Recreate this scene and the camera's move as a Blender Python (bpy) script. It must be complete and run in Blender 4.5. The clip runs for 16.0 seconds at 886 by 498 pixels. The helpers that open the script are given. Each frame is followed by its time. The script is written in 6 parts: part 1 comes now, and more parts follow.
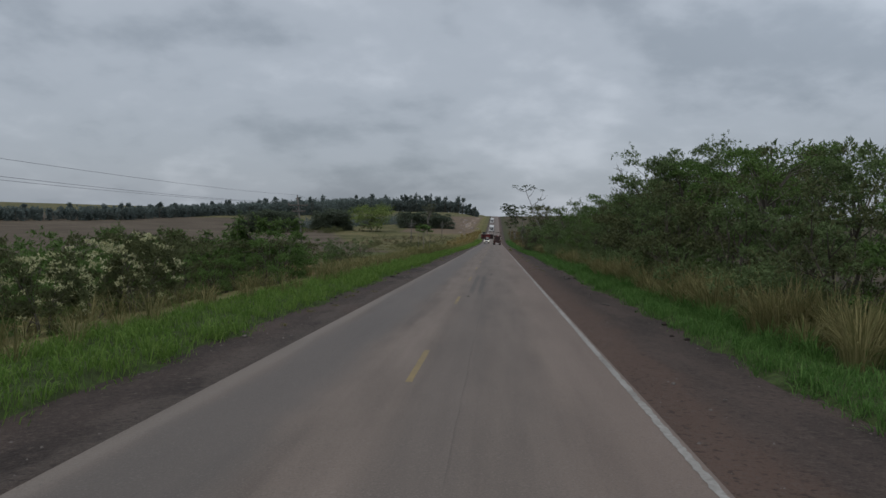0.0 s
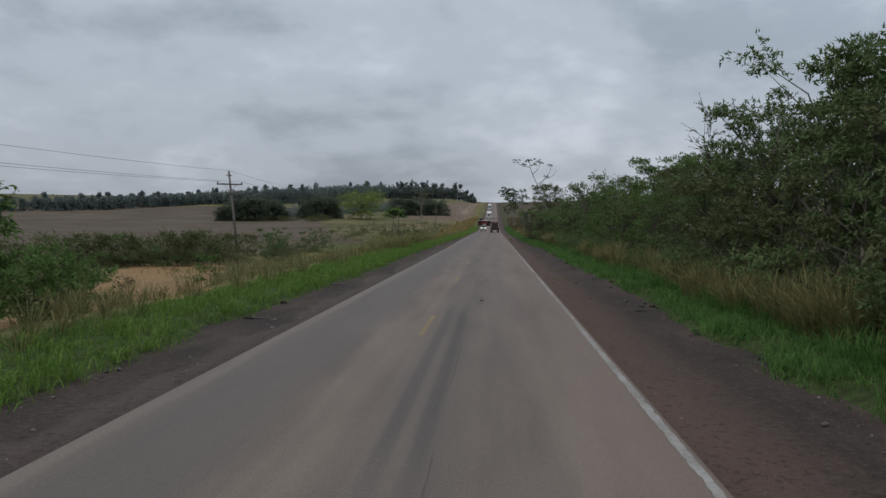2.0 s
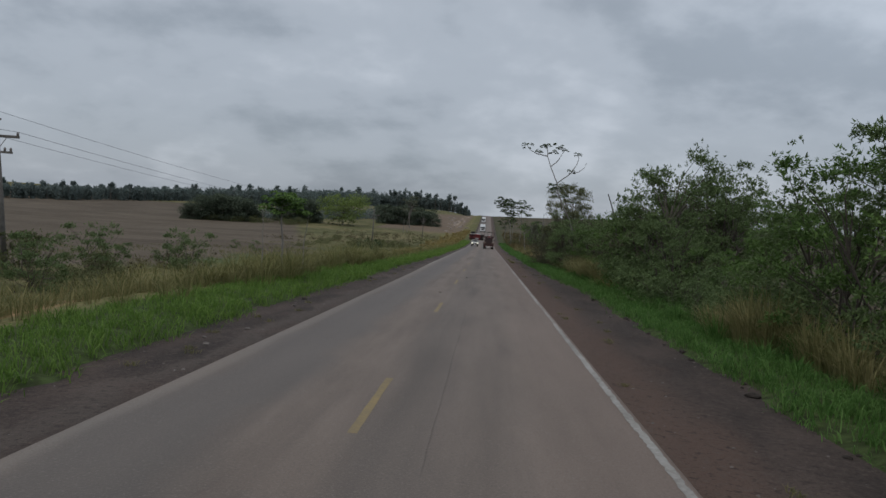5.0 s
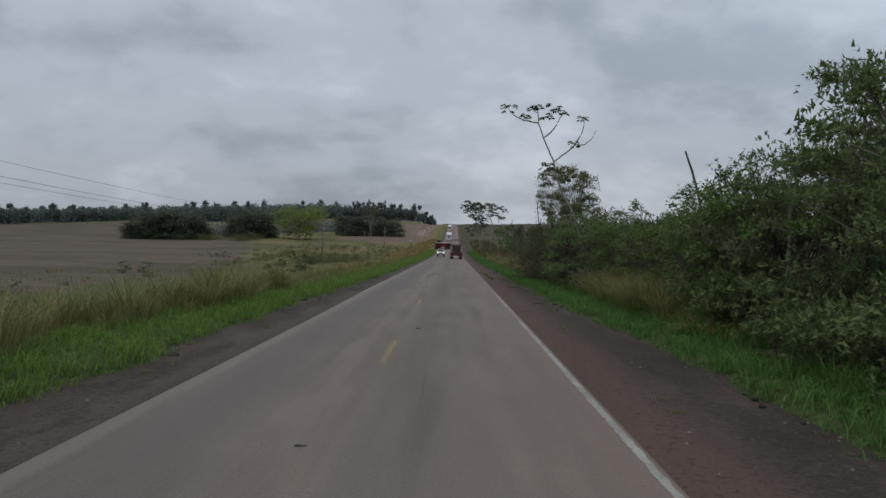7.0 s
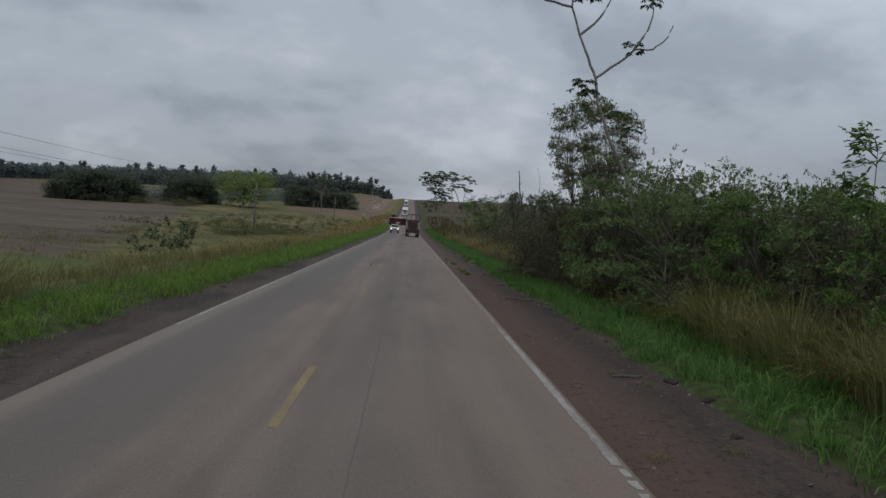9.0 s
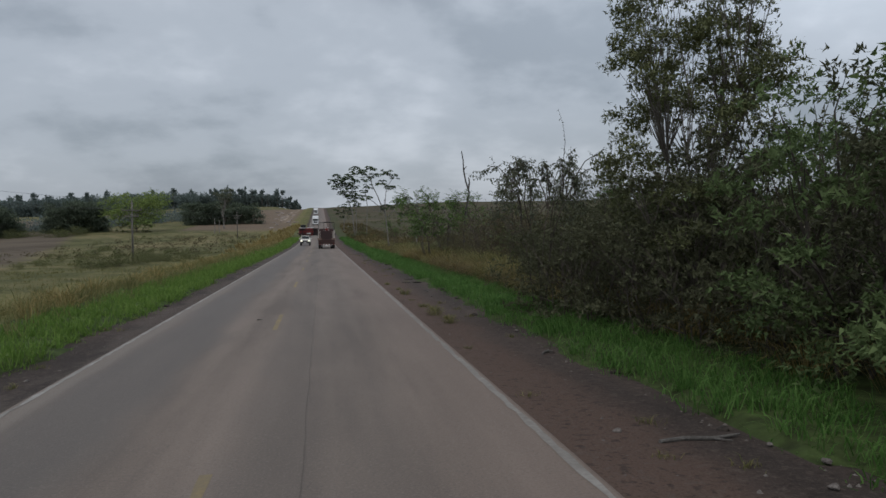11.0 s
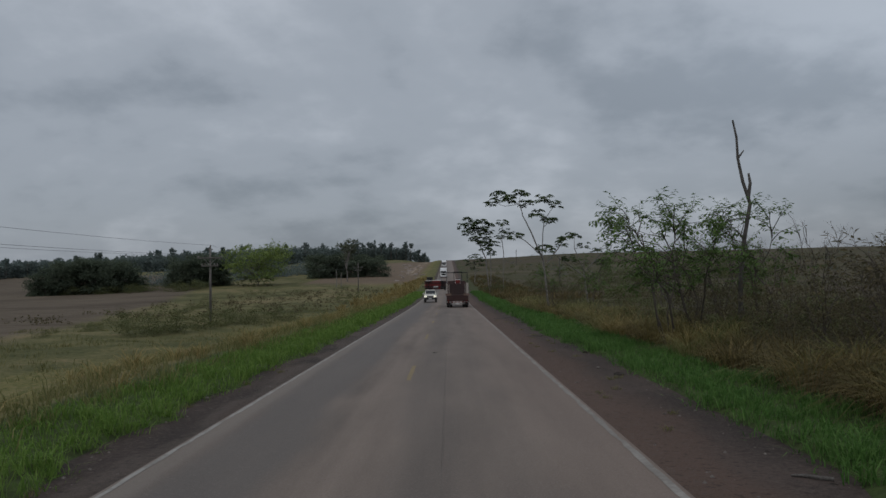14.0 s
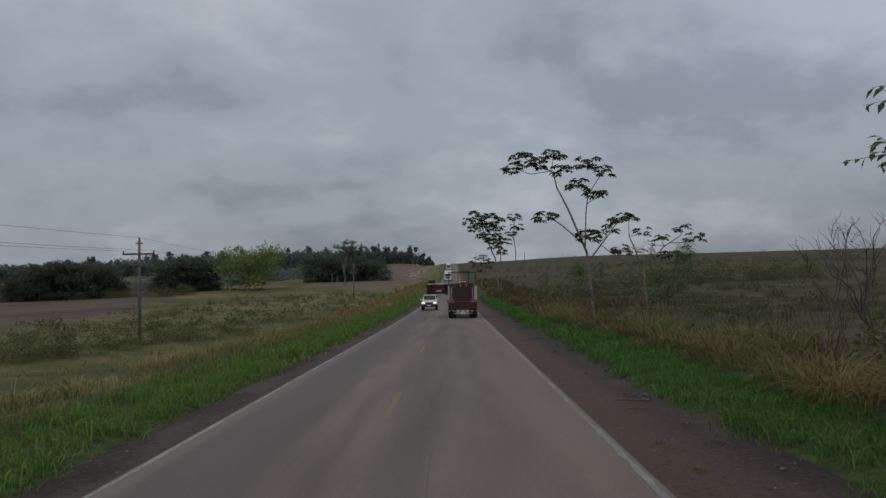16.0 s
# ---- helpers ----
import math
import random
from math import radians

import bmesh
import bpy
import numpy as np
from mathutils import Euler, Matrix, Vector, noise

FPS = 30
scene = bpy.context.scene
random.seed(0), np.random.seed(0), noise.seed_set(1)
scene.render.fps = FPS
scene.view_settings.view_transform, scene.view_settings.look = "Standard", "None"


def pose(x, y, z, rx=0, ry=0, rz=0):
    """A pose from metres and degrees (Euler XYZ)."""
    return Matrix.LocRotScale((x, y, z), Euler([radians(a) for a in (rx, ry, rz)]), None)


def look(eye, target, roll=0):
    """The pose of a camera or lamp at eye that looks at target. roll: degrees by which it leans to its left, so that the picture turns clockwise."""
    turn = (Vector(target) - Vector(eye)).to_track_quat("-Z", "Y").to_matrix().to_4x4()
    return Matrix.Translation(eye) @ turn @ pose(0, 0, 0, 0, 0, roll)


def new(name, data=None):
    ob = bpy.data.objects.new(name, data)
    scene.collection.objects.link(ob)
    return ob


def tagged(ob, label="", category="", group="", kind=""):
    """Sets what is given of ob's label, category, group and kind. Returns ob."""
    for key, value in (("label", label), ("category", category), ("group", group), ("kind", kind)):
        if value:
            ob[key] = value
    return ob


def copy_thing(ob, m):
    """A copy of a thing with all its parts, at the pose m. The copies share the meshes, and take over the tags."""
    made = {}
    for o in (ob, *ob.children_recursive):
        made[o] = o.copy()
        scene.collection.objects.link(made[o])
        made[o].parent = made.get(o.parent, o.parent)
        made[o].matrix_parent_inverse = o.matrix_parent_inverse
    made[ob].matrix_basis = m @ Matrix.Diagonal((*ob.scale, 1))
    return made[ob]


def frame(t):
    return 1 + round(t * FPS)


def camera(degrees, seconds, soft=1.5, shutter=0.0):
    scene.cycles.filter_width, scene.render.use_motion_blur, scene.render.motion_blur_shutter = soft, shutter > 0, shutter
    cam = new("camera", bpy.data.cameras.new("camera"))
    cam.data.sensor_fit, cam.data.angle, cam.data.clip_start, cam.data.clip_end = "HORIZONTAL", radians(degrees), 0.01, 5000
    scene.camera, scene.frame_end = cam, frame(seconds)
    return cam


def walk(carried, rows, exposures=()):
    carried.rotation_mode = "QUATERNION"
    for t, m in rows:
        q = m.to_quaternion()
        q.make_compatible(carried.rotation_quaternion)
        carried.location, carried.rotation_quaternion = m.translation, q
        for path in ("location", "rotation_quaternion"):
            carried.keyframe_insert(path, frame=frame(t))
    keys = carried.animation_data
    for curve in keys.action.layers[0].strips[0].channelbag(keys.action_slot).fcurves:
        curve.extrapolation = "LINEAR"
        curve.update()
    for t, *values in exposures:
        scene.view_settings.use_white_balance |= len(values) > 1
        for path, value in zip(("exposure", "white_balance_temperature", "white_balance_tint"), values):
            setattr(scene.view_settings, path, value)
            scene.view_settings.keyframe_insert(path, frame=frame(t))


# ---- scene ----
cam = camera(58.1, 16.0)

# The road runs along +y and falls three in a hundred. Rows: seconds, x, y and height over the road, yaw, pitch and roll against the road.
FALL = 0.03
SLOPE = pose(0, 0, 0, -math.degrees(math.atan(FALL)))
PATH = [
    (0, 0.05, -2.94, 2.56, 3.71, -0.97, 1.81),
    (0.5, 0.06, 3.86, 2.48, 3.19, -3.25, 1.88),
    (1, 0.07, 10.76, 2.53, 2.67, -2.91, 1.64),
    (1.5, 0.13, 17.84, 2.59, 3.37, -1.92, 1.45),
    (2, 0.21, 24.90, 2.56, 3.56, -1.88, 1.21),
    (2.5, 0.23, 31.83, 2.53, 2.57, -3.05, 1.24),
    (3, 0.21, 38.58, 2.53, 2.73, -2.54, 1.15),
    (3.5, 0.14, 45.33, 2.54, 2.81, -1.57, 0.36),
    (6, 0.09, 77.68, 2.51, 2.81, -1.00, 6.91),
    (6.5, 0.07, 83.94, 2.50, 0.87, -3.00, 5.24),
    (7, 0.04, 90.06, 2.48, 0.73, -0.15, 2.09),
    (7.5, 0.11, 95.99, 2.51, -1.29, -0.25, 2.30),
    (8, 0.08, 101.88, 2.49, -0.97, -2.22, 4.62),
    (8.5, 0.04, 107.80, 2.51, 0.48, -0.24, 2.52),
    (9, -0.01, 113.71, 2.43, -2.59, -1.64, 4.65),
    (11.5, -0.19, 139.15, 2.51, -9.26, -1.13, -1.22),
    (12, -0.21, 144.31, 2.51, -6.51, 0.61, -1.58),
    (12.5, -0.25, 149.48, 2.46, -5.46, 5.10, -1.18),
    (13, -0.25, 154.81, 2.44, -2.53, 1.30, -0.38),
    (13.5, -0.25, 160.25, 2.44, -1.96, 3.29, -1.17),
    (14, -0.26, 165.63, 2.49, 0.36, 2.65, -0.83),
    (14.5, -0.24, 170.97, 2.43, 0.74, 1.60, 0.10),
    (15, -0.12, 176.21, 2.50, -0.40, 1.06, -1.36),
    (15.5, -0.02, 181.61, 2.49, -0.35, 2.72, -0.48),
    (16, 0.00, 187.12, 2.47, 0.74, 2.95, -0.98),
]


def seat(x, y, z, yaw, pitch, roll):
    """The camera's pose in the world from its pose against the road."""
    a, b = radians(yaw), radians(pitch)
    ahead = Vector((-math.sin(a) * math.cos(b), math.cos(a) * math.cos(b), math.sin(b)))
    turn = SLOPE @ look((0, 0, 0), ahead, roll)
    return Matrix.Translation((x, y, z - FALL * y)) @ turn


EXPOSURES = [(0, 0.14), (0.5, 0.15), (1, 0.26), (1.5, 0.36), (3, 0.2), (3.5, 0.2), (6, 0.15), (6.5, 0.1), (7, 0.26), (7.5, 0.1), (8, 0.05), (8.5, 0.26), (9, 0.12), (11.5, 0.28), (12, 0.15), (12.5, -0.16), (13, -0.21), (13.5, -0.1), (14, -0.15), (15.5, -0.07), (16, -0.15)]
walk(cam, [(t, seat(*row)) for t, *row in PATH], EXPOSURES)

# ---- light ----
world = bpy.data.worlds.new("overcast")
scene.world = world
world.use_nodes = True
wn, wl = world.node_tree.nodes, world.node_tree.links
wn.clear()


def wnode(kind, **values):
    n = wn.new(kind)
    for key, v in values.items():
        n.inputs[key.replace("_", " ")].default_value = v
    return n


w_out = wn.new("ShaderNodeOutputWorld")
w_sky = wn.new("ShaderNodeTexSky")
w_sky.sky_type, w_sky.sun_disc = "NISHITA", False
w_sky.sun_elevation, w_sky.sun_rotation = radians(61), radians(217)
w_clear = wnode("ShaderNodeBackground", Strength=0.10)
wl.new(w_sky.outputs[0], w_clear.inputs[0])
w_co = wn.new("ShaderNodeTexCoord")
w_sep = wn.new("ShaderNodeSeparateXYZ")
wl.new(w_co.outputs["Generated"], w_sep.inputs[0])
w_up = wn.new("ShaderNodeMath")
w_up.operation, w_up.use_clamp = "MAXIMUM", False
w_up.inputs[1].default_value = 0.0
wl.new(w_sep.outputs[2], w_up.inputs[0])
w_add = wn.new("ShaderNodeMath")
w_add.operation = "ADD"
w_add.inputs[1].default_value = 0.42
wl.new(w_up.outputs[0], w_add.inputs[0])
w_div = wn.new("ShaderNodeVectorMath")
w_div.operation = "DIVIDE"
w_comb = wn.new("ShaderNodeCombineXYZ")
for k in range(3):
    wl.new(w_add.outputs[0], w_comb.inputs[k])
wl.new(w_co.outputs["Generated"], w_div.inputs[0])
wl.new(w_comb.outputs[0], w_div.inputs[1])
w_shift = wn.new("ShaderNodeVectorMath")
w_shift.operation = "ADD"
w_shift.inputs[1].default_value = (3.1, 1.7, 0.4)
wl.new(w_div.outputs[0], w_shift.inputs[0])
w_big = wnode("ShaderNodeTexNoise", Scale=1.7, Detail=4.0, Roughness=0.5, Distortion=0.35)
w_small = wnode("ShaderNodeTexNoise", Scale=5.2, Detail=5.0, Roughness=0.55)
for n in (w_big, w_small):
    wl.new(w_shift.outputs[0], n.inputs["Vector"])
w_mix = wn.new("ShaderNodeMix")
w_mix.data_type = "FLOAT"
w_mix.inputs[0].default_value = 0.35
wl.new(w_big.outputs[0], w_mix.inputs[2])
wl.new(w_small.outputs[0], w_mix.inputs[3])
w_ramp = wn.new("ShaderNodeValToRGB")
w_ramp.color_ramp.interpolation = "EASE"
w_ramp.color_ramp.elements[0].position, w_ramp.color_ramp.elements[0].color = 0.34, (0.272, 0.310, 0.360, 1)
w_ramp.color_ramp.elements[1].position, w_ramp.color_ramp.elements[1].color = 0.66, (0.516, 0.560, 0.626, 1)
mid = w_ramp.color_ramp.elements.new(0.48)
mid.color = (0.376, 0.418, 0.476, 1)
wl.new(w_mix.outputs[0], w_ramp.inputs[0])
# An overcast sky is brighter overhead than at the horizon.
w_gain = wn.new("ShaderNodeFloatCurve")
curve = w_gain.mapping.curves[0]
curve.points[0].location, curve.points[1].location = (0.0, 0.385), (1.0, 0.60)
for spot in ((0.12, 0.46), (0.30, 0.50)):
    curve.points.new(*spot)
w_gain.mapping.update()
wl.new(w_up.outputs[0], w_gain.inputs[1])
w_twice = wn.new("ShaderNodeMath")
w_twice.operation = "MULTIPLY"
w_twice.inputs[1].default_value = 2.0
wl.new(w_gain.outputs[0], w_twice.inputs[0])
w_cloud = wn.new("ShaderNodeBackground")
wl.new(w_ramp.outputs[0], w_cloud.inputs[0])
# The cloud is thinner and brighter towards the right of the road.
w_side, w_high = wn.new("ShaderNodeMapRange"), wn.new("ShaderNodeMapRange")
for n, low, high, most, source in ((w_side, 0.08, 0.62, 0.40, w_sep.outputs[0]), (w_high, 0.0, 0.24, 1.0, w_up.outputs[0])):
    n.inputs["From Min"].default_value, n.inputs["From Max"].default_value = low, high
    n.inputs["To Min"].default_value, n.inputs["To Max"].default_value = 0.0, most
    wl.new(source, n.inputs["Value"])
w_high.inputs["To Min"].default_value = -1.0
w_more, w_thin = wn.new("ShaderNodeMath"), wn.new("ShaderNodeMath")
w_more.operation, w_thin.operation = "MULTIPLY", "MULTIPLY_ADD"
wl.new(w_side.outputs[0], w_more.inputs[0])
wl.new(w_high.outputs[0], w_more.inputs[1])
wl.new(w_more.outputs[0], w_thin.inputs[0])
wl.new(w_twice.outputs[0], w_thin.inputs[1])
wl.new(w_twice.outputs[0], w_thin.inputs[2])
wl.new(w_thin.outputs[0], w_cloud.inputs[1])
w_blend = wn.new("ShaderNodeMixShader")
w_blend.inputs[0].default_value = 0.94
wl.new(w_clear.outputs[0], w_blend.inputs[1])
wl.new(w_cloud.outputs[0], w_blend.inputs[2])
wl.new(w_blend.outputs[0], w_out.inputs[0])

sun = new("sun", bpy.data.lights.new("sun", "SUN"))
sun.data.energy, sun.data.angle, sun.data.color = 0.95, radians(40), (1.0, 0.97, 0.92)
sun.matrix_world = look((0, 0, 60), (20, 26, 0))


# ---- materials ----
def material(name, colours, scale=3.0, rough=0.9, metal=0.0, bump=0.0, fine=8.0, spec=0.3, island=0.0, per_object=0.0, space="Object"):
    """A surface whose colour wanders through the given colours at two scales, with relief; island and per_object vary it by piece."""
    m = bpy.data.materials.new(name)
    m.use_nodes = True
    nt, ln = m.node_tree.nodes, m.node_tree.links
    b = nt["Principled BSDF"]
    b.inputs["Roughness"].default_value, b.inputs["Metallic"].default_value = rough, metal
    b.inputs["Specular IOR Level"].default_value = spec
    co = nt.new("ShaderNodeTexCoord")
    big, small = nt.new("ShaderNodeTexNoise"), nt.new("ShaderNodeTexNoise")
    for n, s, d in ((big, scale, 4.0), (small, scale * fine, 5.0)):
        n.inputs["Scale"].default_value, n.inputs["Detail"].default_value = s, d
        ln.new(co.outputs[space], n.inputs["Vector"])
    mix = nt.new("ShaderNodeMix")
    mix.data_type = "FLOAT"
    mix.inputs[0].default_value = 0.45
    ln.new(big.outputs[0], mix.inputs[2])
    ln.new(small.outputs[0], mix.inputs[3])
    value = mix.outputs[0]
    for weight, source in ((island, "ShaderNodeNewGeometry"), (per_object, "ShaderNodeObjectInfo")):
        if weight:
            r = nt.new(source)
            more = nt.new("ShaderNodeMix")
            more.data_type = "FLOAT"
            more.inputs[0].default_value = weight
            ln.new(value, more.inputs[2])
            ln.new(r.outputs["Random Per Island" if source.endswith("Geometry") else "Random"], more.inputs[3])
            value = more.outputs[0]
    ramp = nt.new("ShaderNodeValToRGB")
    els = ramp.color_ramp.elements
    low, high = (0.3, 0.7) if not island else (0.2, 0.8)
    els[0].position, els[1].position = low, high
    for k in range(1, len(colours) - 1):
        els.new(low + (high - low) * k / (len(colours) - 1))
    for e, c in zip(els, colours):
        e.color = (*c, 1)
    ln.new(value, ramp.inputs[0])
    ln.new(ramp.outputs[0], b.inputs["Base Color"])
    if bump:
        bp = nt.new("ShaderNodeBump")
        bp.inputs["Strength"].default_value, bp.inputs["Distance"].default_value = bump, 0.02
        ln.new(small.outputs[0], bp.inputs["Height"])
        ln.new(bp.outputs[0], b.inputs["Normal"])
    return m


def leafy(name, colours, through_light=0.25, island=0.6):
    """Leaf surface: colour by leaf, some light passing through."""
    m = material(name, colours, 0.5, 0.7, spec=0.10, island=island, per_object=0.12)
    nt, ln = m.node_tree.nodes, m.node_tree.links
    b, out = nt["Principled BSDF"], nt["Material Output"]
    tr, mx = nt.new("ShaderNodeBsdfTranslucent"), nt.new("ShaderNodeMixShader")
    mx.inputs[0].default_value = through_light
    ramp = next(n for n in nt if n.bl_idname == "ShaderNodeValToRGB")
    ln.new(ramp.outputs[0], tr.inputs[0])
    ln.new(b.outputs[0], mx.inputs[1])
    ln.new(tr.outputs[0], mx.inputs[2])
    ln.new(mx.outputs[0], out.inputs[0])
    return m


def paint(name, colour, rough=0.45, metal=0.0, dirt=0.35):
    """Weathered paint or plastic: the colour, and the same with road dust on it."""
    dusty = tuple(c * (1 - dirt) + d * dirt for c, d in zip(colour, (0.12, 0.08, 0.06)))
    return material(name, [dusty, colour, colour], 1.6, rough, metal, 0.05, 9.0)


LEAF_DARK = leafy("leaf_dark", [(0.062, 0.090, 0.038), (0.106, 0.149, 0.061), (0.168, 0.223, 0.093)], 0.36, 0.42)
LEAF_THICKET = leafy("leaf_thicket", [(0.052, 0.055, 0.032), (0.085, 0.089, 0.051), (0.137, 0.137, 0.078)], 0.32, 0.3)
LEAF_MID = leafy("leaf_mid", [(0.052, 0.093, 0.026), (0.091, 0.153, 0.043), (0.149, 0.222, 0.069)], 0.36, 0.42)
LEAF_DULL = leafy("leaf_dull", [(0.052, 0.063, 0.029), (0.089, 0.102, 0.045), (0.138, 0.149, 0.070)], 0.36, 0.42)
# Dark green lifted towards blue-grey, so the colour itself holds some distance haze.
LEAF_CLUMP_HAZE = leafy("leaf_clump_haze", [(0.062, 0.078, 0.056), (0.092, 0.114, 0.078), (0.126, 0.152, 0.100)], 0.4, 0.35)
LEAF_SCRUB = leafy("leaf_scrub", [(0.053, 0.049, 0.029), (0.097, 0.084, 0.047), (0.156, 0.129, 0.074)], 0.42)
LEAF_OLIVE = leafy("leaf_olive", [(0.062, 0.073, 0.034), (0.109, 0.120, 0.055), (0.172, 0.174, 0.083)], 0.25, 0.42)
LEAF_BRIGHT = leafy("leaf_bright", [(0.140, 0.190, 0.055), (0.200, 0.260, 0.080), (0.260, 0.320, 0.110)], 0.4)
LEAF_PALM = leafy("leaf_umbrella", [(0.029, 0.044, 0.021), (0.052, 0.075, 0.034), (0.091, 0.117, 0.055)])
LEAF_DRY = leafy("leaf_dry", [(0.070, 0.050, 0.030), (0.120, 0.090, 0.050), (0.170, 0.130, 0.075)])
# Paler and bluer than the near leaves: distance haze painted into the base colour.
LEAF_FAR_HAZE = leafy("leaf_far_haze", [(0.098, 0.124, 0.116), (0.128, 0.158, 0.146), (0.160, 0.194, 0.176)], 0.42, 0.3)
LEAF_GREY = leafy("leaf_grey", [(0.080, 0.092, 0.060), (0.125, 0.138, 0.092), (0.180, 0.190, 0.135)], 0.45)
LEAF_HEDGE = leafy("leaf_hedge", [(0.066, 0.076, 0.032), (0.100, 0.110, 0.047), (0.138, 0.144, 0.066)], 0.4, 0.2)
BLOSSOM = leafy("blossom", [(0.32, 0.33, 0.16), (0.42, 0.42, 0.24), (0.54, 0.52, 0.34)])
GRASS = leafy("grass_green", [(0.046, 0.104, 0.024), (0.080, 0.170, 0.040), (0.148, 0.252, 0.074)], 0.4)
GRASS_GOLD = leafy("grass_gold", [(0.125, 0.100, 0.038), (0.225, 0.172, 0.066), (0.350, 0.268, 0.120)], 0.35)
GRASS_WARM = leafy("grass_warm", [(0.068, 0.130, 0.024), (0.112, 0.196, 0.038), (0.182, 0.262, 0.066)], 0.35)
GRASS_CANE = leafy("grass_cane", [(0.082, 0.094, 0.034), (0.148, 0.148, 0.057), (0.255, 0.228, 0.102)], 0.35)
GRASS_REED = leafy("grass_reed", [(0.105, 0.108, 0.042), (0.180, 0.172, 0.072), (0.300, 0.262, 0.126)], 0.35)
GRASS_TAN = leafy("grass_tan", [(0.060, 0.051, 0.022), (0.107, 0.085, 0.037), (0.180, 0.138, 0.066)], 0.35)
GRASS_OLIVE = leafy("grass_olive", [(0.082, 0.092, 0.033), (0.148, 0.142, 0.058), (0.240, 0.208, 0.098)], 0.35)
GRASS_DEAD = leafy("grass_dead", [(0.054, 0.050, 0.024), (0.088, 0.079, 0.040), (0.136, 0.116, 0.062)], 0.35)
BARK = material("bark", [(0.060, 0.050, 0.040), (0.110, 0.095, 0.080), (0.180, 0.160, 0.140)], 4.0, 0.95, bump=0.4)
BARK_PALE = material("bark_pale", [(0.110, 0.100, 0.088), (0.185, 0.170, 0.152), (0.270, 0.252, 0.230)], 5.0, 0.9, bump=0.3)
DEADWOOD = material("deadwood", [(0.045, 0.040, 0.036), (0.090, 0.082, 0.075), (0.150, 0.140, 0.130)], 4.0, 0.95, bump=0.4)
TWIG = material("twig", [(0.042, 0.035, 0.029), (0.075, 0.063, 0.052), (0.122, 0.104, 0.087)], 4.0, 0.95)
POLE_WOOD = material("pole_wood", [(0.075, 0.068, 0.062), (0.125, 0.115, 0.105), (0.190, 0.175, 0.160)], 3.0, 0.95, bump=0.3)
WIRE = material("wire", [(0.05, 0.05, 0.05), (0.08, 0.08, 0.08)], 2.0, 0.6, 0.5)
CERAMIC = material("ceramic", [(0.10, 0.08, 0.07), (0.18, 0.16, 0.15)], 6.0, 0.3)
WHITE_LINE = material("white_line", [(0.130, 0.118, 0.104), (0.230, 0.218, 0.200), (0.330, 0.318, 0.300)], 0.9, 0.8, fine=14.0, bump=0.15)
WHITE_FADED = material("white_line_faded", [(0.128, 0.114, 0.100), (0.185, 0.170, 0.153), (0.265, 0.248, 0.226)], 0.9, 0.85, fine=14.0, bump=0.15)
YELLOW_LINE = material("yellow_line", [(0.134, 0.108, 0.076), (0.186, 0.141, 0.075), (0.246, 0.178, 0.077)], 1.1, 0.8, fine=14.0, bump=0.15)
RED_RUST = paint("red_rust_paint", (0.044, 0.021, 0.019), 0.6, 0.0, 0.4)
RAMP_TAN = paint("ramp_tan", (0.150, 0.095, 0.075), 0.7, 0.0, 0.3)
POST_PALE = paint("pale_post", (0.42, 0.38, 0.34), 0.6, 0.0, 0.3)
CREAM_PAINT = paint("cream_paint", (0.56, 0.54, 0.49), 0.35, 0.0, 0.15)
RED = paint("red_paint", (0.17, 0.024, 0.022), 0.45)
BROWN_STEEL = paint("brown_steel", (0.044, 0.027, 0.026), 0.7, 0.0, 0.4)
WHITE_PAINT = paint("white_paint", (0.72, 0.72, 0.72), 0.35, 0.0, 0.12)
SILVER_PAINT = paint("silver_paint", (0.60, 0.60, 0.58), 0.3, 0.3, 0.12)
STEEL = material("steel", [(0.20, 0.19, 0.18), (0.30, 0.29, 0.28), (0.40, 0.39, 0.37)], 3.0, 0.5, 0.7)
BLACK = material("black_plastic", [(0.014, 0.014, 0.015), (0.028, 0.028, 0.029)], 4.0, 0.6)
RUBBER = material("rubber", [(0.016, 0.015, 0.015), (0.034, 0.031, 0.029)], 5.0, 0.85, bump=0.2)
GLASS_DARK = material("tinted_glass", [(0.012, 0.014, 0.016), (0.022, 0.025, 0.028)], 1.0, 0.06, spec=0.6)
LAMP_RED = material("lamp_red", [(0.13, 0.012, 0.010), (0.20, 0.018, 0.014)], 5.0, 0.25)
STRIP_WHITE = material("strip_white", [(0.50, 0.49, 0.47), (0.66, 0.65, 0.63)], 4.0, 0.4)
CLOD = material("clod", [(0.016, 0.013, 0.011), (0.028, 0.022, 0.018), (0.044, 0.034, 0.028)], 5.0, 0.95, bump=0.4)
STONE = material("stone", [(0.07, 0.058, 0.052), (0.12, 0.104, 0.094), (0.21, 0.19, 0.175)], 6.0, 0.95, bump=0.3)
RUBBLE = material("rubble", [(0.13, 0.10, 0.08), (0.22, 0.18, 0.155), (0.36, 0.33, 0.30)], 2.0, 0.95, bump=0.3)

HEADLIGHT = bpy.data.materials.new("headlight_lit")
HEADLIGHT.use_nodes = True
hb = HEADLIGHT.node_tree.nodes["Principled BSDF"]
hb.inputs["Base Color"].default_value = (0.8, 0.8, 0.75, 1)
hb.inputs["Emission Color"].default_value, hb.inputs["Emission Strength"].default_value = (1.0, 0.92, 0.68, 1), 0.9


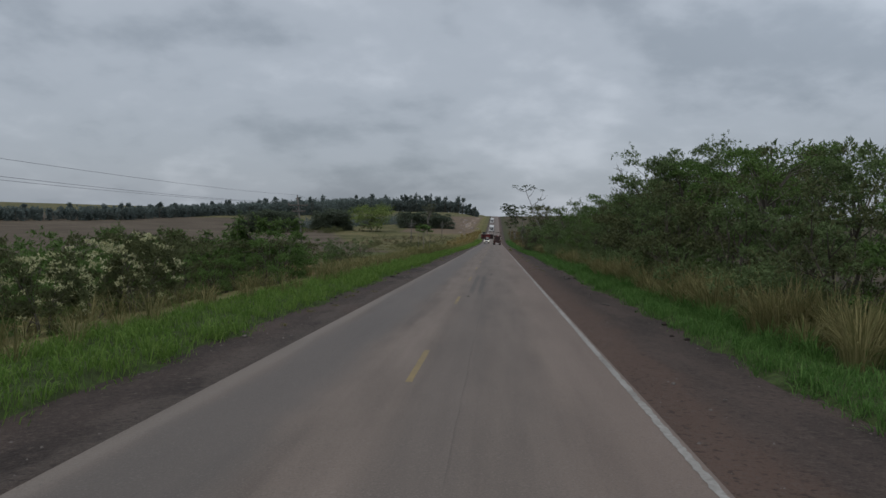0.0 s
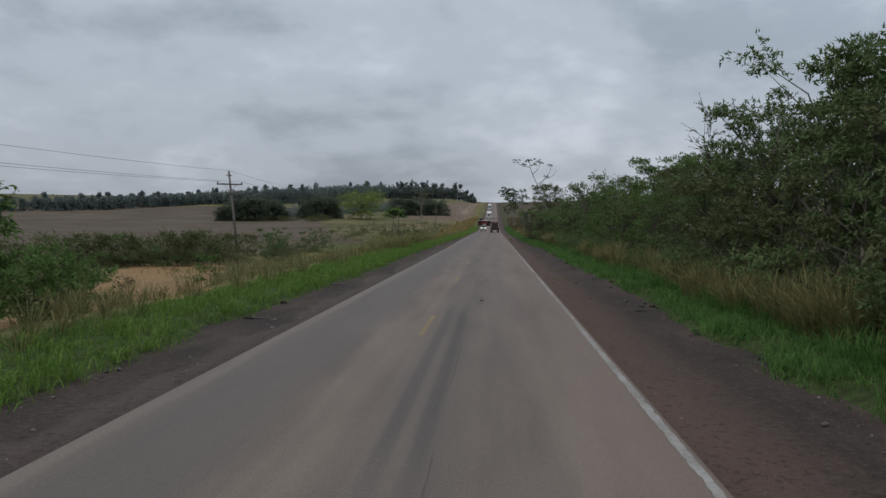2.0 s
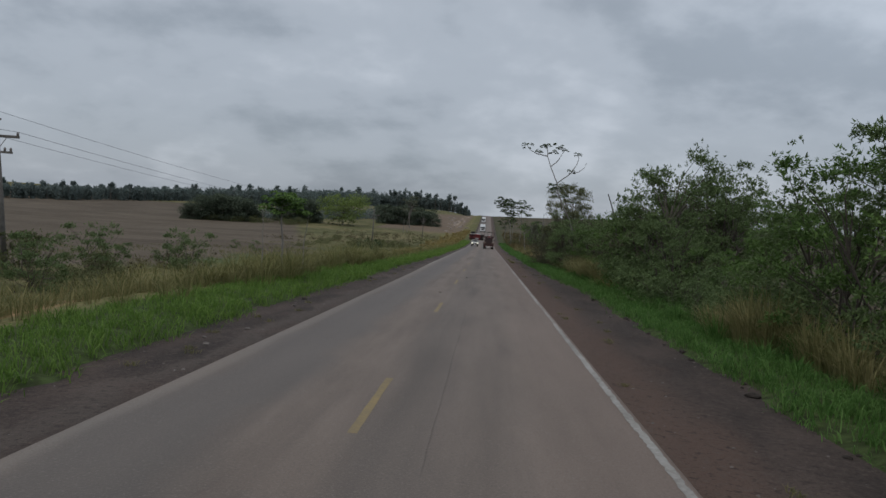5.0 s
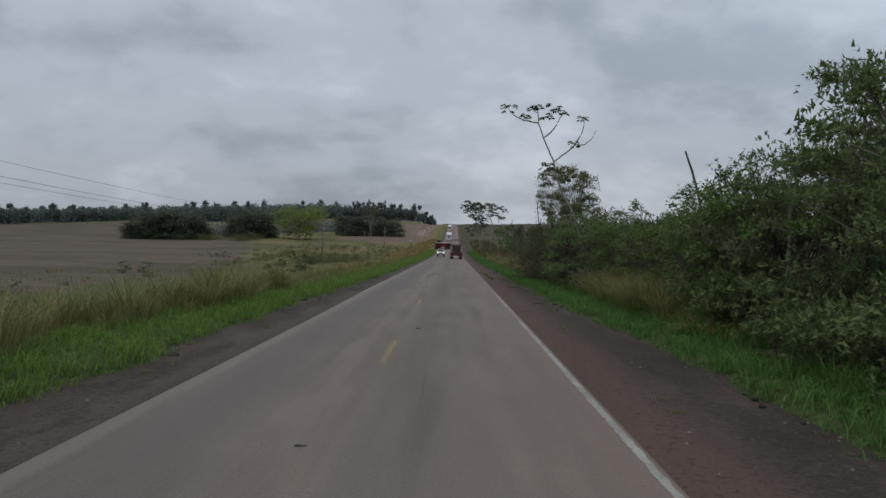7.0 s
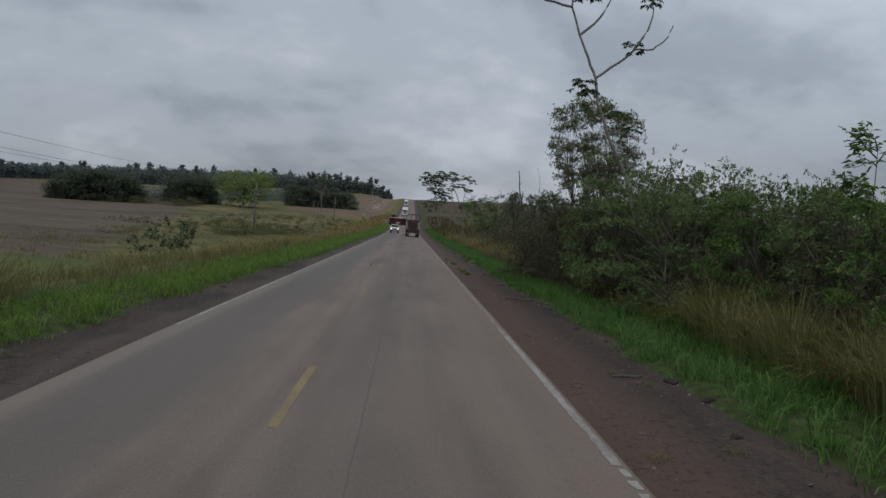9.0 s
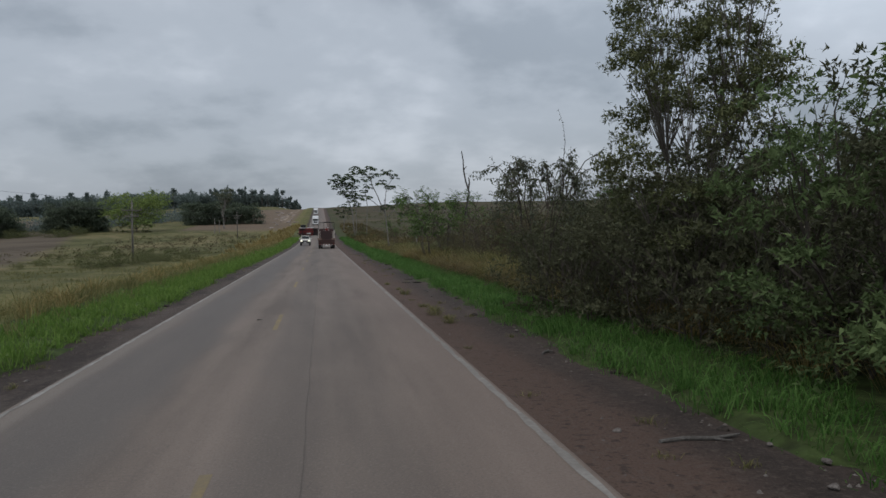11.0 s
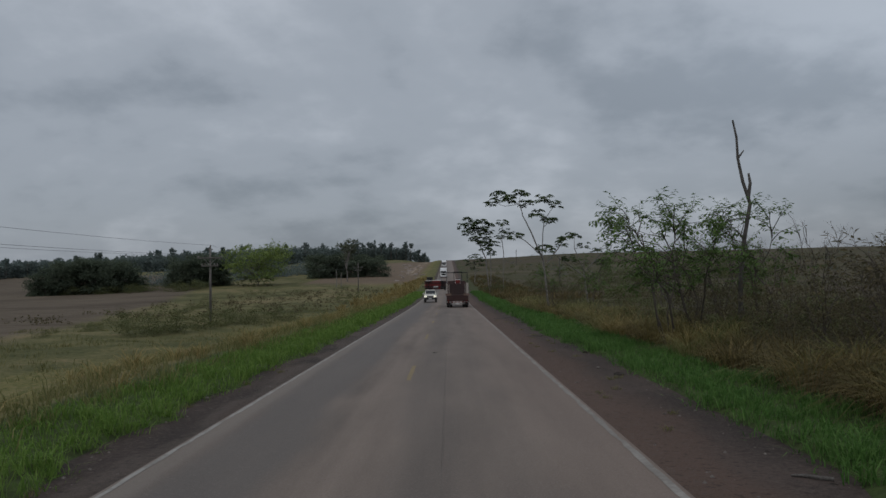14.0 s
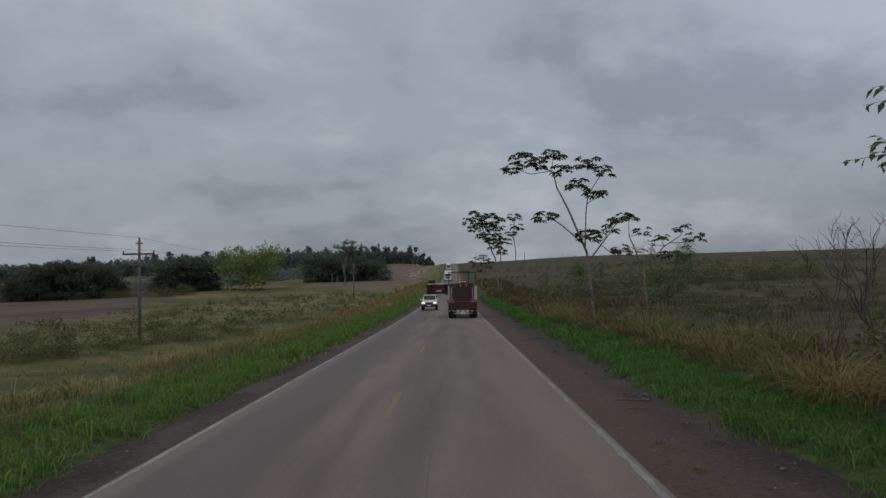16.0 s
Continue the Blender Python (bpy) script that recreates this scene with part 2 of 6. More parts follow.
class Net:
    """Shorthand for longer node materials."""

    def __init__(self, name):
        self.m = bpy.data.materials.new(name)
        self.m.use_nodes = True
        self.n, self.l = self.m.node_tree.nodes, self.m.node_tree.links
        self.b = self.n["Principled BSDF"]
        self.co = self.n.new("ShaderNodeTexCoord").outputs["Object"]
        sep = self.n.new("ShaderNodeSeparateXYZ")
        self.l.new(self.co, sep.inputs[0])
        self.x, self.y = sep.outputs[0], sep.outputs[1]

    def put(self, value, socket):
        if isinstance(value, (int, float)):
            socket.default_value = value
        elif isinstance(value, tuple):
            socket.default_value = (*value, 1)
        else:
            self.l.new(value, socket)

    def noise(self, scale, detail=4.0, stretch=(1, 1, 1), rough=0.55):
        n, mp = self.n.new("ShaderNodeTexNoise"), self.n.new("ShaderNodeMapping")
        mp.inputs["Scale"].default_value = stretch
        self.l.new(self.co, mp.inputs[0])
        self.l.new(mp.outputs[0], n.inputs["Vector"])
        n.inputs["Scale"].default_value, n.inputs["Detail"].default_value, n.inputs["Roughness"].default_value = scale, detail, rough
        return n.outputs[0]

    def math(self, op, a, b=0.0, c=0.0):
        n = self.n.new("ShaderNodeMath")
        n.operation = op
        for v, s in zip((a, b, c), n.inputs):
            self.put(v, s)
        return n.outputs[0]

    def step(self, value, low, high, a=0.0, b=1.0):
        n = self.n.new("ShaderNodeMapRange")
        n.interpolation_type = "SMOOTHSTEP"
        for v, s in zip((value, low, high, a, b), n.inputs):
            self.put(v, s)
        return n.outputs[0]

    def band(self, value, centre, half, soft):
        d = self.math("ABSOLUTE", self.math("SUBTRACT", value, centre))
        return self.step(d, half, half + soft, 1.0, 0.0)

    def mix(self, factor, a, b):
        n = self.n.new("ShaderNodeMix")
        n.data_type = "RGBA"
        self.put(factor, n.inputs[0])
        self.put(a, n.inputs[6])
        self.put(b, n.inputs[7])
        return n.outputs[2]

    def ramp(self, value, colours, low=0.3, high=0.7):
        n = self.n.new("ShaderNodeValToRGB")
        els = n.color_ramp.elements
        els[0].position, els[1].position = low, high
        for k in range(1, len(colours) - 1):
            els.new(low + (high - low) * k / (len(colours) - 1))
        for e, c in zip(els, colours):
            e.color = (*c, 1)
        self.l.new(value, n.inputs[0])
        return n.outputs[0]

    def done(self, colour, rough=0.9, relief=None, strength=0.4, distance=0.02, spec=0.3):
        self.put(colour, self.b.inputs["Base Color"])
        self.put(rough, self.b.inputs["Roughness"])
        self.b.inputs["Specular IOR Level"].default_value = spec
        if relief is not None:
            bp = self.n.new("ShaderNodeBump")
            bp.inputs["Strength"].default_value, bp.inputs["Distance"].default_value = strength, distance
            self.l.new(relief, bp.inputs["Height"])
            self.l.new(bp.outputs[0], self.b.inputs["Normal"])
        return self.m


def asphalt_material():
    """Worn, dusty asphalt: aggregate grain, darker wheel paths and patches drawn out along the road, a long joint crack."""
    k = Net("asphalt")
    grain, blotch = k.noise(34.0, 4.0), k.noise(0.9, 5.0, (1.0, 0.22, 1.0))
    streak = k.noise(1.5, 5.0, (1.0, 0.035, 1.0))
    base = k.ramp(k.math("ADD", k.math("MULTIPLY", streak, 0.6), k.math("MULTIPLY", blotch, 0.4)), [(0.101, 0.078, 0.064), (0.141, 0.110, 0.090), (0.174, 0.136, 0.112)], 0.36, 0.64)
    wob = k.math("MULTIPLY", k.math("SUBTRACT", k.noise(0.25, 3.0, (0.1, 1.0, 1.0)), 0.5), 0.8)
    x = k.math("ADD", k.x, wob)
    rough_x = k.math("ADD", x, k.math("MULTIPLY", k.math("SUBTRACT", blotch, 0.5), 0.9))
    dark = k.math("MULTIPLY", k.band(rough_x, -3.40, 0.42, 0.85), 0.75)
    dark2 = k.math("MULTIPLY", k.band(rough_x, -0.70, 0.20, 0.60), 0.42)
    dark3 = k.math("MULTIPLY", k.band(rough_x, 0.35, 0.25, 0.7), 0.26)
    base = k.mix(dark, base, (0.074, 0.062, 0.054))
    base = k.mix(dark2, base, (0.078, 0.067, 0.060))
    base = k.mix(dark3, base, (0.098, 0.082, 0.072))
    red = k.math("MULTIPLY", k.step(x, 0.2, 2.6), 0.6)
    base = k.mix(red, base, (0.152, 0.112, 0.092))
    edge_x = k.math("ADD", k.x, k.math("MULTIPLY", k.math("SUBTRACT", blotch, 0.5), 0.5))
    base = k.mix(k.math("MULTIPLY", k.band(edge_x, -4.42, 0.10, 0.22), 0.4), base, (0.180, 0.157, 0.135))
    # two short black rubber marks
    skid = k.math("MAXIMUM", k.band(k.x, -0.55, 0.05, 0.12), k.band(k.x, -0.95, 0.05, 0.12))
    skid = k.math("MULTIPLY", skid, k.band(k.y, 40.5, 6.0, 4.0))
    base = k.mix(k.math("MULTIPLY", skid, 0.5), base, (0.045, 0.042, 0.041))
    crack_x = k.math("ADD", k.x, k.math("MULTIPLY", k.math("SUBTRACT", k.noise(0.5, 5.0, (0.05, 1.0, 1.0)), 0.5), 0.07))
    crack = k.math("MULTIPLY", k.band(crack_x, -0.38, 0.005, 0.014), k.step(k.noise(0.12, 2.0, (0.1, 1.0, 1.0)), 0.42, 0.52))
    base = k.mix(k.math("MULTIPLY", crack, 0.12), base, (0.05, 0.045, 0.042))
    base = k.mix(k.math("MULTIPLY", k.step(grain, 0.5, 0.72), 0.45), base, (0.066, 0.060, 0.055))
    base = k.mix(k.math("MULTIPLY", k.step(grain, 0.28, 0.46, 1.0, 0.0), 0.4), base, (0.200, 0.180, 0.162))
    return k.done(base, k.step(dark, 0.0, 1.0, 0.82, 0.66), k.math("SUBTRACT", grain, k.math("MULTIPLY", crack, 2.0)), 0.5, 0.015, 0.35)


def shoulder_material():
    """Dark, reddish gravel and dirt: dusty red wash near the asphalt, clods and pebbles, darker soil towards the grass."""
    k = Net("shoulder_dirt")
    grain, pebble, blotch = k.noise(26.0, 4.0), k.noise(8.0, 3.0), k.noise(0.8, 5.0, (1.0, 0.35, 1.0))
    base = k.ramp(blotch, [(0.030, 0.023, 0.020), (0.046, 0.034, 0.029), (0.068, 0.049, 0.041)], 0.34, 0.66)
    dusty = k.math("ADD", k.x, k.math("MULTIPLY", k.math("SUBTRACT", blotch, 0.5), 2.6))
    base = k.mix(k.math("MULTIPLY", k.band(dusty, 2.85, 0.3, 1.2), 0.65), base, (0.106, 0.066, 0.050))
    base = k.mix(k.math("MULTIPLY", k.band(dusty, -4.9, 0.05, 0.4), 0.4), base, (0.098, 0.081, 0.069))
    base = k.mix(k.math("MULTIPLY", k.step(pebble, 0.56, 0.66), 0.5), base, (0.088, 0.068, 0.058))
    base = k.mix(k.math("MULTIPLY", k.step(pebble, 0.34, 0.43, 1.0, 0.0), 0.55), base, (0.018, 0.014, 0.012))
    base = k.mix(k.math("MULTIPLY", k.step(grain, 0.52, 0.70), 0.5), base, (0.100, 0.080, 0.068))
    base = k.mix(k.math("MULTIPLY", k.step(grain, 0.30, 0.45, 1.0, 0.0), 0.55), base, (0.018, 0.014, 0.012))
    return k.done(base, 0.95, k.math("ADD", grain, pebble), 0.8, 0.04, 0.2)


def land_material():
    """Grass verges, dry scrub, ploughed and stubble fields and bare soil, each in its own plot."""
    k = Net("land")
    fine, mid_n, big = k.noise(3.2, 6.0), k.noise(0.22, 5.0), k.noise(0.035, 4.0)
    jag = k.math("MULTIPLY", k.math("SUBTRACT", mid_n, 0.5), 9.0)
    wide = k.math("MULTIPLY", k.math("SUBTRACT", big, 0.5), 40.0)
    x, y = k.math("ADD", k.x, jag), k.math("ADD", k.y, wide)
    far_x = k.math("ADD", x, wide)
    scrub = k.ramp(k.math("ADD", k.math("MULTIPLY", fine, 0.5), k.math("MULTIPLY", mid_n, 0.5)), [(0.037, 0.034, 0.018), (0.059, 0.051, 0.029), (0.087, 0.073, 0.041)], 0.36, 0.64)
    pasture = k.ramp(k.math("ADD", k.math("MULTIPLY", fine, 0.3), k.math("ADD", k.math("MULTIPLY", mid_n, 0.35), k.math("MULTIPLY", big, 0.35))), [(0.050, 0.056, 0.022), (0.098, 0.094, 0.041), (0.165, 0.134, 0.071)], 0.41, 0.59)
    furrow = k.noise(0.5, 4.0, (0.12, 1.6, 1.0))
    field = k.ramp(k.math("ADD", k.math("MULTIPLY", furrow, 0.55), k.math("MULTIPLY", big, 0.45)), [(0.064, 0.050, 0.037), (0.092, 0.073, 0.054), (0.120, 0.097, 0.072)], 0.38, 0.62)
    green = k.ramp(fine, [(0.028, 0.036, 0.014), (0.040, 0.056, 0.019), (0.056, 0.080, 0.026)], 0.35, 0.65)
    soil = k.ramp(fine, [(0.180, 0.110, 0.055), (0.228, 0.144, 0.074), (0.275, 0.180, 0.096)], 0.35, 0.65)
    # left of the road: pasture near, ploughed field further out
    is_field = k.math("MULTIPLY", k.step(k.math("SUBTRACT", x, k.math("MULTIPLY", k.math("MINIMUM", k.y, 150.0), 0.16)), -49.0, -45.0, 1.0, 0.0), k.step(y, 640.0, 680.0, 1.0, 0.0))
    cut = k.step(k.math("ADD", x, k.math("MULTIPLY", k.y, 0.25)), 17.0, 23.0, 1.0, 0.0)
    left = k.mix(k.math("MULTIPLY", is_field, cut), pasture, field)
    dry = k.ramp(fine, [(0.075, 0.080, 0.028), (0.125, 0.115, 0.046), (0.175, 0.145, 0.070)], 0.35, 0.65)
    left = k.mix(k.band(far_x, -13.0, 5.0, 5.0), left, dry)
    # right of the road: dry brown scrub rising to the ridge
    right = k.mix(k.math("MULTIPLY", k.step(k.noise(0.02, 3.0, (0.4, 1.6, 1.0)), 0.48, 0.56), 0.7), scrub, (0.072, 0.056, 0.043))
    right = k.mix(k.math("MULTIPLY", k.step(k.noise(0.03, 4.0, (0.3, 1.3, 1.0)), 0.50, 0.58), 0.65), right, (0.050, 0.054, 0.025))
    right = k.mix(k.math("MULTIPLY", k.step(k.noise(0.05, 4.0, (0.35, 1.5, 1.0)), 0.60, 0.66), 0.7), right, (0.112, 0.086, 0.058))
    base = k.mix(k.step(k.x, -2.0, 2.0), left, right)
    verge_l = k.step(k.math("ADD", k.x, k.math("MULTIPLY", jag, 0.25)), -10.5, -9.0)
    verge_r = k.step(k.math("ADD", k.x, k.math("MULTIPLY", jag, 0.25)), 8.0, 9.5, 1.0, 0.0)
    base = k.mix(k.math("MULTIPLY", k.math("MULTIPLY", verge_l, verge_r), k.step(k.y, 270.0, 460.0, 1.0, 0.3)), base, green)
    way = k.math("ADD", k.math("ADD", k.x, k.math("MULTIPLY", jag, 0.3)), k.math("MULTIPLY", k.math("SUBTRACT", k.y, 58.0), 0.33))
    bare = k.math("MULTIPLY", k.band(way, -15.5, 3.2, 1.2), k.band(k.math("ADD", k.y, jag), 70.0, 18.0, 3.0))
    bare = k.math("MAXIMUM", bare, k.math("MULTIPLY", k.band(x, -15.0, 1.6, 1.2), k.band(k.math("ADD", k.y, jag), 96.0, 10.0, 3.0)))
    base = k.mix(bare, base, soil)
    strip = k.math("MULTIPLY", k.band(x, -15.0, 1.2, 1.0), k.band(k.y, 245.0, 40.0, 10.0))
    base = k.mix(k.math("MULTIPLY", strip, 0.6), base, (0.168, 0.120, 0.080))
    lush = k.math("MULTIPLY", k.band(x, -20.0, 6.0, 2.0), k.band(k.math("ADD", k.y, jag), 150.0, 14.0, 4.0))
    base = k.mix(k.math("MULTIPLY", lush, 0.6), base, (0.050, 0.090, 0.028))
    slope = k.math("MULTIPLY", k.band(x, -36.0, 21.0, 3.0), k.band(y, 740.0, 250.0, 30.0))
    base = k.mix(k.math("MULTIPLY", slope, 0.8), base, (0.140, 0.100, 0.078))
    gully = k.math("MULTIPLY", k.band(x, -19.5, 1.6, 2.0), k.band(k.y, 700.0, 120.0, 40.0))
    gully = k.math("MULTIPLY", gully, k.step(k.noise(0.12, 4.0, (3.0, 0.4, 1.0)), 0.46, 0.56))
    base = k.mix(k.math("MULTIPLY", gully, 0.8), base, (0.30, 0.24, 0.19))
    return k.done(base, 0.95, fine, 0.8, 0.15, 0.1)


ASPHALT, SHOULDER, LAND = asphalt_material(), shoulder_material(), land_material()


# ---- shaping ----
def smooth(v, a, b):
    t = np.clip((np.asarray(v, float) - a) / (b - a), 0, 1)
    return t * t * (3 - 2 * t)


ROAD_Y = np.arange(-500.0, 4200.0, 2.0)
RISE = np.interp(ROAD_Y, [-500, 240, 377, 480, 780, 900, 1100, 4200], [0, 0, 0.0235, 0.052, 0.052, 0.028, 0.020, 0.030])
ROAD_Z = np.cumsum(RISE) * 2.0 - FALL * ROAD_Y


def road_z(y):
    """Height of the road: a long even fall, a sag, then a climb to the crest."""
    return np.interp(y, ROAD_Y, ROAD_Z)


def wander(x, y, size, seed=0.0):
    """A cheap smooth wobble between -1 and 1, about size metres long."""
    a, b = np.asarray(x, float) / size + seed, np.asarray(y, float) / size - seed
    return (np.sin(a * 2.1 + 1.3 * np.sin(b * 1.7 + seed)) + np.sin(b * 2.6 + 1.1 * np.sin(a * 2.3)) + np.sin(a * 4.7 + b * 3.9)) / 3


LEFT_EDGE, RIGHT_EDGE = -5.7, 4.95


def grass_edges(y):
    """Where the grass begins on either side; the right shoulder is wider along the first hundred metres."""
    left = LEFT_EDGE - 0.6 * (1 - smooth(y, 120, 170)) + 0.26 * wander(y * 0, y, 3.1) + 0.22 * wander(y * 0, y, 21.0, 2.0)
    right = RIGHT_EDGE + 0.8 * (1 - smooth(y, 105, 150)) + 0.30 * wander(y * 0, y, 2.7, 5.0) + 0.35 * wander(y * 0, y, 17.0, 1.0)
    return left, right


def ground_z(x, y):
    x, y = np.asarray(x, float), np.asarray(y, float)
    road = road_z(y)
    edge_l, edge_r = grass_edges(y)
    left, right = edge_l - x, x - edge_r
    # left: the bank falls to the field, which lies low; far left a shallow valley
    bank = 0.05 * smooth(left, 0, 0.5) - 1.55 * smooth(left, 2.0, 12.0)
    low = smooth(-x, 30, 170)
    land_l = (road + bank) * (1 - low) + (np.clip(road, -10.6, -4.0) - 3.2 - 1.2 * smooth(-x, 200, 700)) * low
    # a wooded hill beyond the crest
    land_l = land_l + 9.0 * smooth(y, 1050, 1450) * smooth(-x, 15, 80) * (1 - smooth(-x, 450, 800))
    # right: a slight bank, then scrub rising to a ridge
    bank = 0.05 * smooth(right, 0, 0.5) + 0.45 * smooth(right, 2.0, 7.0)
    land_r = road + bank + smooth(y, 230, 850) * (4.2 * smooth(x, 10, 130) + 3.0 * smooth(x, 120, 500))
    inside = road - 0.16
    z = np.where(left > 0, land_l, np.where(right > 0, land_r, inside))
    out = np.clip(np.maximum(left, right), 0, None)
    rough = smooth(out, 1.0, 8.0)
    return z + rough * (0.10 * wander(x, y, 2.3, 3.0) + 0.22 * wander(x, y, 9.0, 7.0)) + smooth(out, 0.1, 0.8) * 0.04 * wander(x, y, 0.7, 9.0)


def link_mesh(name, verts, faces, mat, parent=None, label="", smooth_faces=False):
    me = bpy.data.meshes.new(name)
    me.from_pydata(verts if isinstance(verts, list) else verts.tolist(), [], faces if isinstance(faces, list) else faces.tolist())
    me.materials.append(mat)
    if smooth_faces:
        me.polygons.foreach_set("use_smooth", [True] * len(me.polygons))
    me.update()
    ob = new(name, me)
    if parent is not None:
        ob.parent = parent
    if label:
        ob["label"] = label
    return ob


def part(name, bm, mat, parent, label=""):
    """Links a bmesh as one mesh object under a thing or part."""
    me = bpy.data.meshes.new(name)
    bm.to_mesh(me)
    bm.free()
    me.materials.append(mat)
    ob = new(name, me)
    if parent is not None:
        ob.parent = parent
    if label:
        ob["label"] = label
    return ob


def thing(name, x, y, z, label, category, group="", turn=0.0, kind=""):
    ob = new(name)
    ob.matrix_basis = pose(x, y, z, 0, 0, turn)
    return tagged(ob, label, category, group, kind)


def box(bm, centre, size, bevel=0.02, turn=None):
    m = Matrix.Translation(centre) @ (turn or Matrix()) @ Matrix.Diagonal((*size, 1))
    made = bmesh.ops.create_cube(bm, size=1.0, matrix=m)
    if bevel:
        edges = list({e for v in made["verts"] for e in v.link_edges})
        bmesh.ops.bevel(bm, geom=edges, offset=min(bevel, min(size) * 0.4), segments=2, affect="EDGES", profile=0.6)
    return bm


def boxes(*rows, bevel=0.02):
    bm = bmesh.new()
    for centre, size in rows:
        box(bm, centre, size, bevel)
    return bm


def cylinder(bm, a, b, r, sides=14, r2=None):
    a, b = Vector(a), Vector(b)
    m = Matrix.Translation((a + b) / 2) @ (b - a).to_track_quat("Z", "Y").to_matrix().to_4x4()
    bmesh.ops.create_cone(bm, cap_ends=True, segments=sides, radius1=r, radius2=r if r2 is None else r2, depth=(b - a).length, matrix=m)
    return bm


def lathe(bm, profile, axis_m, sides=24):
    """Turns (radius, along) pairs round the x axis of axis_m."""
    rings = []
    for r, s in profile:
        rings.append([bm.verts.new(axis_m @ Vector((s, r * math.cos(q), r * math.sin(q)))) for q in (2 * math.pi * k / sides for k in range(sides))])
    for p, q in zip(rings, rings[1:]):
        for k in range(sides):
            bm.faces.new((p[k], p[(k + 1) % sides], q[(k + 1) % sides], q[k]))
    for ring in (rings[0], rings[-1]):
        bm.faces.new(ring if ring is rings[-1] else ring[::-1])
    bmesh.ops.recalc_face_normals(bm, faces=bm.faces)
    return bm


class Tubes:
    """Gathers tapered tubes (stems, limbs, wires) for one mesh."""

    def __init__(self):
        self.v, self.f = [], []

    def add(self, pts, radii, sides=6):
        pts = [Vector(p) for p in pts]
        rings = []
        for k, p in enumerate(pts):
            way = (pts[min(k + 1, len(pts) - 1)] - pts[max(k - 1, 0)]).normalized()
            u = way.cross(Vector((0.31, 0.17, 0.93) if abs(way.z) < 0.9 else (1, 0.1, 0))).normalized()
            w = way.cross(u)
            r = radii[k] if isinstance(radii, (list, tuple)) else radii
            rings.append(len(self.v))
            for s in range(sides):
                q = 2 * math.pi * s / sides
                self.v.append(tuple(p + (u * math.cos(q) + w * math.sin(q)) * r))
        for a, b in zip(rings, rings[1:]):
            for s in range(sides):
                n = (s + 1) % sides
                self.f.append((a + s, a + n, b + n, b + s))
        if sides > 3:
            self.f.append(tuple(range(rings[-1], rings[-1] + sides)))
            self.f.append(tuple(range(rings[0] + sides - 1, rings[0] - 1, -1)))
        return self


def bend(a, b, sag, rng, n=5, wob=0.04):
    """Points from a to b along a bowed, slightly crooked line."""
    a, b = Vector(a), Vector(b)
    far = (b - a).length
    out = []
    for k in range(n + 1):
        t = k / n
        p = a.lerp(b, t) + Vector((0, 0, sag * 4 * t * (1 - t)))
        if 0 < k < n:
            p += Vector(rng.normal(0, wob * far, 3))
        out.append(p)
    return out


def unit(a):
    return a / np.maximum(np.linalg.norm(a, axis=1, keepdims=True), 1e-9)


def leaf_quads(pos, way, face, length, width):
    """Folded leaves: at pos, pointing along way, facing about face. Returns verts and quads."""
    n = len(pos)
    side = unit(np.cross(way, face)) * (width / 2)[:, None]
    up = unit(np.cross(side, way)) * (width * 0.18)[:, None]
    tip, middle = pos + way * length[:, None], pos + way * (length * 0.45)[:, None]
    v = np.stack([pos, middle + side + up, tip - up * 0.6, middle - side + up], 1).reshape(-1, 3)
    return v, np.arange(4 * n).reshape(-1, 4)


def leaf_points(pos, way, face, length, width):
    """Small leaves of one pointed piece each. Returns verts and triangles."""
    side = unit(np.cross(way, face)) * (width / 2)[:, None]
    v = np.stack([pos - side, pos + side, pos + way * length[:, None]], 1).reshape(-1, 3)
    return v, np.arange(3 * len(pos)).reshape(-1, 3)


def crown(rng, centres, radii, count, size, droop=0.15, flat=0.75, upright=0.35, whorl=6):
    """Leaf sprays round many branch ends: rosettes on the outer shell of each spray, looser inside, an uneven outline."""
    tips = max(count // whorl, 1)
    which = rng.integers(0, len(centres), tips)
    c, r = centres[which], radii[which]
    d = unit(rng.normal(0, 1, (tips, 3)))
    d[:, 2] = np.where(d[:, 2] < -0.35, -d[:, 2] * 0.6, d[:, 2])
    far = rng.random(tips) ** 0.42 * (1 + 0.22 * rng.normal(0, 1, tips))
    tip = c + d * (r * far)[:, None] * np.array([1, 1, flat])
    pos, d = np.repeat(tip, whorl, 0), np.repeat(d, whorl, 0)
    n = len(pos)
    pos = pos + rng.normal(0, size * 0.28, (n, 3))
    way = unit(d * 0.7 + rng.normal(0, 0.75, (n, 3)) + np.array([0, 0, -droop]))
    face = unit(d * 0.4 + rng.normal(0, 0.45, (n, 3)) + np.array([0, 0, upright + 0.45]))
    length = size * rng.uniform(0.6, 1.4, n)
    return leaf_points(pos, way, face, length, length * rng.uniform(0.36, 0.58, n))


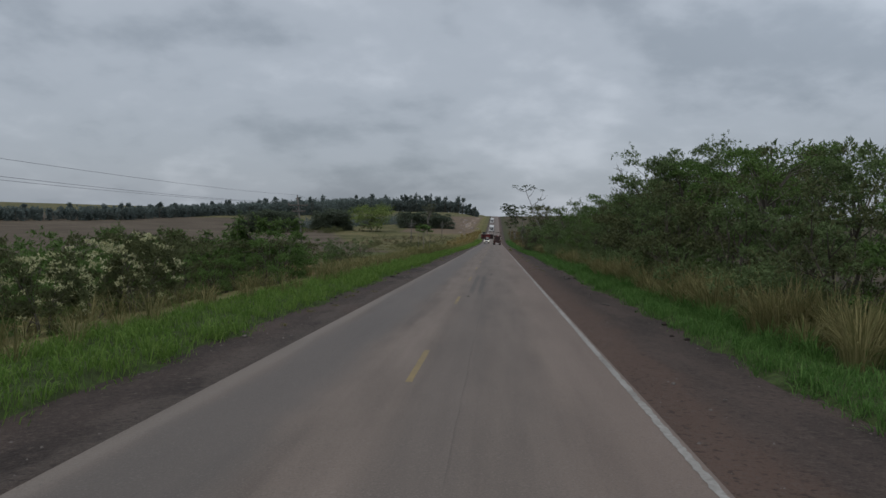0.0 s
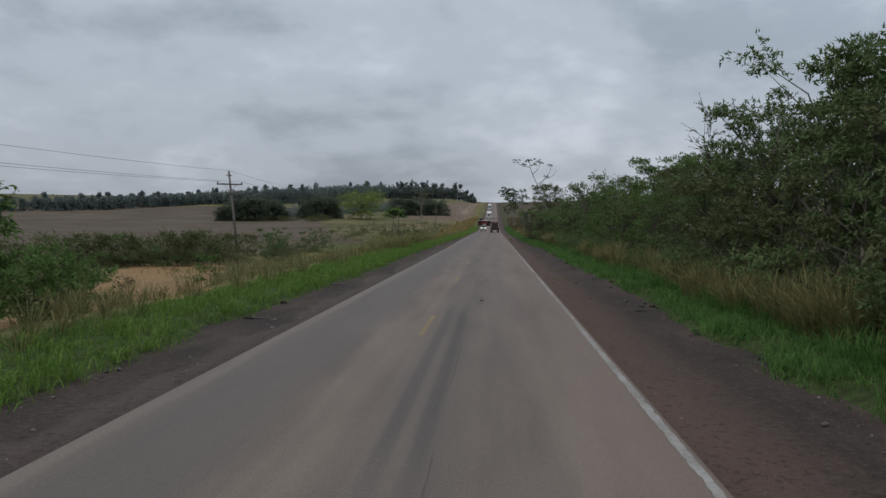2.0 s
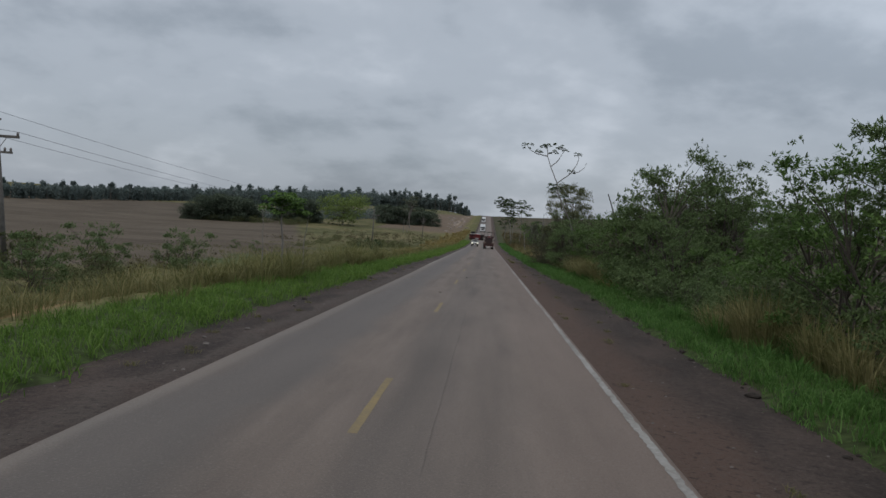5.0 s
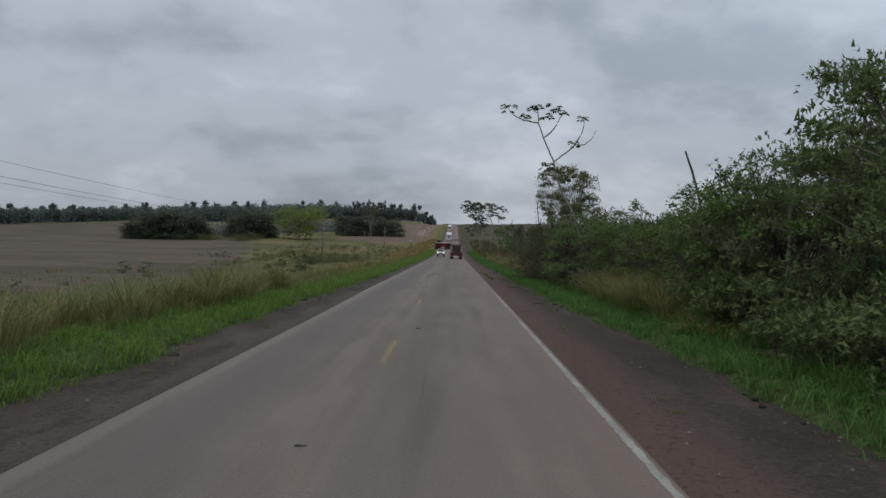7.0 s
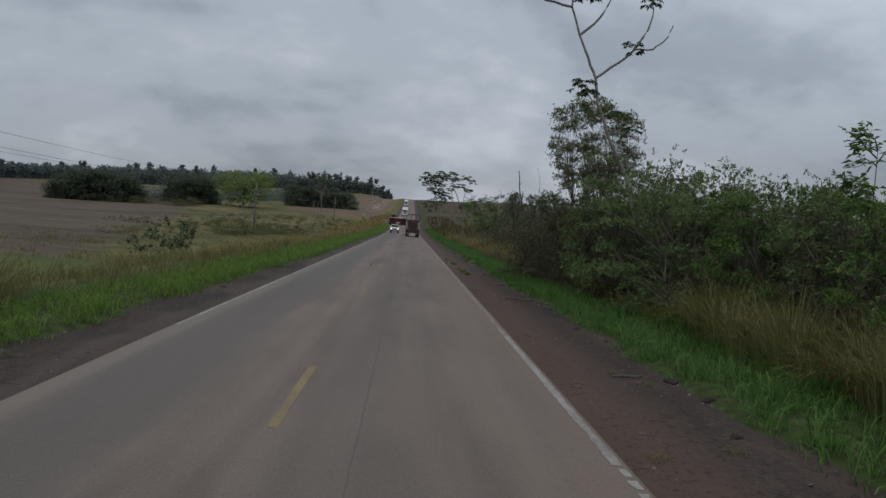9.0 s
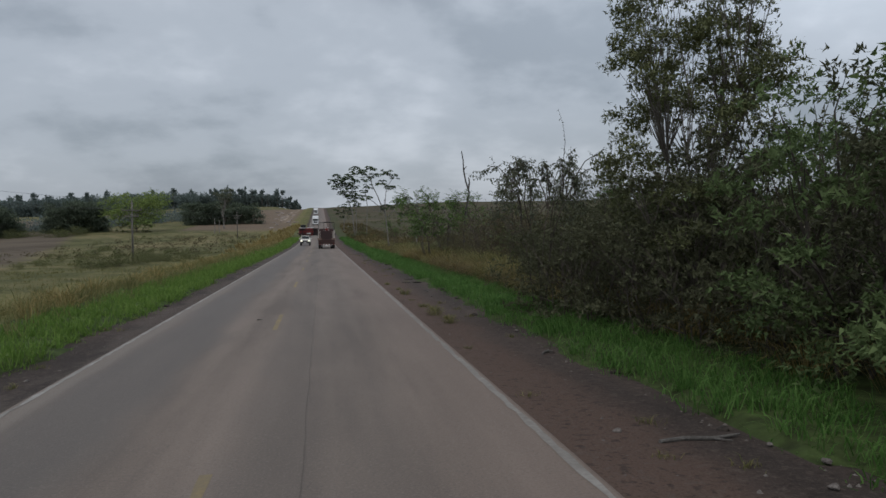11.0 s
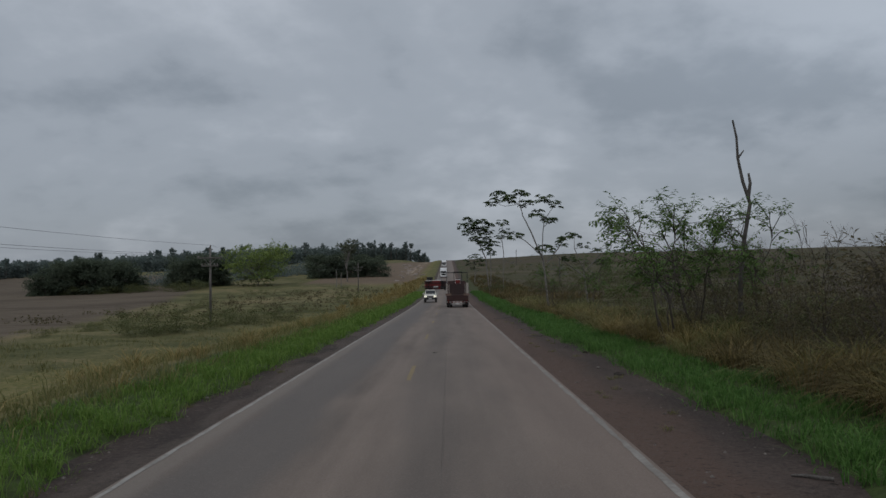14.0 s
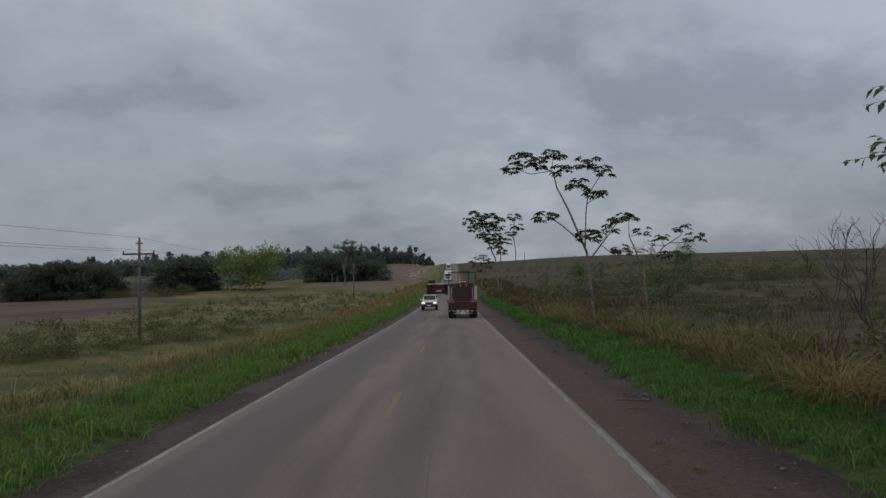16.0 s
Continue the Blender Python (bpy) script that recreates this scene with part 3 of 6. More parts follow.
def blades(rng, x, y, z, height, width, lean):
    """Bent grass blades of two pieces."""
    n = len(x)
    q, s = rng.uniform(0, 2 * np.pi, n), rng.uniform(0, 2 * np.pi, n)
    side = np.stack([np.cos(q), np.sin(q), 0 * q], 1) * (width / 2)[:, None]
    out = np.stack([np.cos(s), np.sin(s), 0 * s], 1)
    root = np.stack([x, y, z], 1)
    up = np.array([0, 0, 1.0])
    middle = root + up * (height * 0.6)[:, None] + out * (height * lean * 0.35)[:, None]
    tip = root + up * (height * (1 - 0.35 * lean))[:, None] + out * (height * lean * 1.1)[:, None]
    v = np.stack([root - side, root + side, middle + side * 0.8, middle - side * 0.8, tip], 1).reshape(-1, 3)
    i = np.arange(n)[:, None] * 5
    return v, np.concatenate([i + np.array([[0, 1, 2, 3]])]).tolist() + (i + np.array([[3, 2, 4]])).tolist()


def arching(rng, x, y, z, out, length, width, lean):
    """Long blades of three pieces that rise and then arch over along out (unit x, y)."""
    n = len(x)
    side = np.stack([-out[:, 1], out[:, 0], 0 * x], 1) * (width / 2)[:, None]
    o = np.stack([out[:, 0], out[:, 1], 0 * x], 1)
    root, up = np.stack([x, y, z], 1), np.array([0, 0, 1.0])

    def spot(t):
        return root + up * (length * (t - 0.55 * lean * t ** 2.4))[:, None] + o * (length * lean * 0.85 * t ** 1.8)[:, None]

    a, b, c = spot(0.4), spot(0.75), spot(1.0)
    v = np.stack([root - side * 0.7, root + side * 0.7, a + side, a - side, b + side * 0.7, b - side * 0.7, c], 1).reshape(-1, 3)
    i = np.arange(n)[:, None] * 7
    return v, (i + np.array([[0, 1, 2, 3]])).tolist() + (i + np.array([[3, 2, 4, 5]])).tolist() + (i + np.array([[5, 4, 6]])).tolist()


# ---- ground and road ----
xs = np.unique(np.round(np.concatenate([
    np.arange(-9.6, -5.0, 0.42), np.arange(-5.0, 4.0, 3.0), np.arange(4.0, 9.6, 0.42), np.arange(-24, -9.6, 0.8), np.arange(9.6, 24, 0.8), np.arange(-80, -24, 4.0), np.arange(24, 80, 4.0),
    np.arange(-320, -80, 12.0), np.arange(80, 320, 12.0), np.geomspace(320, 2600, 14), -np.geomspace(320, 2600, 14)]), 3))
ys = np.unique(np.round(np.concatenate([np.arange(-24, 0, 4.0), np.arange(0, 262, 1.25), np.arange(262, 420, 2.5), np.arange(420, 1000, 9.0), np.geomspace(1000, 4100, 18), -np.geomspace(24, 450, 12)]), 3))
gx, gy = np.meshgrid(xs, ys)
gz = ground_z(gx, gy)
nx, ny = len(xs), len(ys)
idx = np.arange(nx * ny).reshape(ny, nx)
ground = link_mesh("ground", np.stack([gx, gy, gz], -1).reshape(-1, 3), np.stack([idx[:-1, :-1], idx[:-1, 1:], idx[1:, 1:], idx[1:, :-1]], -1).reshape(-1, 4), LAND, smooth_faces=True)
tagged(ground, "grassy verges, dry scrub and brown ploughed fields in a shallow valley", "ground", kind="structure")

ALONG = np.concatenate([np.arange(-200, 20, 10.0), np.arange(20, 430, 5.0), np.arange(430, 1300, 15.0)])


def strip(name, columns, mat, parent=None, along=ALONG, thick=0.25):
    """A band along the road; columns are (x, height over the road), from left to right, with a skirt under each side."""
    cols = [(columns[0][0], columns[0][1] - thick)] + list(columns) + [(columns[-1][0], columns[-1][1] - thick)]
    z, early = road_z(along), 1 - smooth(along, 112, 136)
    v = np.stack([np.stack([cx + 0.14 * early * (-5 < cx < -4), along, z + ch], 1) for cx, ch in cols], 1).reshape(-1, 3)
    i = np.arange(len(along) * len(cols)).reshape(len(along), len(cols))
    return link_mesh(name, v, np.stack([i[:-1, :-1], i[:-1, 1:], i[1:, 1:], i[1:, :-1]], -1).reshape(-1, 4), mat, parent)


road = tagged(strip("road", [(-4.66, -0.02), (-4.62, 0.0), (-3.0, 0.02), (-1.1, 0.035), (0.7, 0.02), (2.53, 0.0), (2.58, -0.02)], ASPHALT), "worn grey two-lane asphalt highway with dusty wheel tracks", "road", kind="structure")
for name, cols in (("shoulder_left", [(-7.6, -0.12), (-6.2, -0.07), (-4.66, -0.035)]), ("shoulder_right", [(2.58, -0.035), (4.6, -0.07), (7.2, -0.13)])):
    tagged(strip(name, cols, SHOULDER), "dark reddish gravel and dirt road shoulder", "shoulder", kind="structure")

LINE_RNG = np.random.default_rng(5)


def worn_line(name, x, half, start, end, mat, label, wear, broken=()):
    """A painted line whose sides are nibbled away; in the broken stretches it is cut into short bars."""
    y = np.arange(start, end, 0.35 if not broken else 0.13)
    bite = np.clip(LINE_RNG.normal(0.0, wear, (len(y), 2)), -0.01, half * 0.8)
    for low, high in broken:
        bite[(y > low) & (y < high), 0] += half * 0.5
    z = road_z(y) + 0.004 + 0.0133 * (1 - np.minimum(abs(x + 1.1) / 3.7, 1)) * 2.6
    a = np.stack([x - half + bite[:, 0], y, z], 1)
    b = np.stack([x + half - bite[:, 1], y, z], 1)
    v = np.stack([a, b], 1).reshape(-1, 3)
    i = np.arange(len(y) - 1)
    gone = LINE_RNG.random(len(i) + 4)
    for low, high in broken:
        inside = (y[i] > low) & (y[i] < high)
        cut = inside & (i % 3 == 0) & (gone[i // 3 % len(gone)] < 0.75)
        i = i[~cut]
    return link_mesh(name, v, i[:, None] * 2 + np.array([[0, 1, 3, 2]]), mat, road, label)


worn_line("edge_line", 2.44, 0.06, -20, 132, WHITE_LINE, "worn white painted edge line", 0.012, ((45.5, 54.0), (64.0, 68.0), (90.0, 97.0), (117.5, 122.0)))
worn_line("edge_line", 2.44, 0.055, 132, 700, WHITE_FADED, "faded dusty white painted edge line", 0.02)
worn_line("edge_line", -4.54, 0.04, 130, 700, WHITE_LINE, "faded dusty white painted edge line", 0.016)
for k in range(-4, 28):
    worn_line("centre_dash", -1.35, 0.06, -5.47 + 16 * k, -1.45 + 16 * k, YELLOW_LINE, "faded yellow painted centre dash", 0.004)


# ---- trees and shrubs ----
def make_tree(name, seed, height, spread, clusters, leaves, size, mat, label, category, stems=1, low=0.3, bark=BARK, group="", flat=0.75, droop=0.15, thick=0.018, puff=0.34, heavy=0.8, whorl=6):
    """A woody plant at the origin: stems that fork to many branch ends, each with a spray of leaves."""
    rng = np.random.default_rng(seed)
    root = tagged(new(name), label, category, group)
    tubes, ends = Tubes(), []
    stem_tops = []
    for s in range(stems):
        q = 2 * math.pi * (s + rng.random()) / stems
        lean = (0.10 if stems == 1 else 0.38) * spread
        top = Vector((lean * math.cos(q), lean * math.sin(q), height * rng.uniform(0.55, 0.75)))
        foot = Vector((0.06 * stems * math.cos(q), 0.06 * stems * math.sin(q), -0.25))
        pts = bend(foot, top, 0.0, rng, 5, 0.03)
        r = height * thick / math.sqrt(stems)
        tubes.add(pts, [r * (1 - 0.13 * k) for k in range(6)], 5)
        stem_tops.append(pts)
    for k in range(clusters):
        q, h = rng.uniform(0, 2 * math.pi), low + (1 - low) * rng.random() ** heavy
        wide = spread * (0.35 + 0.65 * math.sqrt(max(0.0, 1 - ((h - 0.55) / 0.62) ** 2))) * math.sqrt(rng.uniform(0.08, 1.0))
        end = Vector((wide * math.cos(q), wide * math.sin(q), height * min(h, 0.97) * rng.uniform(0.92, 1.03)))
        pts = min(stem_tops, key=lambda p: (p[4] - end).length)
        fork = min(range(1, 6), key=lambda n: abs(pts[n].z - 0.6 * end.z))
        r = height * thick * 0.33
        if height > 4:
            tubes.add(bend(pts[fork], end, 0.05 * height, rng, 2, 0.05), [r, r * 0.6, r * 0.15], 3)
        else:
            tubes.add([pts[fork], end], [r, r * 0.15], 3)
        ends.append(end)
    link_mesh("trunk", tubes.v, tubes.f, bark, root)
    c = np.array([tuple(e) for e in ends])
    r = spread * puff * rng.uniform(0.6, 1.3, len(c))
    v, f = crown(rng, c, r, leaves, size, droop, flat, whorl=whorl)
    v[:, 2] = np.maximum(v[:, 2], 0.02)
    link_mesh("crown", v, f, mat, root)
    return root


def sprig_tree(name, seed, height, spread, stems, limbs, twigs, leaves, leaf, mat, label, category, low=0.25, rise=0.5, droop=0.3, bark=TWIG, thick=0.010, group="", narrow=0.42, dome=0.0):
    """An open woody plant at the origin: stems, limbs, fine twigs, and leaves set along each twig."""
    rng = np.random.default_rng(seed)
    root = tagged(new(name), label, category, group)
    tubes, trunks = Tubes(), []
    for s in range(stems):
        q = 2 * math.pi * (s + rng.random()) / stems
        out = spread * rng.uniform(0.2, 0.55)
        top = Vector((out * math.cos(q), out * math.sin(q), height * rng.uniform(0.62, 0.9)))
        pts = bend((0.05 * math.cos(q), 0.05 * math.sin(q), -0.2), top, 0.0, rng, 6, 0.035)
        r = height * thick * rng.uniform(0.7, 1.1)
        tubes.add(pts, [r * (1 - 0.145 * k) for k in range(7)], 5)
        trunks.append((pts, q, r))
    pos, way, face = [], [], []
    for k in range(limbs):
        pts, q, r = trunks[k % stems]
        t = rng.uniform(low if k >= 2 * stems else 0.84, 0.98) * 5.99
        start = pts[int(t)].lerp(pts[int(t) + 1], t % 1)
        a = q + rng.normal(0, 1.0)
        ahead = Vector((math.cos(a), math.sin(a), rise + rng.normal(0, 0.3))).normalized()
        end = start + ahead * spread * rng.uniform(0.3, 0.75) * (1.15 - 0.09 * t)
        end.z = min(end.z, height * rng.uniform(0.93, 1.02) * (1 - dome * min((end.x ** 2 + end.y ** 2) / spread ** 2, 1.0)))
        limb = bend(start, end, 0.06 * spread, rng, 3, 0.05)
        tubes.add(limb, [r * 0.5, r * 0.36, r * 0.24, r * 0.12], 4)
        for j in range(twigs):
            u = rng.uniform(0.25, 1.0) * 2.99
            a0 = limb[int(u)].lerp(limb[int(u) + 1], u % 1)
            d = (ahead * 0.8 + Vector(rng.normal(0, 0.55, 3)) + Vector((0, 0, 0.1 - 0.5 * droop))).normalized()
            a1 = a0 + d * spread * rng.uniform(0.10, 0.24)
            tubes.add([a0, a1], [r * 0.16, r * 0.07], 3)
            n = int(leaves) + (rng.random() < leaves % 1)
            for m in range(n):
                f = (m + 0.6) / max(n, 1)
                side = d.cross(Vector((0, 0, 1))).normalized() * (1 if m % 2 else -1)
                pos.append(a0.lerp(a1, f))
                way.append(d * rng.uniform(0.2, 0.9) + side * 0.8 + Vector((0, 0, -droop * rng.uniform(0.4, 1.4))) + Vector(rng.normal(0, 0.2, 3)))
                face.append(Vector((0, 0, 1)) + Vector(rng.normal(0, 0.35, 3)))
    link_mesh("trunk", tubes.v, tubes.f, bark, root)
    if pos:
        size = leaf * rng.uniform(0.6, 1.25, len(pos))
        v, f = leaf_quads(np.array([tuple(c) for c in pos]), unit(np.array([tuple(c) for c in way])), unit(np.array([tuple(c) for c in face])), size, size * narrow)
        v[:, 2] = np.maximum(v[:, 2], 0.02)
        link_mesh("crown", v, f, mat, root)
    return root


def arch_tree(name, seed, height, spread, limbs, twigs, leaves, leaf, mat, label, category, bark=TWIG, group=""):
    """A low tree whose limbs rise from one foot and arch over to a dome, with hanging leaves and a few long runners."""
    rng = np.random.default_rng(seed)
    root = tagged(new(name), label, category, group)
    tubes = Tubes()
    pos, way, face = [], [], []

    def leaves_on(a, b, count):
        d = (b - a).normalized()
        for m in range(count):
            side = d.cross(Vector((0, 0, 1))).normalized() * (1 if m % 2 else -1)
            pos.append(a.lerp(b, (m + 0.6) / count))
            way.append(d * rng.uniform(0.1, 0.6) + side * 0.6 + Vector((0, 0, -rng.uniform(0.2, 1.0))) + Vector(rng.normal(0, 0.2, 3)))
            face.append(Vector((0, 0, 1)) + Vector(rng.normal(0, 0.4, 3)))

    forks = []
    for k in range(limbs):
        q = 2 * math.pi * (k * 0.382 + 0.1 * rng.random())
        first = k < 6
        u = 0.9 if first else math.sqrt(rng.uniform(0.1, 1.0))
        runner = k % 9 == 4
        reach = spread * u * (1.35 if runner else 1.0)
        end = Vector((reach * math.cos(q), reach * math.sin(q), height * (0.96 - (0.2 if runner else 0.52) * u * u)))
        foot = Vector((rng.normal(0, 0.15), rng.normal(0, 0.15), -0.2)) if first else min(forks, key=lambda p: (p - end).length + 0.6 * rng.random())
        over = foot.lerp(end, 0.45)
        over.z = height * rng.uniform(0.95, 1.12)
        pts = [foot.lerp(over, s).lerp(over.lerp(end, s), s) + Vector(rng.normal(0, 0.03, 3)) for s in (0, 0.16, 0.32, 0.48, 0.62, 0.75, 0.88, 1.0)]
        r = 0.020 if first else 0.018 * rng.uniform(0.6, 1.2)
        if first:
            forks += pts[2:6]
        tubes.add(pts, [r * (1 - 0.125 * n) for n in range(8)], 5)
        if runner:
            tip = end + Vector((math.cos(q), math.sin(q), rng.uniform(-0.1, 0.25))) * spread * 0.35
            tubes.add([end, tip], [r * 0.13, r * 0.08], 3)
            leaves_on(end, tip, 9)
        for j in range(twigs):
            t = rng.uniform(3.0, 6.99)
            a = pts[int(t)].lerp(pts[int(t) + 1], t % 1)
            d = Vector((math.cos(q), math.sin(q), 0)) * 0.5 + Vector(rng.normal(0, 0.6, 3)) + Vector((0, 0, -0.2))
            b = a + d.normalized() * spread * rng.uniform(0.10, 0.28)
            tubes.add([a, b], [0.006, 0.003], 3)
            leaves_on(a, b, leaves)
    # one climbing shoot that stands up out of the crown
    shoot = [Vector((0.45, -0.4, height * 0.9)), Vector((0.5, -0.4, height * 1.02)), Vector((0.44, -0.4, height * 1.12)), Vector((0.3, -0.4, height * 1.21))]
    tubes.add(shoot, [0.008, 0.006, 0.005, 0.003], 4)
    for a, b in zip(shoot, shoot[1:]):
        leaves_on(a, b, 4)
    link_mesh("trunk", tubes.v, tubes.f, bark, root)
    size = leaf * rng.uniform(0.6, 1.25, len(pos))
    v, f = leaf_quads(np.array([tuple(c) for c in pos]), unit(np.array([tuple(c) for c in way])), unit(np.array([tuple(c) for c in face])), size, size * 0.5)
    link_mesh("crown", v, f, mat, root)
    return root


def place(ob, x, y, scale=1.0, turn=0.0, sink=0.0, tall=1.0):
    ob.matrix_basis = pose(x, y, float(ground_z(x, y)) - sink, 0, 0, turn)
    ob.scale = (scale, scale, scale * tall)
    return ob


class Kind:
    """One plant built once and then copied."""

    def __init__(self, height, *args, maker=make_tree, **kw):
        self.height, self.args, self.kw, self.first, self.maker = height, args, kw, None, maker

    def at(self, x, y, tall, turn):
        if self.first is None:
            name, seed, *rest = self.args
            self.first = self.maker(name, seed, self.height, *rest, **self.kw)
            ob = self.first
        else:
            ob = copy_thing(self.first, Matrix())
        return place(ob, x, y, tall / self.height, turn)


ROW = "shrubs and trees along the road"
TALL_DARK = Kind(8.4, "tree", 11, 3.2, 34, 9400, 0.158, LEAF_DARK, "dark green roadside tree with a dense uneven crown", "tree", low=0.22, group=ROW, puff=0.27)
TALL_MID = Kind(8.4, "tree", 12, 3.3, 34, 9400, 0.158, LEAF_MID, "fresh green roadside tree with a layered crown", "tree", low=0.3, group=ROW, flat=0.5, stems=2, puff=0.29)
TALL_DULL = Kind(8.4, "tree", 13, 3.0, 32, 10200, 0.147, LEAF_DULL, "olive green roadside tree with gaps in its crown", "tree", low=0.25, group=ROW, stems=2, puff=0.27)
BUSH_DARK = Kind(3.6, "shrub", 21, 2.1, 28, 5800, 0.122, LEAF_DARK, "dense dark green roadside shrub", "shrub", low=0.04, group=ROW, stems=4, puff=0.27, heavy=1.15, bark=TWIG)
BUSH_MID = Kind(3.6, "shrub", 22, 2.0, 26, 5600, 0.124, LEAF_MID, "leafy mid-green roadside shrub", "shrub", low=0.05, group=ROW, stems=4, puff=0.27, heavy=1.15, bark=TWIG)
BUSH_DULL = Kind(3.6, "shrub", 23, 2.0, 26, 5400, 0.122, LEAF_DULL, "dull olive roadside shrub with thin leaves", "shrub", low=0.03, group=ROW, stems=5, puff=0.27, heavy=1.15, bark=TWIG)
THICKET = Kind(4.4, "shrub", 26, 2.3, 34, 4800, 0.108, LEAF_THICKET, "dark brownish-green thicket shrub of fine leaves and twigs", "shrub", low=0.03, group=ROW, stems=6, puff=0.27, heavy=1.2, bark=TWIG)
BANK_MID = Kind(3.2, "shrub", 27, 2.0, 22, 2500, 0.18, LEAF_MID, "fresh green shrub below the road bank", "shrub", low=0.05, group=ROW, stems=3, puff=0.3, heavy=1.15, bark=TWIG)
BANK_DULL = Kind(3.2, "shrub", 28, 2.0, 22, 2500, 0.175, LEAF_DULL, "dull olive shrub below the road bank", "shrub", low=0.04, group=ROW, stems=3, puff=0.3, heavy=1.15, bark=TWIG)
THICKET_LOW = Kind(2.0, "low_shrub", 29, 1.6, 16, 2000, 0.085, LEAF_THICKET, "low dark brownish undergrowth with fine leaves", "shrub", low=0.0, group=ROW, stems=4, puff=0.34, heavy=1.3, bark=TWIG)
BIG_MID = Kind(5.2, "shrub", 20, 2.6, 36, 8400, 0.122, LEAF_MID, "tall leafy mid-green roadside shrub", "shrub", low=0.03, group=ROW, stems=4, puff=0.26, heavy=1.1, bark=TWIG)
BIG_DARK = Kind(5.2, "shrub", 19, 2.6, 36, 8400, 0.120, LEAF_DARK, "tall dense dark green roadside shrub", "shrub", low=0.03, group=ROW, stems=4, puff=0.26, heavy=1.1, bark=TWIG)
SCRUB = Kind(2.0, "dry_shrub", 31, 1.7, 5, 16, 4, 3.5, 0.11, LEAF_SCRUB, "low half-bare grey-brown scrub bush", "shrub", maker=sprig_tree, low=0.1, rise=0.4, group="scrub in the dry field", thick=0.008)
SCRUB_GREEN = Kind(2.0, "low_shrub", 32, 1.9, 16, 1500, 0.14, LEAF_OLIVE, "low olive green bush in the rough grass", "shrub", low=0.0, group="scrub in the dry field", stems=6, bark=TWIG, thick=0.010, puff=0.42, heavy=1.5)
FIELD_BUSH = Kind(2.0, "low_shrub", 34, 3.4, 30, 1700, 0.17, LEAF_HEDGE, "low olive green bush in the pasture", "shrub", low=0.0, group="bushes in the pasture", stems=3, bark=TWIG, thick=0.008, puff=0.34, heavy=1.3, whorl=1)
DRY_BUSH = Kind(2.0, "dry_shrub", 35, 2.0, 12, 700, 0.20, LEAF_SCRUB, "low grey-brown scrub bush on the dry hillside", "shrub", low=0.0, stems=3, group="scrub in the dry field", bark=TWIG, thick=0.010, puff=0.45, heavy=1.6)
BARE = Kind(3.0, "bare_shrub", 33, 1.3, 4, 22, 4, 0.25, 0.07, LEAF_DRY, "leafless grey twiggy bush", "shrub", maker=sprig_tree, low=0.35, rise=1.3, droop=0.0, thick=0.0065, group="bare bushes")
BACK = Kind(7.0, "tree", 14, 3.2, 20, 3600, 0.25, LEAF_DARK, "dark green tree standing behind the roadside shrubs", "tree", low=0.15, group=ROW)
# Clump trees stand far off; their leaf colour has the haze mixed in.
BROAD = Kind(10.0, "broad_tree", 41, 5.6, 40, 5200, 0.60, LEAF_CLUMP_HAZE, "broad dark green tree in a clump by the field", "tree", heavy=1.1, low=0.0, group="tree clumps in the field", puff=0.4, whorl=2)

veg = np.random.default_rng(77)
SKY_Y = [-20, 24, 33, 44, 52, 58, 60, 63, 70, 75, 79, 84, 88, 91, 95, 103, 106, 111, 114, 118, 122, 126, 131, 136, 139, 143, 147, 152, 156, 164]
SKY_H = [5.0, 5.8, 7.0, 8.2, 8.3, 8.5, 7.4, 6.4, 6.3, 6.8, 8.0, 7.7, 7.8, 5.4, 3.6, 3.6, 5.4, 8.2, 7.5, 6.0, 5.2, 4.5, 4.4, 4.4, 3.8, 4.2, 5.6, 5.2, 4.2, 3.6]
y = 15.0
while y < 162:
    h = float(np.interp(y, SKY_Y, SKY_H))
    pick = veg.random()
    fresh = y < 100
    tall = TALL_MID if pick < (0.45 if fresh else 0.15) else TALL_DARK if pick < 0.85 else TALL_DULL
    if h > 4.8:
        tall.at(veg.uniform(11.6, 13.6) + (0.8 if 104 < y < 119 else 0.0), y, h * veg.uniform(0.82, 0.98), veg.uniform(0, 360))
    low_h = min(max(h * veg.uniform(0.52, 0.74), 3.3 if not 92 < y < 104 else 2.4), 5.2)
    green, dark = (BIG_MID, BIG_DARK) if low_h > 4.2 else (BUSH_MID, BUSH_DARK)
    (THICKET if y > 119 else green if veg.random() < (0.4 if fresh else 0.2) else dark if veg.random() < 0.6 else BUSH_DULL).at(veg.uniform(9.6, 10.8), y + 1.4, low_h, veg.uniform(0, 360))
    if veg.random() < 0.35:
        BACK.at(veg.uniform(15.5, 20.0), y + 0.8, h * veg.uniform(0.75, 1.0), veg.uniform(0, 360))
    y += veg.uniform(2.6, 3.8)
for x, y, h in ((11.6, 53.0, 8.4), (12.2, 47.5, 8.1), (11.4, 57.0, 8.0)):
    TALL_DARK.at(x, y, h, 40 * y)
for x, y, h in ((10.8, 158.5, 3.3), (11.0, 154.5, 3.3), (11.0, 162.5, 3.8)):
    THICKET.at(x, y, h, 55 * y)
TALL_DARK.at(9.6, 106.2, 7.4, 75)
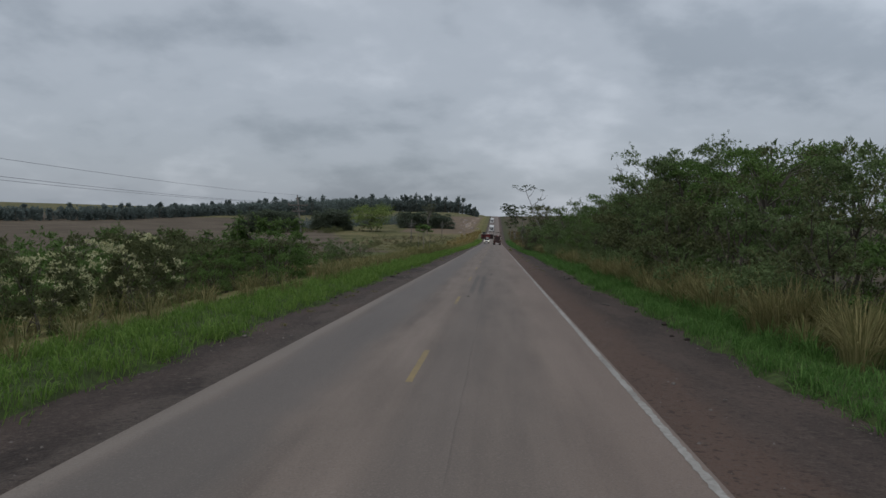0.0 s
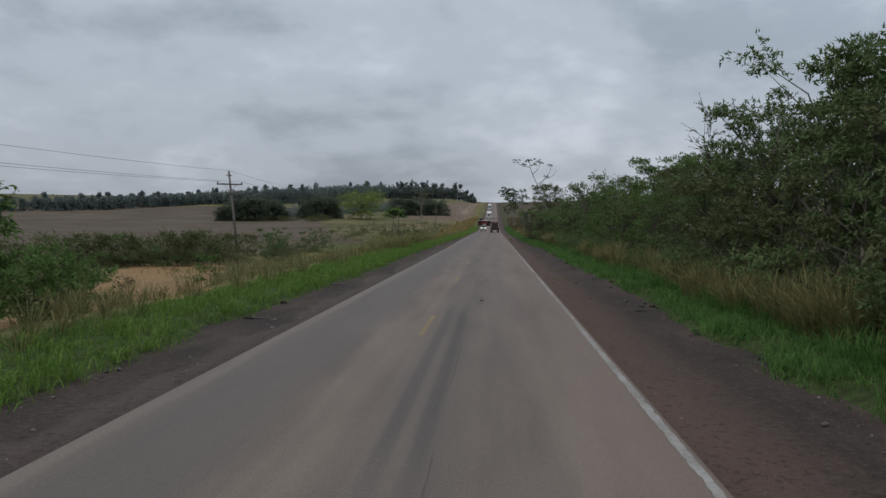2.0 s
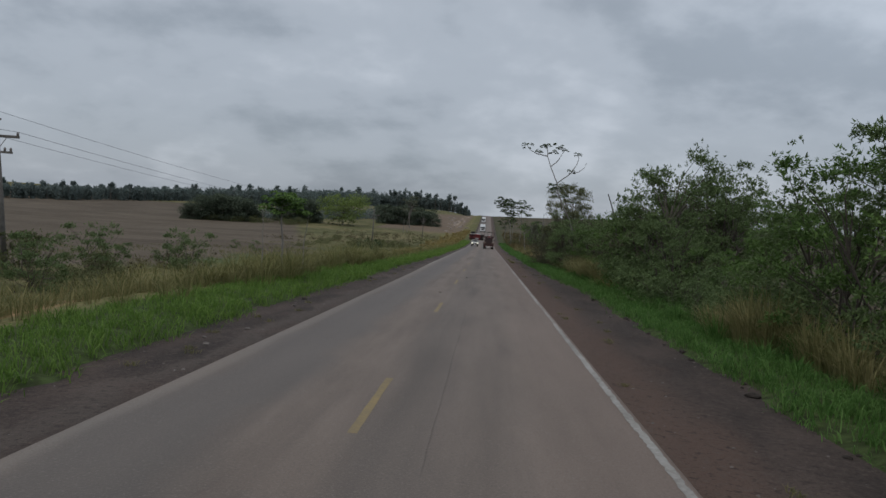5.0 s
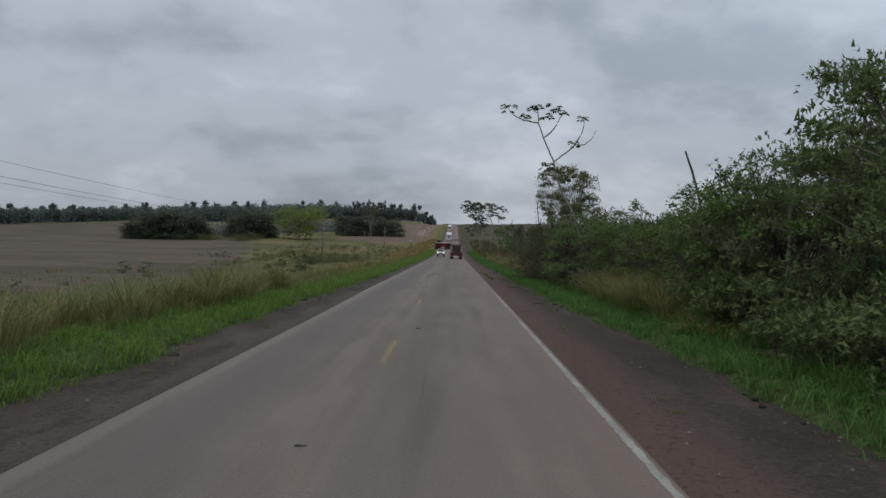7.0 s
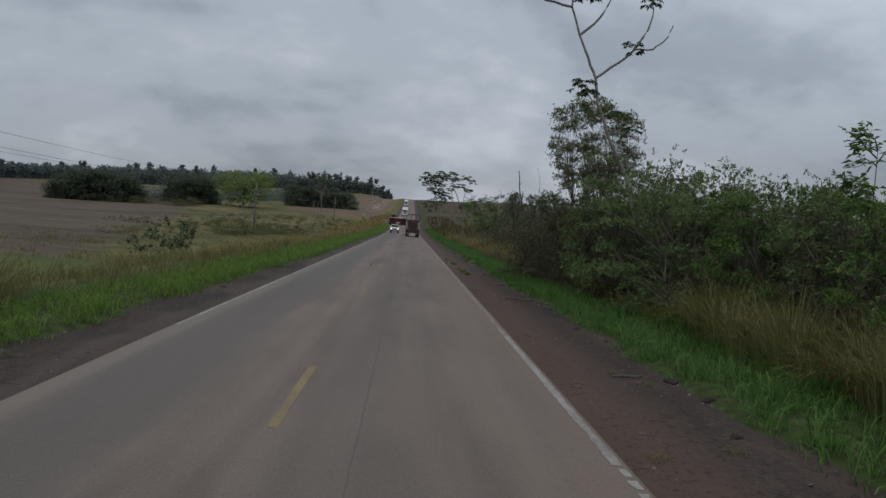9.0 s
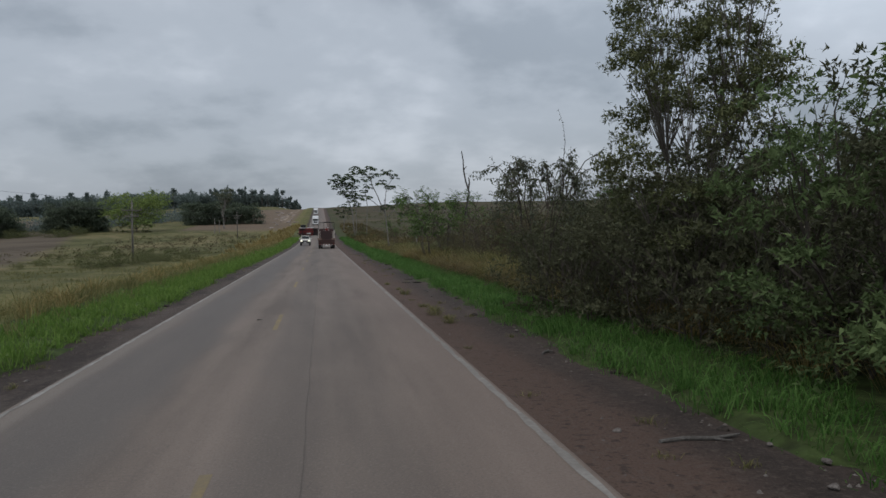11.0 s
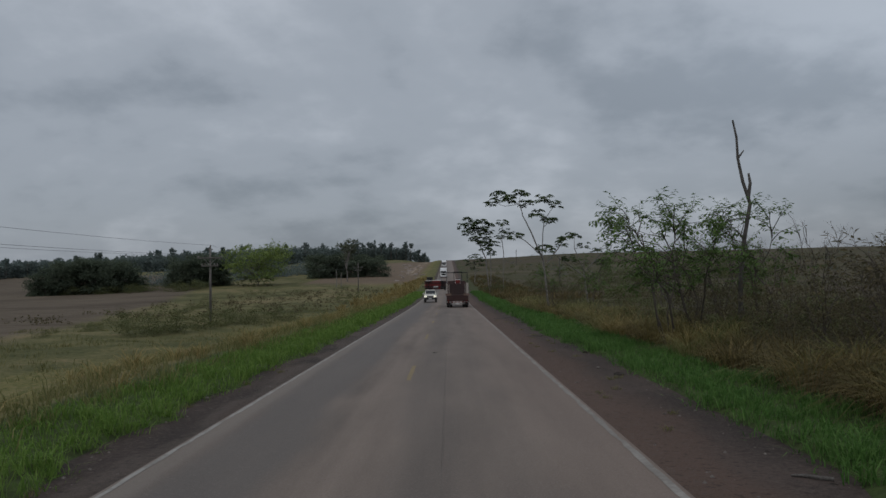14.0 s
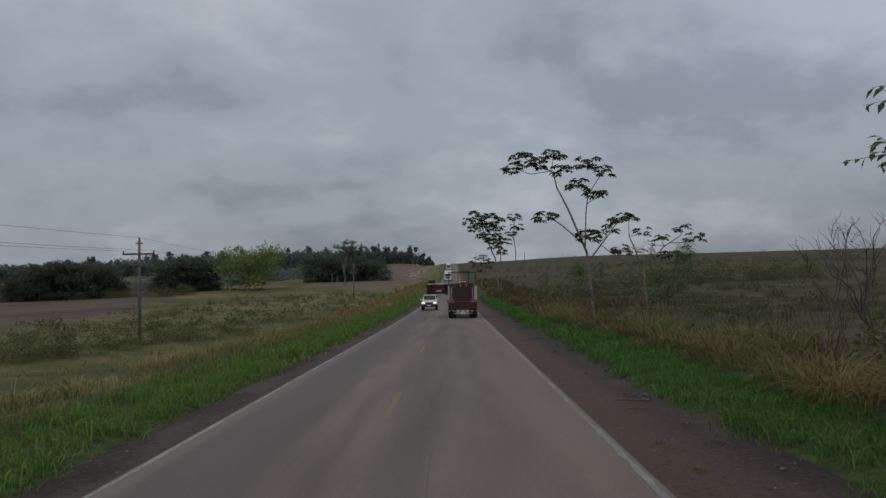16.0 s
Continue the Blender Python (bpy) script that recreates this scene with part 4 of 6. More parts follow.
for kind, x, y, h in ((THICKET, 10.0, 117.5, 4.5), (BIG_DARK, 10.6, 114.0, 5.0), (THICKET, 10.4, 110.5, 5.7), (BIG_DARK, 8.4, 142.4, 5.2), (BIG_DARK, 9.0, 138.8, 4.2), (BIG_DARK, 8.2, 145.6, 4.6), (BIG_MID, 10.2, 134.6, 3.7), (BIG_DARK, 9.4, 106.5, 5.4), (BIG_DARK, 8.8, 103.6, 4.2), (BIG_DARK, 9.0, 100.8, 3.4), (BIG_MID, 10.6, 158.5, 3.5), (BIG_DARK, 10.8, 155.5, 3.9), (BIG_DARK, 12.2, 109.0, 6.4), (BIG_DARK, 13.0, 113.0, 6.0)):
    kind.at(x, y, h, 80 * y)
UNDER = Kind(1.8, "low_shrub", 25, 1.5, 12, 1700, 0.105, LEAF_DARK, "low dark undergrowth at the foot of the roadside trees", "shrub", low=0.0, group=ROW, stems=4, puff=0.34, heavy=1.4, bark=TWIG)
for k in range(58):
    (UNDER if k < 40 else THICKET_LOW).at(veg.uniform(8.7, 9.9), 18 + 2.55 * k + veg.uniform(-1, 1), veg.uniform(1.5, 2.5), veg.uniform(0, 360))
for k in range(7):
    UNDER.at(veg.uniform(8.0, 8.7), 95 + 2.4 * k, veg.uniform(1.8, 2.5), 50 * k)
for x, y, h in ((10.7, 128.0, 3.7), (10.9, 131.5, 3.9), (11.0, 136.0, 3.8), (10.8, 124.5, 3.8), (10.6, 145.0, 4.4), (10.9, 142.0, 4.3)):
    THICKET.at(x, y, h, 70 * y)
for k in range(9):
    x, h = veg.uniform(8.1, 9.2), veg.uniform(1.5, 2.3)
    if k < 5:
        THICKET_LOW.at(x, 153 + 2.3 * k, h, 50 * k)
        THICKET_LOW.at(x - 0.2, 146.6 + 1.5 * k, h, 70 * k)
# thick bush round the foot of the leaning umbrella tree
for x, y, h in ((9.8, 148.8, 5.0), (9.4, 146.4, 4.8), (9.4, 152.2, 4.6), (10.2, 150.6, 5.2), (10.0, 143.8, 4.5), (10.0, 141.2, 4.0), (10.4, 137.6, 3.6), (10.4, 134.0, 3.8)):
    THICKET.at(x, y, h, 33 * y)

OLIVE = Kind(8.6, "tree", 15, 2.1, 110, 27000, 0.088, LEAF_OLIVE, "tall olive green tree with fine leaves close to the road", "tree", low=0.2, group=ROW, stems=5, puff=0.21, flat=0.9, thick=0.006, whorl=4)
OLIVE.at(8.3, 151.2, 8.9, 0)
OLIVE.at(9.4, 154.0, 8.8, 140)
WISPY = Kind(5.8, "wispy_tree", 51, 2.9, 6, 60, 8, 9, 0.12, LEAF_DULL, "loose spreading shrub tree with fine hanging leaves", "tree", maker=sprig_tree, low=0.25, rise=0.55, droop=0.6, thick=0.0055, dome=0.4, narrow=0.5)
for x, y, h in ((10.9, 166.6, 4.3), (8.7, 167.0, 4.9)):
    WISPY.at(x, y, h, 20 * y)
DOME = Kind(4.7, "arching_tree", 57, 1.5, 40, 14, 6, 0.10, LEAF_GREY, "low tree with arching limbs and a domed open crown", "tree", maker=arch_tree)
DOME.at(6.35, 157.0, 4.9, 0)
for x, y, h in ((7.5, 149.6, 3.4), (8.2, 147.4, 3.5), (7.6, 152.0, 3.2), (8.6, 144.6, 3.6), (8.4, 155.6, 3.3), (7.0, 156.0, 2.9), (7.7, 158.2, 3.1), (7.5, 154.2, 2.9), (8.2, 161.4, 2.6), (8.9, 164.0, 2.6), (8.8, 166.0, 2.6)):
    THICKET.at(x, y, h, 45 * y)
for x, y, h in ((6.6, 155.4, 2.4), (7.0, 153.6, 2.5), (6.6, 157.2, 2.3), (7.3, 151.8, 2.4)):
    THICKET_LOW.at(x, y, h, 35 * y)
# open-leaved trees over the thicket, and dense bush below them
LOOSE = Kind(5.4, "shrub_tree", 58, 2.2, 5, 40, 7, 6, 0.17, LEAF_MID, "open fresh green shrub tree rising above the thicket", "tree", maker=sprig_tree, low=0.45, rise=0.5, droop=0.35, thick=0.007, narrow=0.55, dome=0.3)
for x, y, h in ((10.2, 129.8, 5.3), (10.2, 126.0, 5.0), (10.3, 123.6, 5.6), (10.2, 121.0, 5.4), (9.9, 118.8, 5.6)):
    LOOSE.at(x, y, h, 47 * y)
for kind, x, y, h in ((BIG_MID, 9.6, 127.6, 3.5), (BIG_DARK, 9.8, 124.6, 3.6), (BIG_MID, 9.6, 121.8, 3.7), (BIG_DARK, 9.8, 131.2, 3.7), (BIG_DARK, 8.2, 137.4, 4.7), (BIG_DARK, 9.4, 135.0, 4.0), (BIG_MID, 9.4, 133.6, 3.9), (BIG_DARK, 9.2, 119.2, 3.9), (BIG_DARK, 9.1, 114.8, 5.0), (BIG_MID, 9.9, 113.8, 5.6), (BIG_DARK, 10.9, 114.6, 6.0)):
    kind.at(x, y, h, 66 * y)
TWIGGY = Kind(8.7, "twiggy_tree", 54, 2.1, 5, 36, 6, 7, 0.12, LEAF_DULL, "thin twiggy tree rising above the roadside bushes", "tree", maker=sprig_tree, low=0.4, rise=0.9, droop=0.1, thick=0.006)
TWIGGY.at(11.2, 65.2, 9.2, 0)
for x, y, h in ((10.6, 164.8, 3.9), (11.2, 161.5, 4.0), (9.9, 167.0, 2.4)):
    THICKET.at(x, y, h, 130 * y)
for x, y, h in ((11.8, 168.4, 3.2), (12.6, 171.5, 2.8), (10.6, 170.4, 2.0)):
    BUSH_DULL.at(x, y, h, 70 * y)
FEATHER = Kind(5.2, "shrub_tree", 52, 3.4, 4, 38, 6, 8, 0.19, LEAF_MID, "open shrub tree with long drooping leaves", "tree", maker=sprig_tree, low=0.4, rise=0.45, droop=0.5, thick=0.009, narrow=0.4)
for x, y, h in ((8.2, 196.5, 5.7), (9.8, 198.0, 5.3), (11.9, 196.2, 5.0), (12.8, 204.0, 4.4), (11.2, 231.0, 4.6), (10.4, 246.0, 4.0)):
    FEATHER.at(x, y, h, 37 * y)
for x, y, h in ((8.3, 231.5, 2.6), (9.2, 234.0, 2.8), (8.0, 236.5, 2.4), (9.4, 229.0, 2.4), (8.0, 331.0, 3.4), (9.6, 330.0, 3.2)):
    SCRUB.at(x, y, h, 37 * y)
    if y > 300:
        SCRUB_GREEN.at(x + 0.5, y + 0.8, h * 0.85, 37 * y)
for x, y, h in ((11.6, 206.0, 4.8), (13.2, 209.0, 5.0), (12.2, 213.0, 4.6), (14.6, 207.5, 4.6)):
    BARE.at(x, y, h, 61 * y)
for k in range(10):
    BARE.at(veg.uniform(12.0, 17.0), 182 + 3.4 * k + veg.uniform(-1, 1), veg.uniform(3.0, 4.8), veg.uniform(0, 360))
for k in range(44):
    (SCRUB if veg.random() < 0.7 else SCRUB_GREEN).at(9.6 + 12 * veg.random() ** 1.1, veg.uniform(166, 205), veg.uniform(0.9, 2.0), veg.uniform(0, 360))
for k in range(24):
    (SCRUB if veg.random() < 0.3 else SCRUB_GREEN).at(9.6 + 26 * veg.random() ** 1.2, veg.uniform(208, 256), veg.uniform(0.7, 1.5), veg.uniform(0, 360))
for k in range(44):
    (DRY_BUSH if veg.random() < 0.6 else FIELD_BUSH).at(9.5 + 60 * veg.random() ** 1.4, veg.uniform(250, 420), veg.uniform(1.0, 2.2), veg.uniform(0, 360))
for k in range(16):
    FIELD_BUSH.at(40 + 4.4 * k + veg.uniform(-2, 2), 392 + 2.0 * k + veg.uniform(-3, 3), veg.uniform(3.0, 5.0), veg.uniform(0, 360))

thin = np.random.default_rng(5)
BRUSH = Kind(2.4, "dry_shrub", 36, 2.0, 30, 2200, 0.07, LEAF_SCRUB, "dense grey-brown brush of fine dry twigs and leaves", "shrub", low=0.05, group="scrub in the dry field", stems=7, bark=TWIG, thick=0.006, puff=0.26, heavy=1.1, whorl=3)
for k in range(34):
    if k % 2:
        BRUSH.at(thin.uniform(10.0, 11.8), 185.5 + 0.5 * k, thin.uniform(1.4, 2.2), 33 * k)
        BRUSH.at(thin.uniform(10.6, 12.6), 173.0 + 0.45 * k, thin.uniform(2.3, 2.9), 51 * k)
    if k % 4 == 1:
        BARE.at(thin.uniform(10.2, 12.4), 174.0 + 0.45 * k, thin.uniform(3.3, 3.9), 51 * k)
    BRUSH.at(thin.uniform(10.4, 17.0), 162 + 0.85 * k + thin.uniform(-1.5, 1.5), thin.uniform(1.9, 2.8), 77 * k)
for k in range(24):
    (BARE if k % 3 == 0 else SCRUB).at(thin.uniform(9.6, 13.8), 174 + 0.6 * k + thin.uniform(-1, 1), thin.uniform(2.6, 3.5), thin.uniform(0, 360))
for k in range(34):
    x = 10.2 + 10.5 * thin.random() ** 1.15
    twigs = BARE.at(x, thin.uniform(165, 206), thin.uniform(2.0, 3.4), thin.uniform(0, 360))
    twigs.scale.z *= thin.uniform(0.6, 0.9)

# left of the road
def on_soil(x, y):
    return (56 < y < 90 and abs(x + 15.5 + 0.33 * (y - 58)) < 4.2) or (84 < y < 107 and abs(x + 15) < 2.6)


BLOOM = Kind(3.4, "flowering_shrub", 24, 2.0, 24, 6000, 0.15, LEAF_DULL, "dark shrub covered with pale cream blossom sprays", "shrub", low=0.04, group=ROW, stems=4, puff=0.27, heavy=1.15)
for x, y, h in ((-12.4, 24.0, 2.7), (-14.8, 26.0, 3.0), (-11.6, 17.0, 2.1)):
    bush = BLOOM.at(x, y, h, 60 * y)
    if "blossom" not in [c.name.split(".")[0] for c in bush.children]:
        br = np.random.default_rng(8)
        tops = unit(br.normal(0, 1, (80, 3)) * np.array([1, 1, 0.6]) + np.array([0, 0, 0.5])) * np.array([1.9, 1.9, 1.7]) + np.array([0, 0, 1.7])
        v_b, f_b = crown(br, tops, np.full(80, 0.17), 2600, 0.10)
        link_mesh("blossom", v_b, f_b, BLOSSOM, bush, "cream blossom sprays")
for k in range(20):
    (BANK_MID if k % 3 else BANK_DULL).at(veg.uniform(-26, -14), veg.uniform(30, 51), veg.uniform(2.4, 3.6), veg.uniform(0, 360))
for k in range(8):
    BUSH_MID.at(-12.2 - veg.uniform(0, 1.6), 30 + 2.7 * k + veg.uniform(-1, 1), veg.uniform(1.5, 2.3), veg.uniform(0, 360))
y = 7.0
while y < 53:
    for x0, n in ((-12.5, 1), (-17.0, 2), (-23.0, 2)):
        if veg.random() < 0.78 - 0.35 * (y > 44) and not (x0 > -13 and y > 40):
            (BUSH_MID if x0 > -13 else BANK_MID if veg.random() < 0.62 else BANK_DULL).at(x0 + veg.uniform(-2, 2), y + veg.uniform(-1.5, 1.5), (veg.uniform(2.3, 3.4) + 0.3 * n - 0.5) * (0.82 if y < 26 else 1.0), veg.uniform(0, 360))
    y += 4.6
LIMBY = Kind(4.8, "roadside_tree", 53, 2.6, 4, 34, 10, 14, 0.18, LEAF_MID, "small roadside tree with dark forked stems and flat leaf layers", "tree", maker=sprig_tree, low=0.45, rise=0.3, droop=0.35, thick=0.014, bark=BARK)
LIMBY.at(-13.2, 42.5, 4.9, 10)
LIMBY.at(-16.2, 44.5, 4.6, 150)
LIMBY.at(-19.6, 38.5, 4.9, 260)
LIMBY.at(-22.5, 50.0, 4.6, 60)
for k in range(24):
    (BANK_DULL if k % 3 == 1 else FIELD_BUSH).at(-25 - 0.27 * (23 - k) - veg.uniform(0, 5), 78 + 1.4 * k, veg.uniform(1.5, 2.5), veg.uniform(0, 360))
for x, y, h in ((-20.5, 100.5, 2.9), (-21.8, 103.0, 2.4), (-20.5, 120.0, 3.0), (-23.0, 123.0, 2.7), (-25.5, 118.0, 2.6), (-30.0, 168.0, 1.5), (-34.0, 172.0, 1.3)):
    BUSH_DARK.at(x, y, h, 47 * y)
for k in range(44):
    x, y = veg.uniform(-28, -13), veg.uniform(58, 118)
    if not on_soil(x, y):
        (SCRUB if k % 2 else SCRUB_GREEN).at(x, y, veg.uniform(1.0, 1.9), veg.uniform(0, 360))
for kind, x, y, h in ((BANK_MID, -12.4, 47.0, 2.1), (BANK_MID, -13.6, 48.8, 2.3), (BANK_MID, -14.2, 45.4, 2.9), (BANK_DULL, -13.0, 40.0, 2.8), (BANK_MID, -15.6, 50.4, 2.5)):
    kind.at(x, y, h, 29 * y)
hedge = np.random.default_rng(63)
for k in range(11):
    (BANK_DULL if k % 3 else BUSH_DARK).at(-32.0 + 0.85 * k + hedge.uniform(-0.8, 0.8), 83.0 + 0.9 * k + hedge.uniform(-1, 1), hedge.uniform(2.3, 3.0), 57 * k)
BUSH_MID.at(-13.6, 63.0, 1.5, 40)
BUSH_DARK.at(-24.8, 114.0, 3.1, 70)
BUSH_DULL.at(-23.0, 111.5, 1.7, 10)
# two low hedges: one round the pole's foot, one along the edge of the ploughed field
for k in range(13):
    FIELD_BUSH.at(-27.5 + 0.65 * k + veg.uniform(-1.6, 1.6), 234 + 2.4 * k + veg.uniform(-2, 2), veg.uniform(0.9, 2.0) * (1.15 - 0.03 * k), veg.uniform(0, 360))
for k in range(26):
    FIELD_BUSH.at(-33 - 0.62 * k + veg.uniform(-1.2, 1.2), 204 + 5.0 * k + veg.uniform(-2, 2), veg.uniform(0.5, 1.0), veg.uniform(0, 360))
for k in range(9):
    FIELD_BUSH.at(-22 - 40 * veg.random(), veg.uniform(330, 430), veg.uniform(0.8, 1.8), veg.uniform(0, 360))
SAPLING = Kind(2.6, "sapling", 61, 1.3, 12, 190, 0.30, LEAF_PALM, "thin young tree with sparse broad leaves", "tree", low=0.35, stems=2, bark=TWIG, thick=0.010, puff=0.25)
for x, y, h in ((-13.8, 161.0, 2.6), (-15.4, 164.0, 2.2), (-12.6, 158.6, 1.8), (-17.0, 166.0, 2.0)):
    SAPLING.at(x, y, h, 31 * y)
# dark clumps at the field's end
for k in range(11):
    u = (k + 0.5) / 11
    BROAD.at(-149 + 35 * u + veg.uniform(-1, 1), 450 + 16 * u + veg.uniform(-3, 3), (5.0 + 8.4 * math.sin(math.pi * min(1.0, u * 0.92 + 0.06)) ** 1.3) * veg.uniform(0.92, 1.08), veg.uniform(0, 360)).location.z -= 1.2
for k in range(7):
    u = (k + 0.5) / 7
    BROAD.at(-113 + 23 * u + veg.uniform(-1, 1), 488 + veg.uniform(-3, 5), (5.4 + 8.2 * math.sin(math.pi * u) ** 1.2) * veg.uniform(0.92, 1.08), veg.uniform(0, 360)).location.z -= 1.2
for k in range(26):
    (FIELD_BUSH).at(-151 + 60 * veg.random(), 446 + 20 * veg.random(), veg.uniform(2.0, 3.2), veg.uniform(0, 360))
for k in range(10):
    BROAD.at(-65 + 3.4 * k + veg.uniform(-2, 2), 540 + veg.uniform(-6, 8), veg.uniform(8.5, 12.5), veg.uniform(0, 360)).location.z -= 1.2
BRIGHT = Kind(14.5, "broad_tree", 42, 11.5, 80, 13000, 0.62, LEAF_BRIGHT, "broad yellow-green tree standing in the pasture", "tree", low=0.14, flat=0.7)
BRIGHT.at(-76.0, 482.0, 14.8, 0)
for x, y, h in ((-80.0, 474.0, 4.2), (-70.5, 475.0, 3.6), (-75.5, 472.0, 3.0)):
    BANK_DULL.at(x, y, h, 45 * y)
GREYISH = Kind(18.0, "tall_tree", 43, 4.2, 26, 2600, 0.55, LEAF_GREY, "tall pale grey-green tree standing above the dark clump", "tree", low=0.5, stems=2, flat=0.8, puff=0.36, bark=BARK_PALE)
GREYISH.at(-41.5, 493.0, 18.0, 20)

# the far woods: their edge follows the field away from the road, then closes it on the hill beyond the crest
EDGE_X = np.array([-1000, -600, -330, -268, -250, -236, -222, -190, -120, -70, -34.0])
EDGE_Y = np.array([430, 440, 475, 560, 760, 950, 1250, 1480, 1500, 1500, 1490.0])
EDGE_TOP = np.array([-1.0, -1.5, -1.5, 0.5, 7.0, 15.0, 23.0, 28.5, 29.0, 27.0, 7.0])
fr = np.random.default_rng(9)
N_FOREST = 1500
share = np.array([0, 0.10, 0.30, 0.40, 0.55, 0.68, 0.78, 0.85, 0.93, 0.98, 1.0])
u = fr.random(N_FOREST)
ex, ey, top = (np.interp(u, share, c) for c in (EDGE_X, EDGE_Y, EDGE_TOP))
away = np.hypot(ex, ey)
back = 60 * fr.random(N_FOREST) ** 1.5
fx, fy = ex + ex / away * back + fr.normal(0, 2.0, N_FOREST), ey + ey / away * back
above = fr.random(N_FOREST) > 0.965
fz = ground_z(fx, fy)
canopy = top + 1.4 * wander(fx, fy, 30.0, 2.0) * smooth(top, -4, 15)
fh = np.maximum((canopy - fz) * np.where(above, fr.uniform(1.06, 1.22, N_FOREST), fr.uniform(0.76, 1.0, N_FOREST)), 4.0)
LONE = ((-71.0, 1500.0, 33.5), (-63.0, 1502.0, 33.0), (-150.0, 1496.0, 37.0), (-96.0, 1498.0, 32.0), (-40.0, 1492.0, 13.0), (-112.0, 1500.0, 33.5))
for k, (lx, ly, lz) in enumerate(LONE):
    fx[k], fy[k], above[k] = lx, ly, True
    fz[k] = ground_z(lx, ly)
    fh[k] = lz - fz[k]
per = 105
rep = np.repeat(np.arange(N_FOREST), per)
lobe = fr.integers(0, 5, len(rep)) + 5 * rep
lobe_way = unit(fr.normal(0, 1, (5 * N_FOREST, 3)))
d = unit(fr.normal(0, 1, (len(rep), 3)))
r = fr.random(len(rep)) ** 0.4
tall_one = above[rep]
wide = np.where(tall_one, 0.15, 0.30) * fh[rep]
deep = np.where(tall_one, 0.17, 0.36) * fh[rep]
mid_h = np.where(tall_one, 0.80, 0.60) * fh[rep]
off = lobe_way[lobe] * 0.62 + d * (r * 0.5)[:, None]
pos = np.stack([fx[rep] + off[:, 0] * wide, fy[rep] + off[:, 1] * wide, fz[rep] + np.maximum(mid_h + off[:, 2] * deep, 0.3)], 1)
low_fill = (fr.random(len(rep)) < 0.42) & ~tall_one
pos[low_fill, 2] = fz[rep][low_fill] + fh[rep][low_fill] * fr.uniform(0.03, 0.5, low_fill.sum())
size = fr.uniform(0.55, 1.35, len(pos)) * (0.5 + np.hypot(pos[:, 0], pos[:, 1]) / 1100)
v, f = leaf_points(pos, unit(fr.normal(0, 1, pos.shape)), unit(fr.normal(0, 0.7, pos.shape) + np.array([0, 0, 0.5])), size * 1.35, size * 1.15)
# The ridge's haze is in its leaf colour, not in the air.
woods = link_mesh("far_woods", v, f, LEAF_FAR_HAZE)
tagged(woods, "dark wooded ridge beyond the fields, blue-green with painted-in haze, with taller trees standing out", "woods", kind="stuff")
tubes = Tubes()
for k in range(N_FOREST):
    if above[k] or k % 4 == 0:
        b = Vector((fx[k], fy[k], fz[k] - 0.4))
        r0 = 0.010 * fh[k] + 0.12
        tubes.add([b, b + Vector((0.2, 0, fh[k] * 0.5)), b + Vector((0.1, 0.2, fh[k] * 0.86))], [r0, r0 * 0.8, r0 * 0.4], 4)
link_mesh("trunks", tubes.v, tubes.f, BARK, woods, "grey trunks between the leaves")


# ---- umbrella-leaved pioneer trees ----
def star_leaves(rng, tip, size, count):
    """A rosette of lobed leaves hanging round a branch tip."""
    pos, way, face, length = [], [], [], []
    for k in range(count):
        q = 2 * math.pi * (k + rng.random() * 0.7) / count
        stalk = size * rng.uniform(0.55, 1.0)
        hub = np.array(tip) + np.array([stalk * math.cos(q), stalk * math.sin(q), size * rng.uniform(-0.4, 0.45)])
        out = np.array([math.cos(q), math.sin(q), -0.35])
        for j in range(8):
            a = 2 * math.pi * j / 8 + rng.uniform(-0.15, 0.15)
            u = np.array([-math.sin(q), math.cos(q), 0.0])
            wv = out * math.cos(a) + u * math.sin(a) + np.array([0, 0, rng.uniform(-0.75, -0.1)])
            pos.append(hub)
            way.append(wv / np.linalg.norm(wv))
            face.append(np.array([0.25 * math.cos(q), 0.25 * math.sin(q), 1.0]) + rng.normal(0, 0.3, 3))
            length.append(size * rng.uniform(0.38, 0.6))
    return np.array(pos), np.array(way), np.array(face), np.array(length)


def umbrella_tree(seed, x, y, limbs, tips, size, label, count=12, r0=0.085, mat=LEAF_PALM):
    """limbs: rows of points (dx, dy, dz) from the foot; tips: ends that carry leaves, each joined to the nearest limb."""
    rng = np.random.default_rng(seed)
    root = thing("umbrella_tree", x, y, float(ground_z(x, y)), label, "tree", "umbrella trees")
    tubes, knots = Tubes(), []
    for n, pts in enumerate(limbs):
        fine = []
        for a, b in zip(pts, pts[1:]):
            fine += [Vector(a).lerp(Vector(b), s) + Vector(rng.normal(0, 0.015, 3)) for s in (0.0, 0.33, 0.66)]
        fine.append(Vector(pts[-1]))
        r = r0 * (1.0 if n == 0 else 0.62)
        tubes.add(fine, [r * (1 - 0.62 * k / (len(fine) - 1)) for k in range(len(fine))], 8)
        knots += fine
    packs = []
    for tip in tips:
        t = Vector(tip)
        below = [k for k in knots if k.z < t.z - 0.15] or knots
        start = min(below, key=lambda k: (k - t).length)
        mid_p = start.lerp(t, 0.55) + Vector((0, 0, -0.12 * (t - start).length))
        tubes.add([start, mid_p, t], [r0 * 0.34, r0 * 0.26, r0 * 0.16], 6)
        packs.append(star_leaves(rng, tip, size * rng.uniform(0.85, 1.15), count))
    link_mesh("trunk", tubes.v, tubes.f, BARK_PALE, root, "slender pale leaning trunk")
    pos, way, face, length = (np.concatenate(c) for c in zip(*packs))
    v, f = leaf_quads(pos, way, unit(face), length, length * 0.46)
